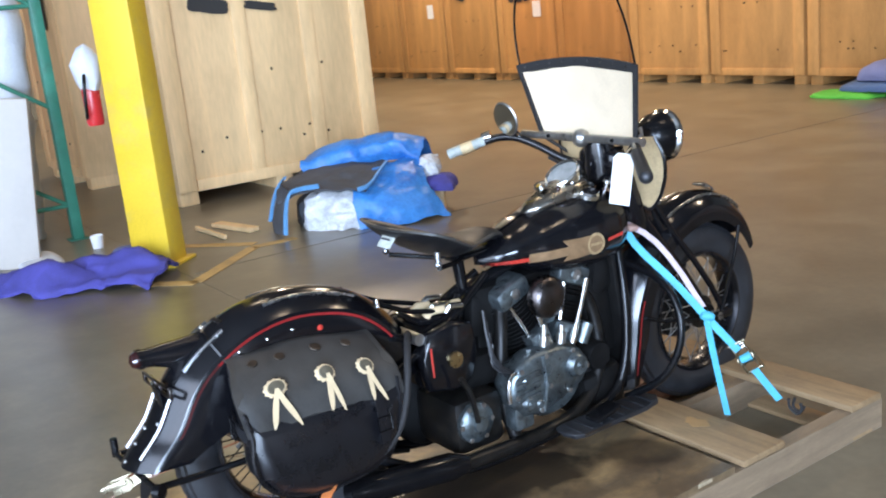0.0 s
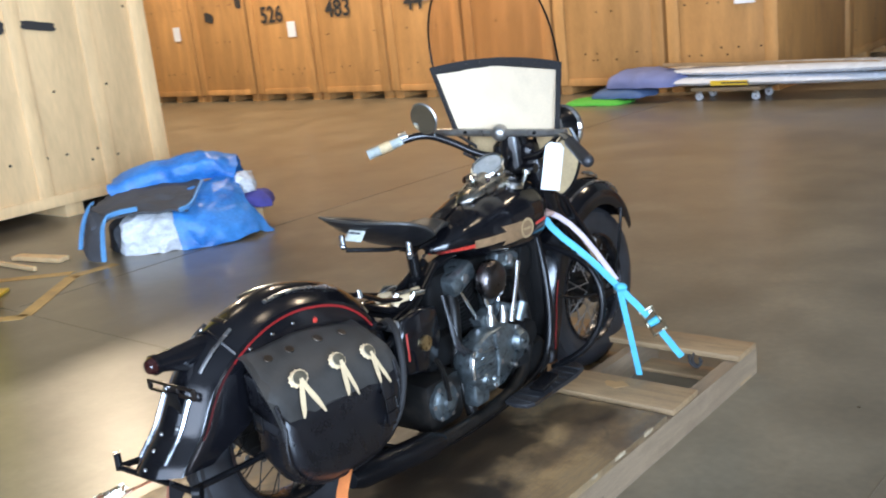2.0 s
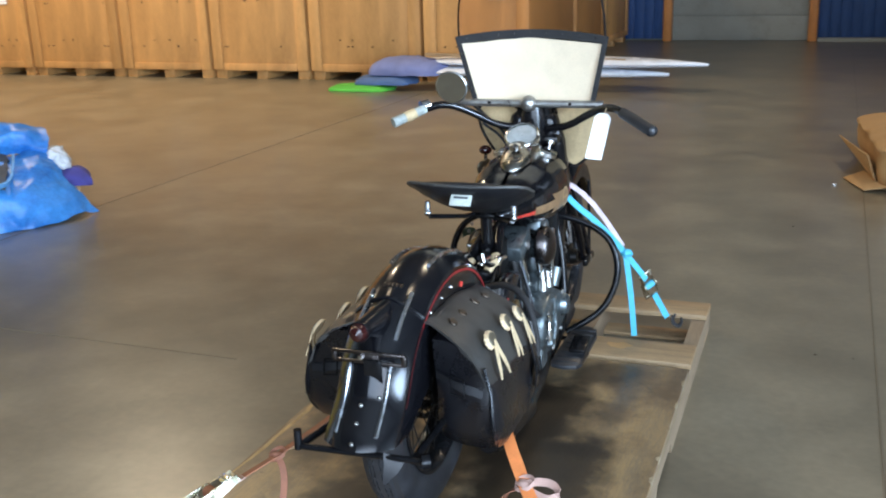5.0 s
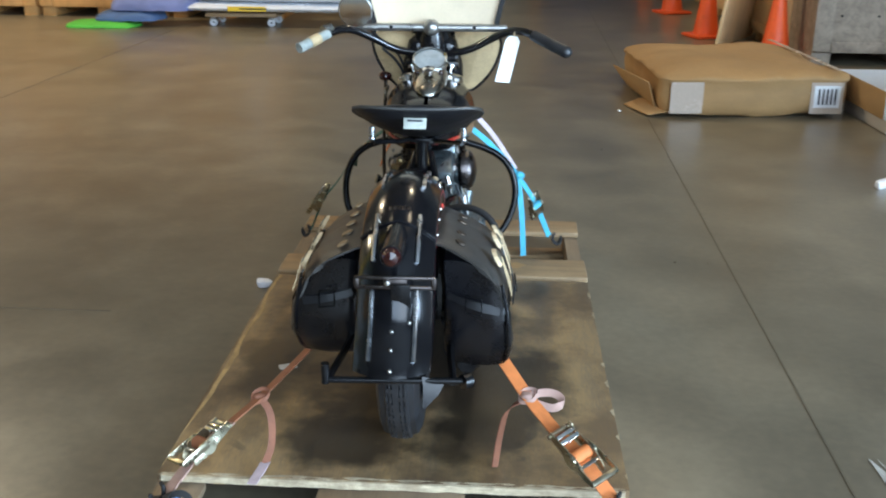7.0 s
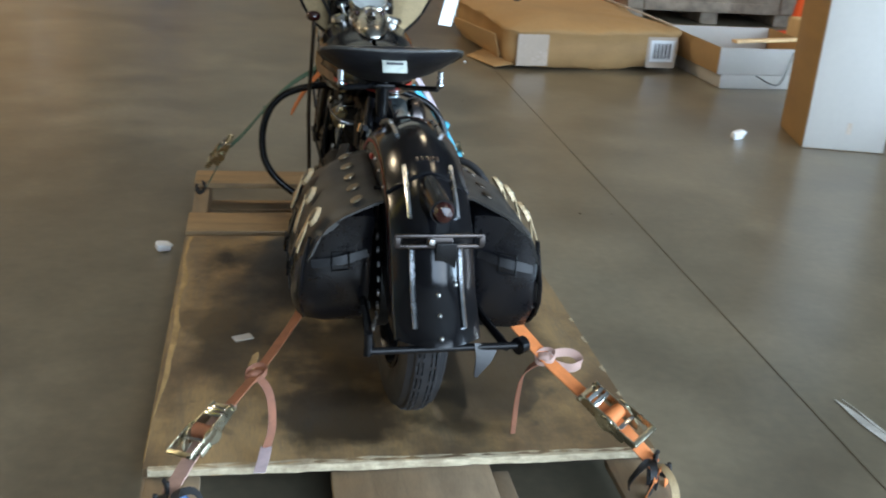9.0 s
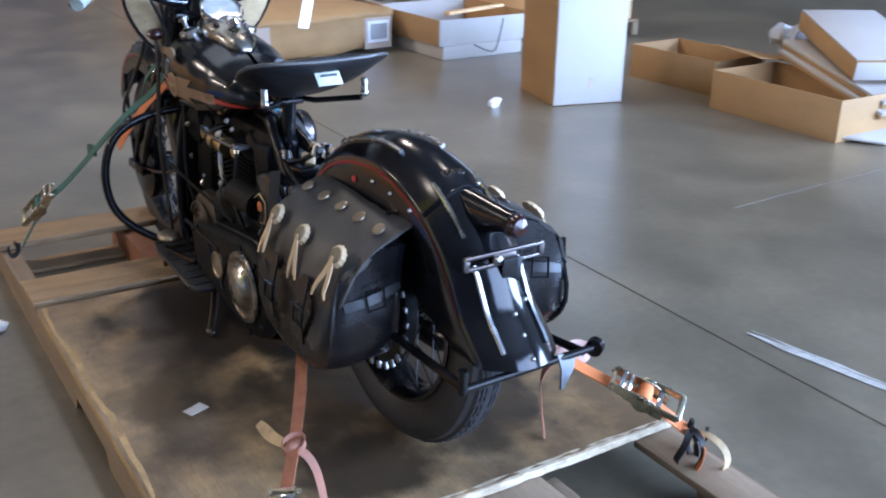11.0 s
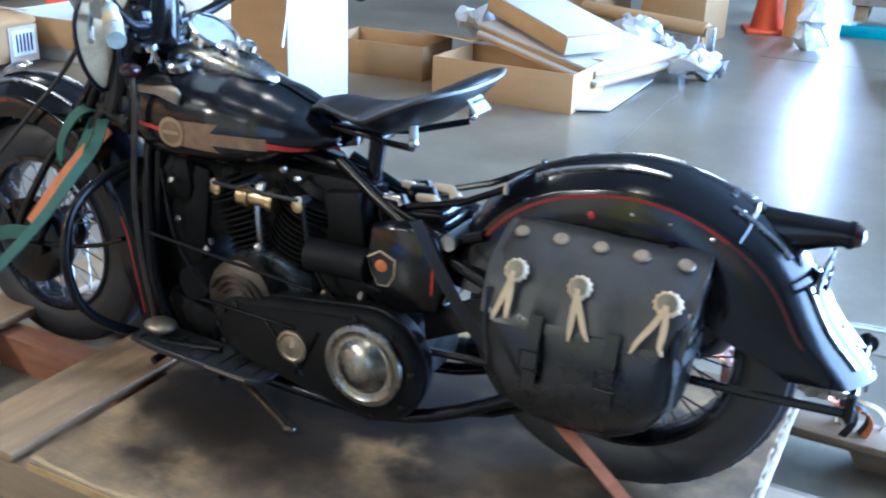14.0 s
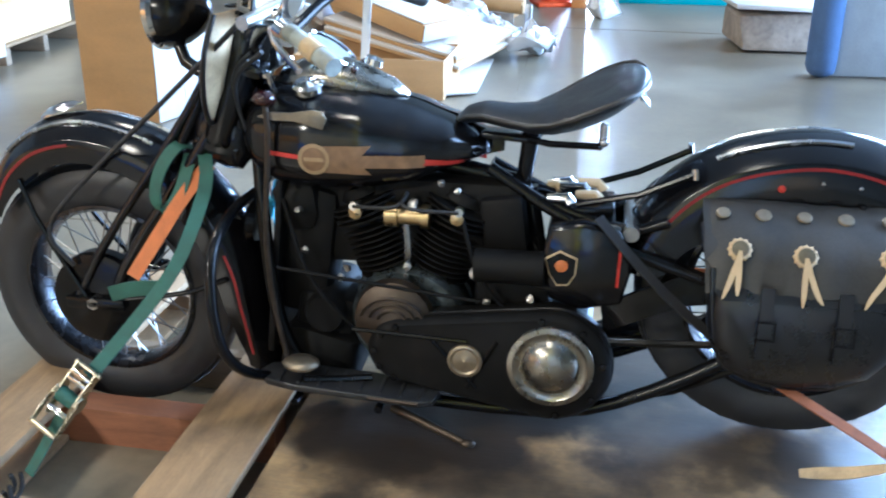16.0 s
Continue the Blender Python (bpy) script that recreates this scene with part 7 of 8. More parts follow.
# ---- fork, bars and windscreen ----
for s in (-1, 1):
    part("fork_leg", Geo().tube([(s * 0.065, 1.19, 0.86), (s * 0.075, 1.30, 0.68), (s * 0.098, 1.47, 0.45), (s * 0.1, 1.52, 0.34)], [0.0165, 0.0165, 0.0145, 0.0135], 12, smooth=1), BLACK, bike, "black fork leg")
    part("spring_leg", Geo().tube([(s * 0.06, 1.24, 0.90), (s * 0.07, 1.35, 0.72), (s * 0.098, 1.53, 0.47), (s * 0.105, 1.6, 0.34)], 0.010, 12, smooth=1), BLACK, bike, "black spring fork leg")
    part("fork_rocker", Geo().box((0.02, 0.14, 0.03), (s * 0.115, 1.555, 0.335), bevel=0.01), SATIN, bike)
    coil = [(s * 0.05 + 0.02 * math.cos(t * 0.9), 1.245 + 0.02 * math.sin(t * 0.9) - 0.0012 * t * 0.55, 0.86 + 0.0021 * t) for t in range(64)]
    part("fork_spring", Geo().tube(coil, 0.004, 6), BLACK, bike, "black coil spring")
    part("fender_brace", Geo().tube([(s * 0.115, 1.57, 0.335), (s * 0.09, 1.68, 0.50), (s * 0.08, 1.72, 0.60)], 0.006, 8, smooth=1).tube([(s * 0.115, 1.57, 0.335), (s * 0.09, 1.36, 0.36), (s * 0.082, 1.26, 0.40)], 0.006, 8, smooth=1), SATIN, bike)
part("brake_plate", Geo().lathe([(0, 0.02), (0, 0.108), (0.012, 0.106), (0.02, 0.08), (0.024, 0.02)], (-0.082, FA[0], FA[1]), (-1, 0, 0), 36), SATIN, bike, "black front brake plate")
part("brake_cable", Geo().tube([(-0.11, 1.6, 0.42), (-0.12, 1.66, 0.5), (-0.1, 1.55, 0.62), (-0.1, 1.35, 0.8), (-0.2, 1.15, 0.97)], 0.0055, 8, smooth=3), RUBBER, bike)
part("fork_yoke", Geo().box((0.18, 0.1, 0.03), (0, 1.2, 0.865), (12, 0, 0), bevel=0.01), BLACK, bike)
part("fork_yoke", Geo().box((0.17, 0.1, 0.025), (0, 1.26, 0.70), (12, 0, 0), bevel=0.01), BLACK, bike)
for s in (-1, 1):
    part("spring_cover", Geo().lathe([(-0.1, 0.0), (-0.1, 0.03), (-0.09, 0.034), (0.05, 0.034), (0.08, 0.028), (0.1, 0.018), (0.105, 0.0)], (s * 0.068, 1.225, 0.80), (0, -0.32, 0.95), 18), BLACK, bike)
    part("spring_cover", Geo().lathe([(-0.07, 0.0), (-0.07, 0.03), (-0.06, 0.036), (0.03, 0.036), (0.05, 0.03), (0.062, 0.014), (0.064, 0.0)], (s * 0.05, 1.2, 0.885), (0, -0.22, 0.97), 18), BLACK, bike)
    part("spring_rod", Geo().tube([(s * 0.05, 1.245, 0.95), (s * 0.06, 1.3, 0.78), (s * 0.07, 1.36, 0.66)], 0.013, 10), SATIN, bike)
for k in range(2):
    part("control_cable", Geo().tube([(-0.13 - 0.03 * k, 1.14 - 0.02 * k, 0.915), (-0.105 - 0.008 * k, 1.2, 0.87 - 0.015 * k), (-0.085, 1.22 - 0.014 * k, 0.78), (-0.06 - 0.01 * k, 1.18 - 0.012 * k, 0.66)], 0.0045, 8, smooth=2), RUBBER, bike)
part("lower_cover", crumple(Geo().box((0.17, 0.13, 0.13), (0, 1.255, 0.72), (18, 0, 0), bevel=0.035), 0.012, 16), BLACK, bike)
part("spring_arch", Geo().tube([(-0.045, 1.2, 0.88), (-0.042, 1.175, 0.97), (-0.02, 1.165, 1.015), (0.0, 1.163, 1.025), (0.02, 1.165, 1.015), (0.042, 1.175, 0.97), (0.045, 1.2, 0.88)], 0.017, 12, smooth=1), SATIN, bike)
part("fork_shroud", Geo().lathe([(0, 0.05), (0.08, 0.045), (0.14, 0.03), (0.15, 0.0)], (0, 1.19, 0.86), (0, -0.12, 0.99), 24), BLACK, bike, "black steering damper cover")
hl = part("headlamp", Geo().lathe([(-0.1, 0.0), (-0.096, 0.02), (-0.075, 0.048), (-0.042, 0.068), (-0.01, 0.075), (0.0, 0.075)], (0.05, 1.40, 0.95), (0.08, 1, -0.06), 36), SATIN, bike, "black headlamp with a chrome rim")
part("rim", Geo().lathe([(-0.004, 0.075), (0.004, 0.081), (0.016, 0.08), (0.02, 0.073), (0.012, 0.071)], (0.05, 1.40, 0.95), (0.08, 1, -0.06), 36), CHROME, hl)
part("lens", Geo().lathe([(0.012, 0.072), (0.02, 0.05), (0.024, 0.0)], (0.05, 1.40, 0.95), (0.08, 1, -0.06), 32), LENS, hl)
part("bracket", Geo().tube([(0.01, 1.27, 0.80), (0.03, 1.36, 0.85), (0.045, 1.38, 0.89)], 0.014, 10), BLACK, hl)
part("fender_lamp", Geo().rings([[(0.022 * k * math.cos(a), 1.64 + 0.05 * y, 0.736 + 0.02 * k * max(0, math.sin(a)) - 0.04 * y * 0.5) for a in [2 * math.pi * j / 14 for j in range(14)]] for y, k in ((-1, 0.1), (-0.6, 0.6), (0, 1), (0.6, 0.9), (1, 0.5))]), CHROME, ff, "small chrome fender lamp")
bars = part("handlebar", Geo().tube([(-0.05, 1.17, 0.895), (-0.12, 1.15, 0.905), (-0.2, 1.11, 0.955), (-0.27, 1.06, 0.99), (-0.335, 0.985, 0.972), (-0.395, 0.915, 0.943)], 0.0125, 12, smooth=2)
            .tube([(0.05, 1.17, 0.895), (0.12, 1.15, 0.905), (0.2, 1.11, 0.955), (0.27, 1.06, 0.99), (0.345, 0.99, 0.975), (0.42, 0.935, 0.94)], 0.0125, 12, smooth=2), BLACK, bike, "black swept handlebar")
part("grip", Geo().tube([(-0.32, 1.0, 0.977), (-0.398, 0.912, 0.943)], [0.015, 0.0165], 16), GRIPTAPE, bars, "pale grey taped grip")
part("grip_tape", Geo().tube([(-0.345, 0.972, 0.966), (-0.37, 0.944, 0.955)], [0.0175, 0.018], 16), TAN, bars, "tan tape wound on the grip")
part("grip", Geo().tube([(0.325, 1.005, 0.978), (0.425, 0.93, 0.938)], [0.017, 0.019], 16).ball((0.425, 0.93, 0.938), 0.019, 12), RUBBER, bars, "black rubber grip")
part("lever", Geo().tube([(-0.30, 1.05, 0.985), (-0.34, 1.03, 0.965), (-0.40, 0.97, 0.935)], 0.006, 8, smooth=1), CHROME, bars)
part("lever_clamp", Geo().tube([(-0.315, 1.025, 0.986), (-0.335, 1.005, 0.98)], 0.021, 12), CHROME, bars)
part("windscreen_crossbar", Geo().tube([(-0.265, 1.115, 0.985), (0.245, 1.115, 0.985)], 0.0125, 14), STEEL, bars, "grey metal crossbar")
part("clamp_ball", Geo().ball((0.0, 1.113, 0.985), 0.027, 18), STEEL, bars)
for x in (-0.13, 0.14):
    part("clamp_screw", Geo().lathe([(0, 0.006), (0.006, 0.005), (0.007, 0.0)], (x, 1.102, 0.987), (0, -1, 0), 8), SATIN, bars)
part("mirror", Geo().lathe([(0, 0.0), (0.0, 0.051), (0.004, 0.055), (0.012, 0.046), (0.018, 0.0)], (-0.235, 1.02, 1.045), (0, 0.95, 0.2), 30), STEEL, bars, "round mirror on a short stem")
part("mirror_face", Geo().lathe([(-0.001, 0.0), (-0.001, 0.05)], (-0.235, 1.02, 1.045), (0, 0.95, 0.2), 30), MIRROR, bars, "round mirror glass")
part("stem", Geo().tube([(-0.235, 1.03, 1.035), (-0.23, 1.06, 1.0), (-0.24, 1.08, 0.985)], 0.0055, 8, smooth=1), CHROME, bars)
part("price_tag", Geo().slab([(-0.028, 0.0), (-0.028, -0.135), (0.028, -0.135), (0.028, 0.0), (0.016, 0.014), (-0.016, 0.014)], "y", -0.0006, 0.0006), PAPER, bars, "blank white card tag", m=pose(0.262, 1.02, 0.958, 8, 10, 34))
part("tag_string", Geo().tube([(0.264, 1.02, 0.966), (0.268, 1.04, 0.982), (0.27, 1.06, 0.99)], 0.0018, 5), CREAM, bars)


def screen_y(x, z):
    return 1.145 - (z - 0.98) * 0.17 - 0.25 * x * x


SCW = lambda z: 0.25 if z < 1.2 else 0.25 * max(0.0, 1 - ((z - 1.2) / 0.33) ** 2.4) ** 0.5
def sheet(z0, z1, nz, nx, w_of, zshift, th):
    front, back = [], []
    for i in range(nz + 1):
        zb = z0 + (z1 - z0) * i / nz
        w = max(0.004, w_of(zb))
        f_, b_ = [], []
        for j in range(nx + 1):
            x = w * (2 * j / nx - 1)
            z = zb + zshift(x, zb)
            f_.append((x, screen_y(x, z), z)); b_.append((x, screen_y(x, z) - th, z))
        front.append(f_); back.append(b_)
    n = nx + 1
    rings = [f + b[::-1] for f, b in zip(front, back)]
    return Geo().rings(rings)


arch = lambda x, z: 0.020 * (1 - (x / 0.25) ** 2) * max(0, (z - 0.98) / 0.2)
ws = part("windscreen", crumple(sheet(0.985, 1.185, 8, 16, lambda z: 0.2 + 0.05 * (z - 0.985) / 0.2, arch, 0.003), 0.005, 7), CANVAS, bike, "windscreen with a cream canvas lower panel and clear top", m=Matrix.Translation((0.012, 0, 0)) @ Matrix.Diagonal((0.96, 1, 1, 1)))
part("clear_screen", sheet(1.20, 1.525, 20, 16, SCW, lambda x, z: 0.019 * (1 - (x / 0.25) ** 2) * max(0, 1 - (z - 1.2) / 0.2), 0.0025), CLEAR, ws, "clear plastic upper screen").visible_shadow = False
rim_pts = [(SCW(z) * s, screen_y(SCW(z), z), z) for s, zs in ((-1, [1.2 + 0.325 * math.sin(math.pi / 2 * k / 14) for k in range(15)]), (1, [1.2 + 0.325 * math.sin(math.pi / 2 * k / 14) for k in range(15)][::-1])) for z in zs]
part("wire_rim", Geo().tube(rim_pts, 0.0035, 6), SATIN, ws, "thin dark wire rim")
part("top_band", sheet(1.178, 1.204, 2, 16, lambda z: 0.255, lambda x, z: 0.020 * (1 - (x / 0.25) ** 2), 0.008), BLACKWEB, ws, "riveted black band")
for s in (-1, 1):
    pts = [(s * (0.203 + 0.052 * k / 8), screen_y(0.25, 0.98 + 0.22 * k / 8) - 0.004, 0.98 + 0.222 * k / 8) for k in range(9)]
    part("side_band", Geo().strip(pts, 0.016, (1, 0, 0), 0.006, 0), BLACKWEB, ws)
    for k in range(0, 9, 2):
        part("rivet", Geo().ball((pts[k][0], pts[k][1] - 0.004, pts[k][2]), 0.0028, 6), SMOKY, ws)
    # rounded lower wing of canvas
    o = [(0.06, 0.975), (0.205, 0.985), (0.228, 0.93), (0.218, 0.875), (0.19, 0.82), (0.155, 0.777), (0.118, 0.752), (0.095, 0.765), (0.085, 0.82), (0.07, 0.9)]
    wy = lambda z: 1.2 + (0.985 - z) * 0.24
    cx_, cz_ = 0.14, 0.88
    rings = [[(s * (cx_ + (x - cx_) * k), wy(cz_ + (z - cz_) * k) + dy - 0.012 * (1 - k * k), cz_ + (z - cz_) * k) for x, z in o] for k, dy in ((0.02, 0), (0.5, 0), (1, 0), (1, 0.004), (0.5, 0.004), (0.02, 0.004))]
    part("lower_wing", crumple(Geo().rings(rings), 0.004, 12, s), TAN, ws, "rounded dirty tan canvas wing")
    part("wing_edge", Geo().tube([(s * x, wy(z), z) for x, z in o[1:8]], 0.0055, 6, smooth=1), LEATHER, ws)
for k in range(9):
    x = -0.22 + 0.055 * k
    z = 1.192 + 0.020 * (1 - (x / 0.25) ** 2)
    part("rivet", Geo().ball((x, screen_y(x, z) - 0.01, z), 0.0028, 6), SMOKY, ws)
for s in (-1, 1):
    part("screen_stay", Geo().tube([(s * 0.2, 1.118, 0.985), (s * 0.205, 1.15, 1.0), (s * 0.2, 1.148, 1.02)], 0.006, 8), STEEL, ws)

# ---- tie-down straps ----
RUST = mat("rusty_orange_webbing", (0.25, 0.09, 0.038), 0.72, var=0.3, scale=30, fine=300, bump=0.3)


def ratchet(parent, at, d, webcol, size=1.0, across=(1, 0, 0)):
    """A zinc ratchet buckle lying along the direction d, as wide as across."""
    yv = Vector(d).normalized()
    xv = (Vector(across) - yv * Vector(across).dot(yv)).normalized()
    if xv.cross(yv).z < 0:
        xv = -xv
    q = Matrix((xv, yv, xv.cross(yv))).transposed().to_4x4()
    m = Matrix.Translation(at) @ q @ Matrix.Scale(size, 4)
    r_ = part("ratchet", Geo().slab([(-0.075, -0.004), (-0.07, 0.018), (-0.01, 0.026), (0.03, 0.03), (0.065, 0.014), (0.07, -0.004), (0.03, -0.01)], "x", -0.029, -0.025, 0.001).slab([(-0.075, -0.004), (-0.07, 0.018), (-0.01, 0.026), (0.03, 0.03), (0.065, 0.014), (0.07, -0.004), (0.03, -0.01)], "x", 0.025, 0.029, 0.001), ZINC, parent, "zinc-plated ratchet buckle", m=m)
    part("spool", Geo().tube([(-0.024, 0.012, 0.01), (0.024, 0.012, 0.01)], [0.017, 0.019], 14), webcol, r_)
    for sx in (-1, 1):
        part("ratchet_gear", Geo().lathe([(-0.002, 0.001), (-0.002, 0.022), (0.002, 0.022), (0.002, 0.001)], (sx * 0.0325, 0.012, 0.01), (1, 0, 0), 14), ZINC, r_)
    part("handle", Geo().box((0.078, 0.014, 0.01), (0, 0.092, 0.034), bevel=0.004).box((0.004, 0.085, 0.02), (-0.036, 0.052, 0.026), (8, 0, 0), bevel=0.002).box((0.004, 0.085, 0.02), (0.036, 0.052, 0.026), (8, 0, 0), bevel=0.002), ZINC, r_)
    for y, z, tilt in ((-0.032, 0.022, -12), (-0.048, 0.02, -5), (0.044, 0.026, 20)):
        part("cross_bar", Geo().box((0.052, 0.011, 0.004), (0, y, z), (tilt, 0, 0), bevel=0.0015), CHROME, r_)
    part("axle", Geo().tube([(-0.036, -0.066, 0.006), (0.036, -0.066, 0.006)], 0.006, 10), ZINC, r_)
    return r_


def hook(parent, at, out):
    a = Vector(at)
    o = Vector(out)
    return part("hook", Geo().tube([a + Vector((0, 0, 0.03)), a, a + o * 0.03 + Vector((0, 0, -0.02)), a + o * 0.045 + Vector((0, 0, 0.0)), a + o * 0.04 + Vector((0, 0, 0.02))], 0.0045, 8, smooth=2)
                .tube([a + o * 0.012 + Vector((0, 0.014, 0.03)), a + Vector((0, 0.014, 0.0)), a + o * 0.03 + Vector((0, 0.014, -0.018)), a + o * 0.043 + Vector((0, 0.014, 0.005))], 0.0045, 8, smooth=2), BLACKWEB, parent, "black coated wire hook")


ACR = (0.6, 0.5, 0.2)
st = thing("tie_down_strap", BIKE, "cyan ratchet strap from the fork to the pallet", "strap", "tie-down straps")
part("webbing", Geo().strip([(0.085, 1.19, 0.70), (0.12, 1.20, 0.645), (0.22, 1.235, 0.555), (0.31, 1.29, 0.43), (0.365, 1.345, 0.335)], 0.022, (0.3, 0.6, 0.5), 0.003), CYAN, st)
part("faded_webbing", Geo().strip([(0.075, 1.2, 0.715), (0.14, 1.235, 0.68), (0.21, 1.26, 0.60), (0.29, 1.285, 0.47)], 0.017, (0.5, 0.3, 0.6), 0.003), MAUVE, st, "faded pink-tan webbing")
part("upper_knot", crumple(Geo().ball((0.09, 1.205, 0.705), 0.02, 12, (1.4, 1, 0.8)), 0.01, 30), PINK, st)
part("knot", crumple(Geo().ball((0.30, 1.285, 0.445), 0.017, 12, (1.2, 1, 0.8)), 0.008, 30), CYAN, st)
part("loose_tail", Geo().strip([(0.30, 1.285, 0.44), (0.315, 1.29, 0.34), (0.325, 1.31, 0.22), (0.33, 1.33, 0.125)], 0.02, (0.95, 0.3, 0), 0.002, 2), CYAN, st)
ratchet(st, (0.375, 1.36, 0.315), (0.28, 0.42, -0.86), CYAN, 0.72, ACR)
part("lower_webbing", Geo().strip([(0.39, 1.385, 0.27), (0.43, 1.445, 0.165)], 0.022, ACR, 0.003, 0), CYAN, st)
hook(st, (0.445, 1.47, 0.135), (0.8, 0.3, 0))

sg = thing("tie_down_strap", BIKE, "dark green strap looped over the fork to the pallet", "strap", "tie-down straps")
part("webbing", Geo().strip([(-0.05, 1.31, 0.69), (-0.085, 1.283, 0.687), (-0.13, 1.266, 0.635), (-0.21, 1.26, 0.588), (-0.288, 1.277, 0.507), (-0.366, 1.372, 0.382), (-0.41, 1.418, 0.328)], 0.028, (0.2, 0.85, 0.35), 0.003, 2), GREEN, sg)
part("loop", Geo().strip([(-0.05, 1.322, 0.688), (-0.089, 1.342, 0.705), (-0.118, 1.376, 0.651), (-0.132, 1.385, 0.588), (-0.133, 1.358, 0.566), (-0.119, 1.33, 0.606), (-0.079, 1.318, 0.68)], 0.03, (0.3, 0.8, 0.3), 0.003, 2), GREEN, sg)
part("orange_webbing", Geo().strip([(-0.075, 1.281, 0.66), (-0.125, 1.324, 0.601), (-0.172, 1.364, 0.528), (-0.205, 1.412, 0.448)], 0.03, (0.1, 0.8, 0.5), 0.003), ORANGE, sg, "orange strap end")
part("folded_end", Geo().strip([(-0.3, 1.3, 0.475), (-0.3, 1.36, 0.47), (-0.295, 1.415, 0.45)], 0.03, (0.1, 0.3, 0.9), 0.004, 1), GREEN, sg)
ratchet(sg, (-0.432, 1.44, 0.3), (-0.11, 0.135, -0.218), GREEN, 0.85, (0.2, 0.85, 0.35))
part("lower_webbing", Geo().strip([(-0.445, 1.46, 0.265), (-0.495, 1.52, 0.15)], 0.022, (0.2, 0.9, 0.1), 0.003, 0), GREEN, sg)
hook(sg, (-0.505, 1.53, 0.128), (-0.7, 0.2, 0))

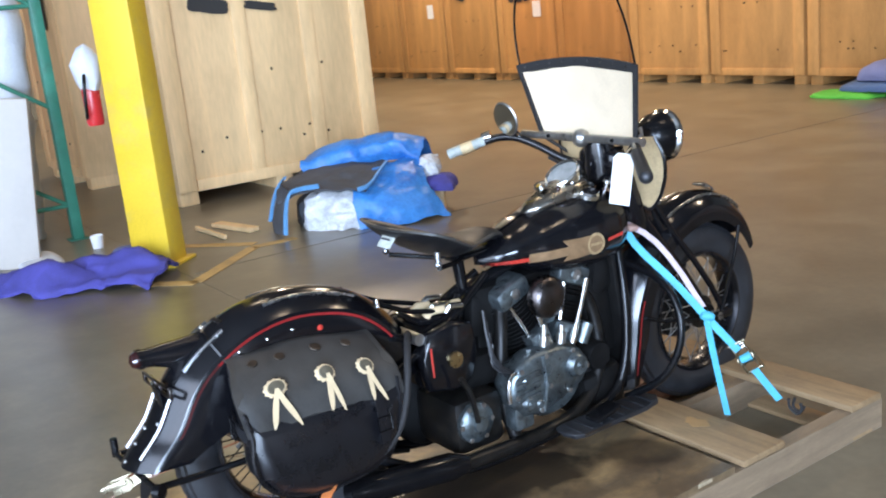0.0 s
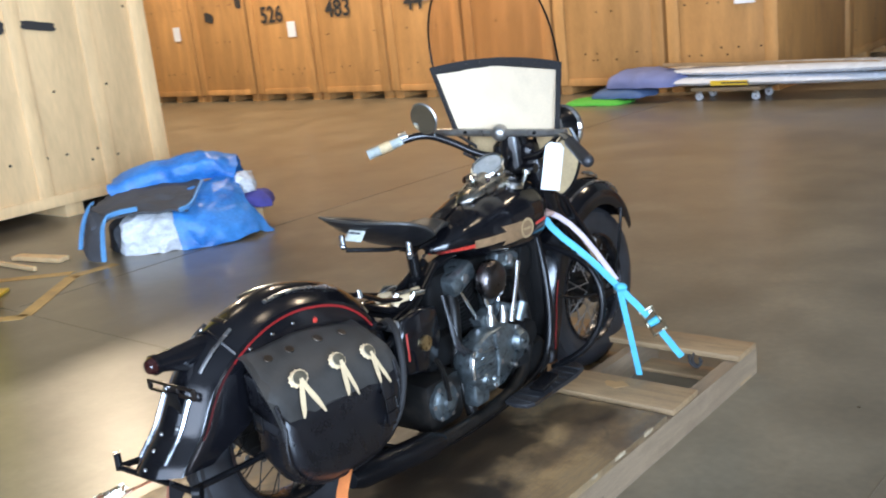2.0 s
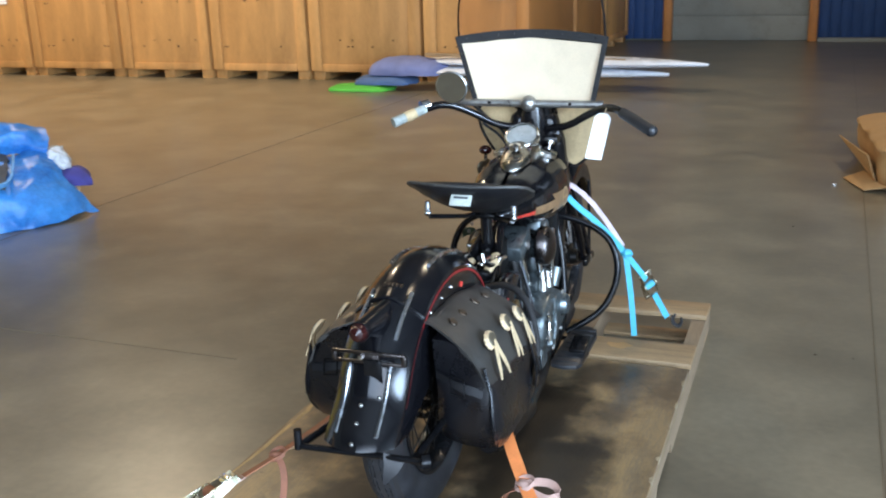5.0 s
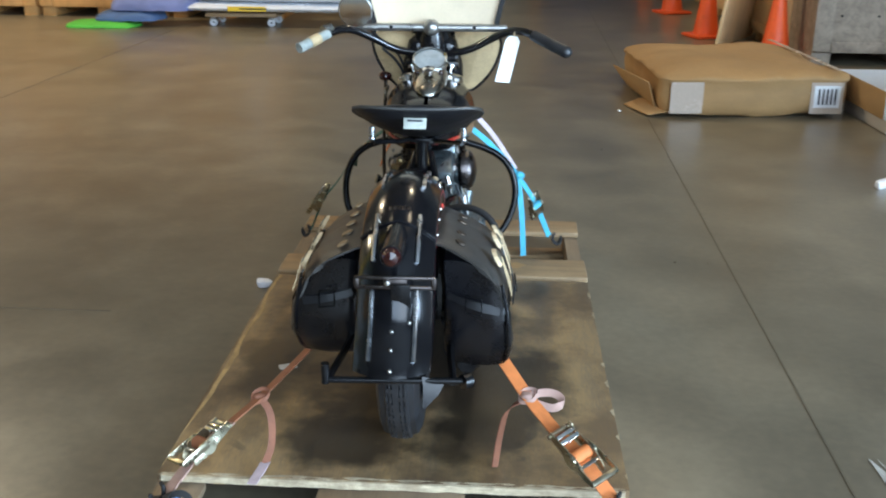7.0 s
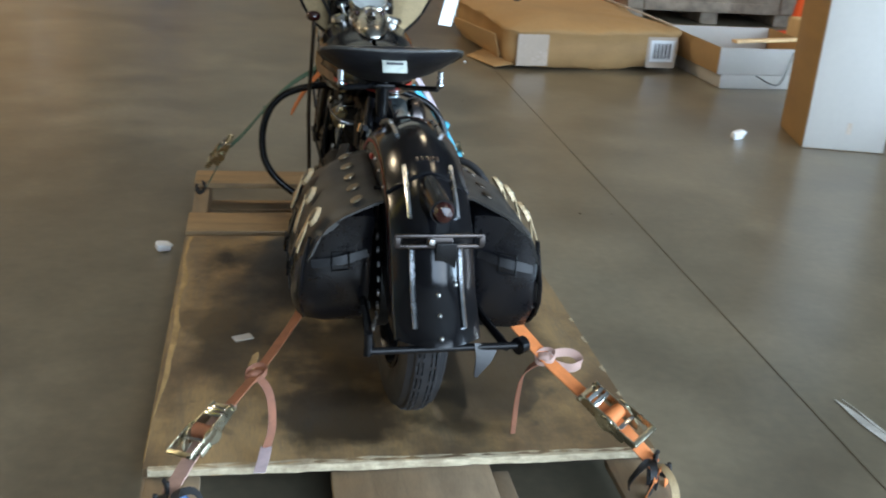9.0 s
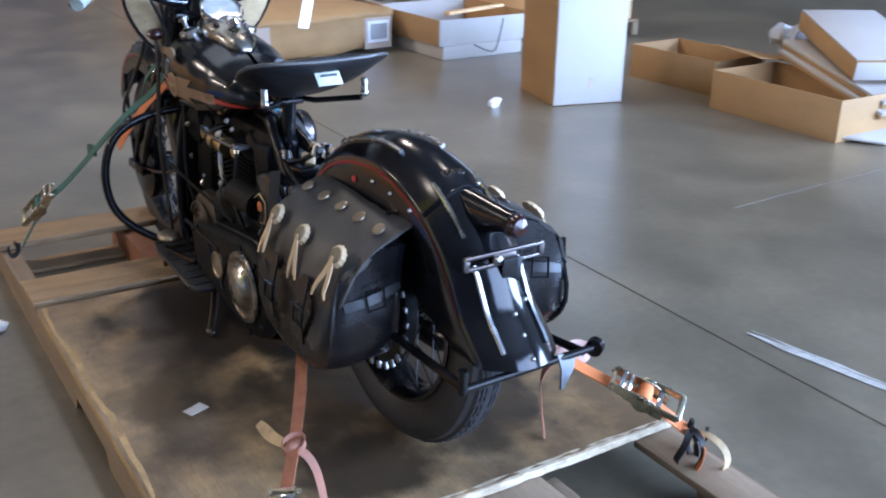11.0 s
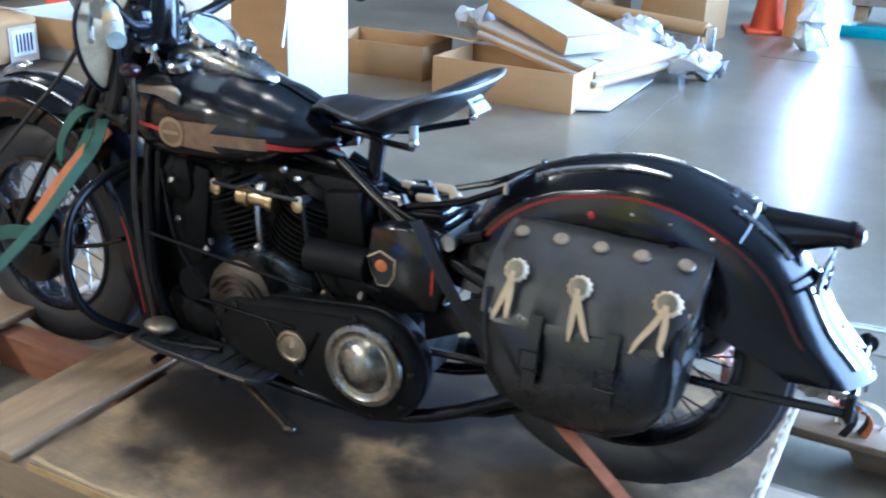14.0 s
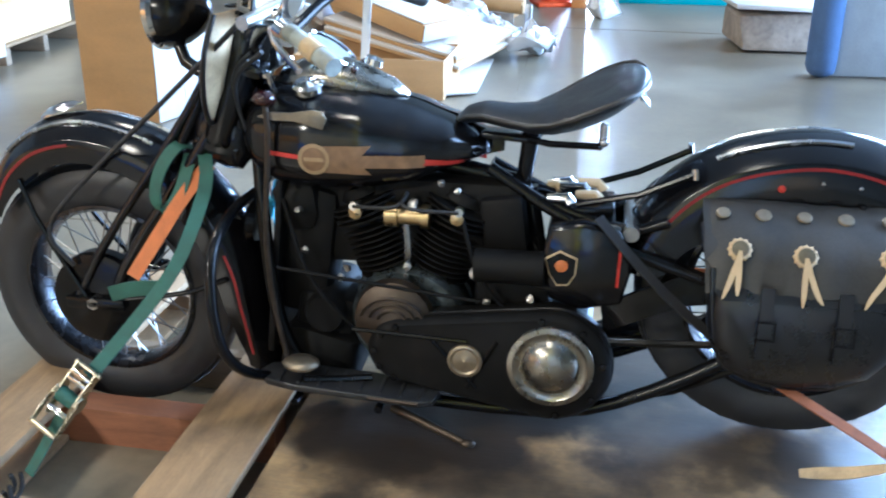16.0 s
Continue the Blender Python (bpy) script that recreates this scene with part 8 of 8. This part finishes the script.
for s, pts, rat, end in ((1, [(0.10, 0.33, 0.43), (0.16, 0.16, 0.392), (0.235, 0.02, 0.336), (0.298, -0.072, 0.279), (0.365, -0.165, 0.237)], (0.405, -0.215, 0.218), (0.49, -0.30, 0.14)),
                         (-1, [(-0.218, 0.125, 0.343), (-0.262, 0.04, 0.312), (-0.3, -0.025, 0.29), (-0.337, -0.085, 0.267), (-0.39, -0.165, 0.243)], (-0.43, -0.225, 0.222), (-0.505, -0.325, 0.145))):
    so = thing("tie_down_strap", BIKE, "orange ratchet strap from the frame to the pallet corner", "strap", "tie-down straps")
    across = (0.75, s * 0.45, 0.2)
    part("webbing", Geo().strip(pts, 0.03 if s > 0 else 0.023, across, 0.003), ORANGE if s > 0 else RUST, so)
    if s < 0:
        part("upper_webbing", Geo().strip([(-0.108, 0.475, 0.61), (-0.145, 0.41, 0.548), (-0.193, 0.32, 0.475), (-0.213, 0.22, 0.403), (-0.222, 0.115, 0.341)], 0.024, across, 0.003), BLACKWEB, so, "dark upper webbing")
    d = Vector(end) - Vector(pts[-1])
    ratchet(so, rat, d, ORANGE if s > 0 else RUST, 0.95 if s > 0 else 0.85, across)
    part("lower_webbing", Geo().strip([Vector(pts[-1]), Vector(rat), Vector(rat) + d * 0.25, Vector(end)], 0.033, across, 0.003, 0), ORANGE if s > 0 else PINK, so)
    hook(so, end, (s * 0.5, -0.6, 0))
    k = Vector(pts[3])
    part("knot", crumple(Geo().ball(k, 0.013, 12, (1.3, 1, 0.9)), 0.008, 30, s), PINK if s > 0 else DUSTY, so)
    part("knot_loop", Geo().strip([k + Vector((0.022 * math.cos(a), 0.016 * math.sin(a), 0.012 * math.sin(a + 0.6) + 0.004)) for a in [2 * math.pi * i / 12 for i in range(13)]], 0.009, (0.1, 0.4, 0.9), 0.002, 1), PINK if s > 0 else DUSTY, so)
    if s > 0:
        part("loose_loop", Geo().strip([k, k + Vector((0.03, 0.012, 0.008)), k + Vector((0.07, 0.008, 0.008)), k + Vector((0.085, -0.01, -0.008)), k + Vector((0.06, -0.02, -0.02)), k + Vector((0.02, -0.012, -0.01))], 0.019, (0.2, 0.3, 0.9), 0.002, 2), PINK, so, "faded loose strap loop")
        part("loose_tail", Geo().strip([k, k + Vector((-0.05, -0.005, -0.03)), k + Vector((-0.065, -0.03, -0.09)), (k.x - 0.075, k.y - 0.06, DZ + 0.006)], 0.02, (0.5, 0.6, 0.3), 0.002, 2), DUSTY, so, "dusty loose strap tail")
    else:
        part("loose_tail", Geo().strip([k, k + Vector((0.03, -0.02, -0.03)), k + Vector((0.035, -0.05, -0.1)), (k.x + 0.02, k.y - 0.075, DZ + 0.014)], 0.017, (0.7, 0.3, 0.3), 0.002, 2), DUSTY, so, "dusty loose strap tail")
        part("tan_tail", Geo().strip([k, k + Vector((-0.008, 0.03, -0.008)), k + Vector((-0.008, 0.085, -0.024)), k + Vector((-0.002, 0.13, -0.034)), k + Vector((0.0, 0.168, -0.04))], [0.012, 0.018, 0.023, 0.024, 0.016], (0.8, -0.1, 0.6), 0.002, 2), TAN, so, "tan strap tail sticking out of the knot")
        part("tail_end", Geo().strip([(k.x + 0.02, k.y - 0.07, DZ + 0.015), (k.x + 0.016, k.y - 0.1, DZ + 0.012), (k.x + 0.005, k.y - 0.15, DZ + 0.006)], 0.024, (0.9, 0.2, 0.1), 0.002, 1), MAUVE, so, "pale mauve strap end")
    e = Vector(end)
    for j, (w_, h_, tw, col) in enumerate(((0.035, 0.04, 0.2, BLACKWEB), (0.03, 0.05, 1.2, BLACKWEB), (0.045, 0.04, 0.7, ORANGE if s > 0 else NAVY), (0.05, 0.055, 1.7, TAN if s > 0 else BLACKWEB))):  # tangled slack at the corner
        c = e + Vector((s * (0.012 * j - 0.03), -0.02 - 0.008 * j, -0.02 - 0.006 * j))
        part("slack_loop", Geo().strip([c + Vector((w_ * math.cos(a) * math.cos(tw), w_ * math.cos(a) * math.sin(tw) + 0.01 * math.sin(2 * a), h_ * math.sin(a))) for a in [2 * math.pi * i / 12 for i in range(13)]], 0.016, (math.sin(tw), math.cos(tw), 0.25), 0.002, 1), col, so)
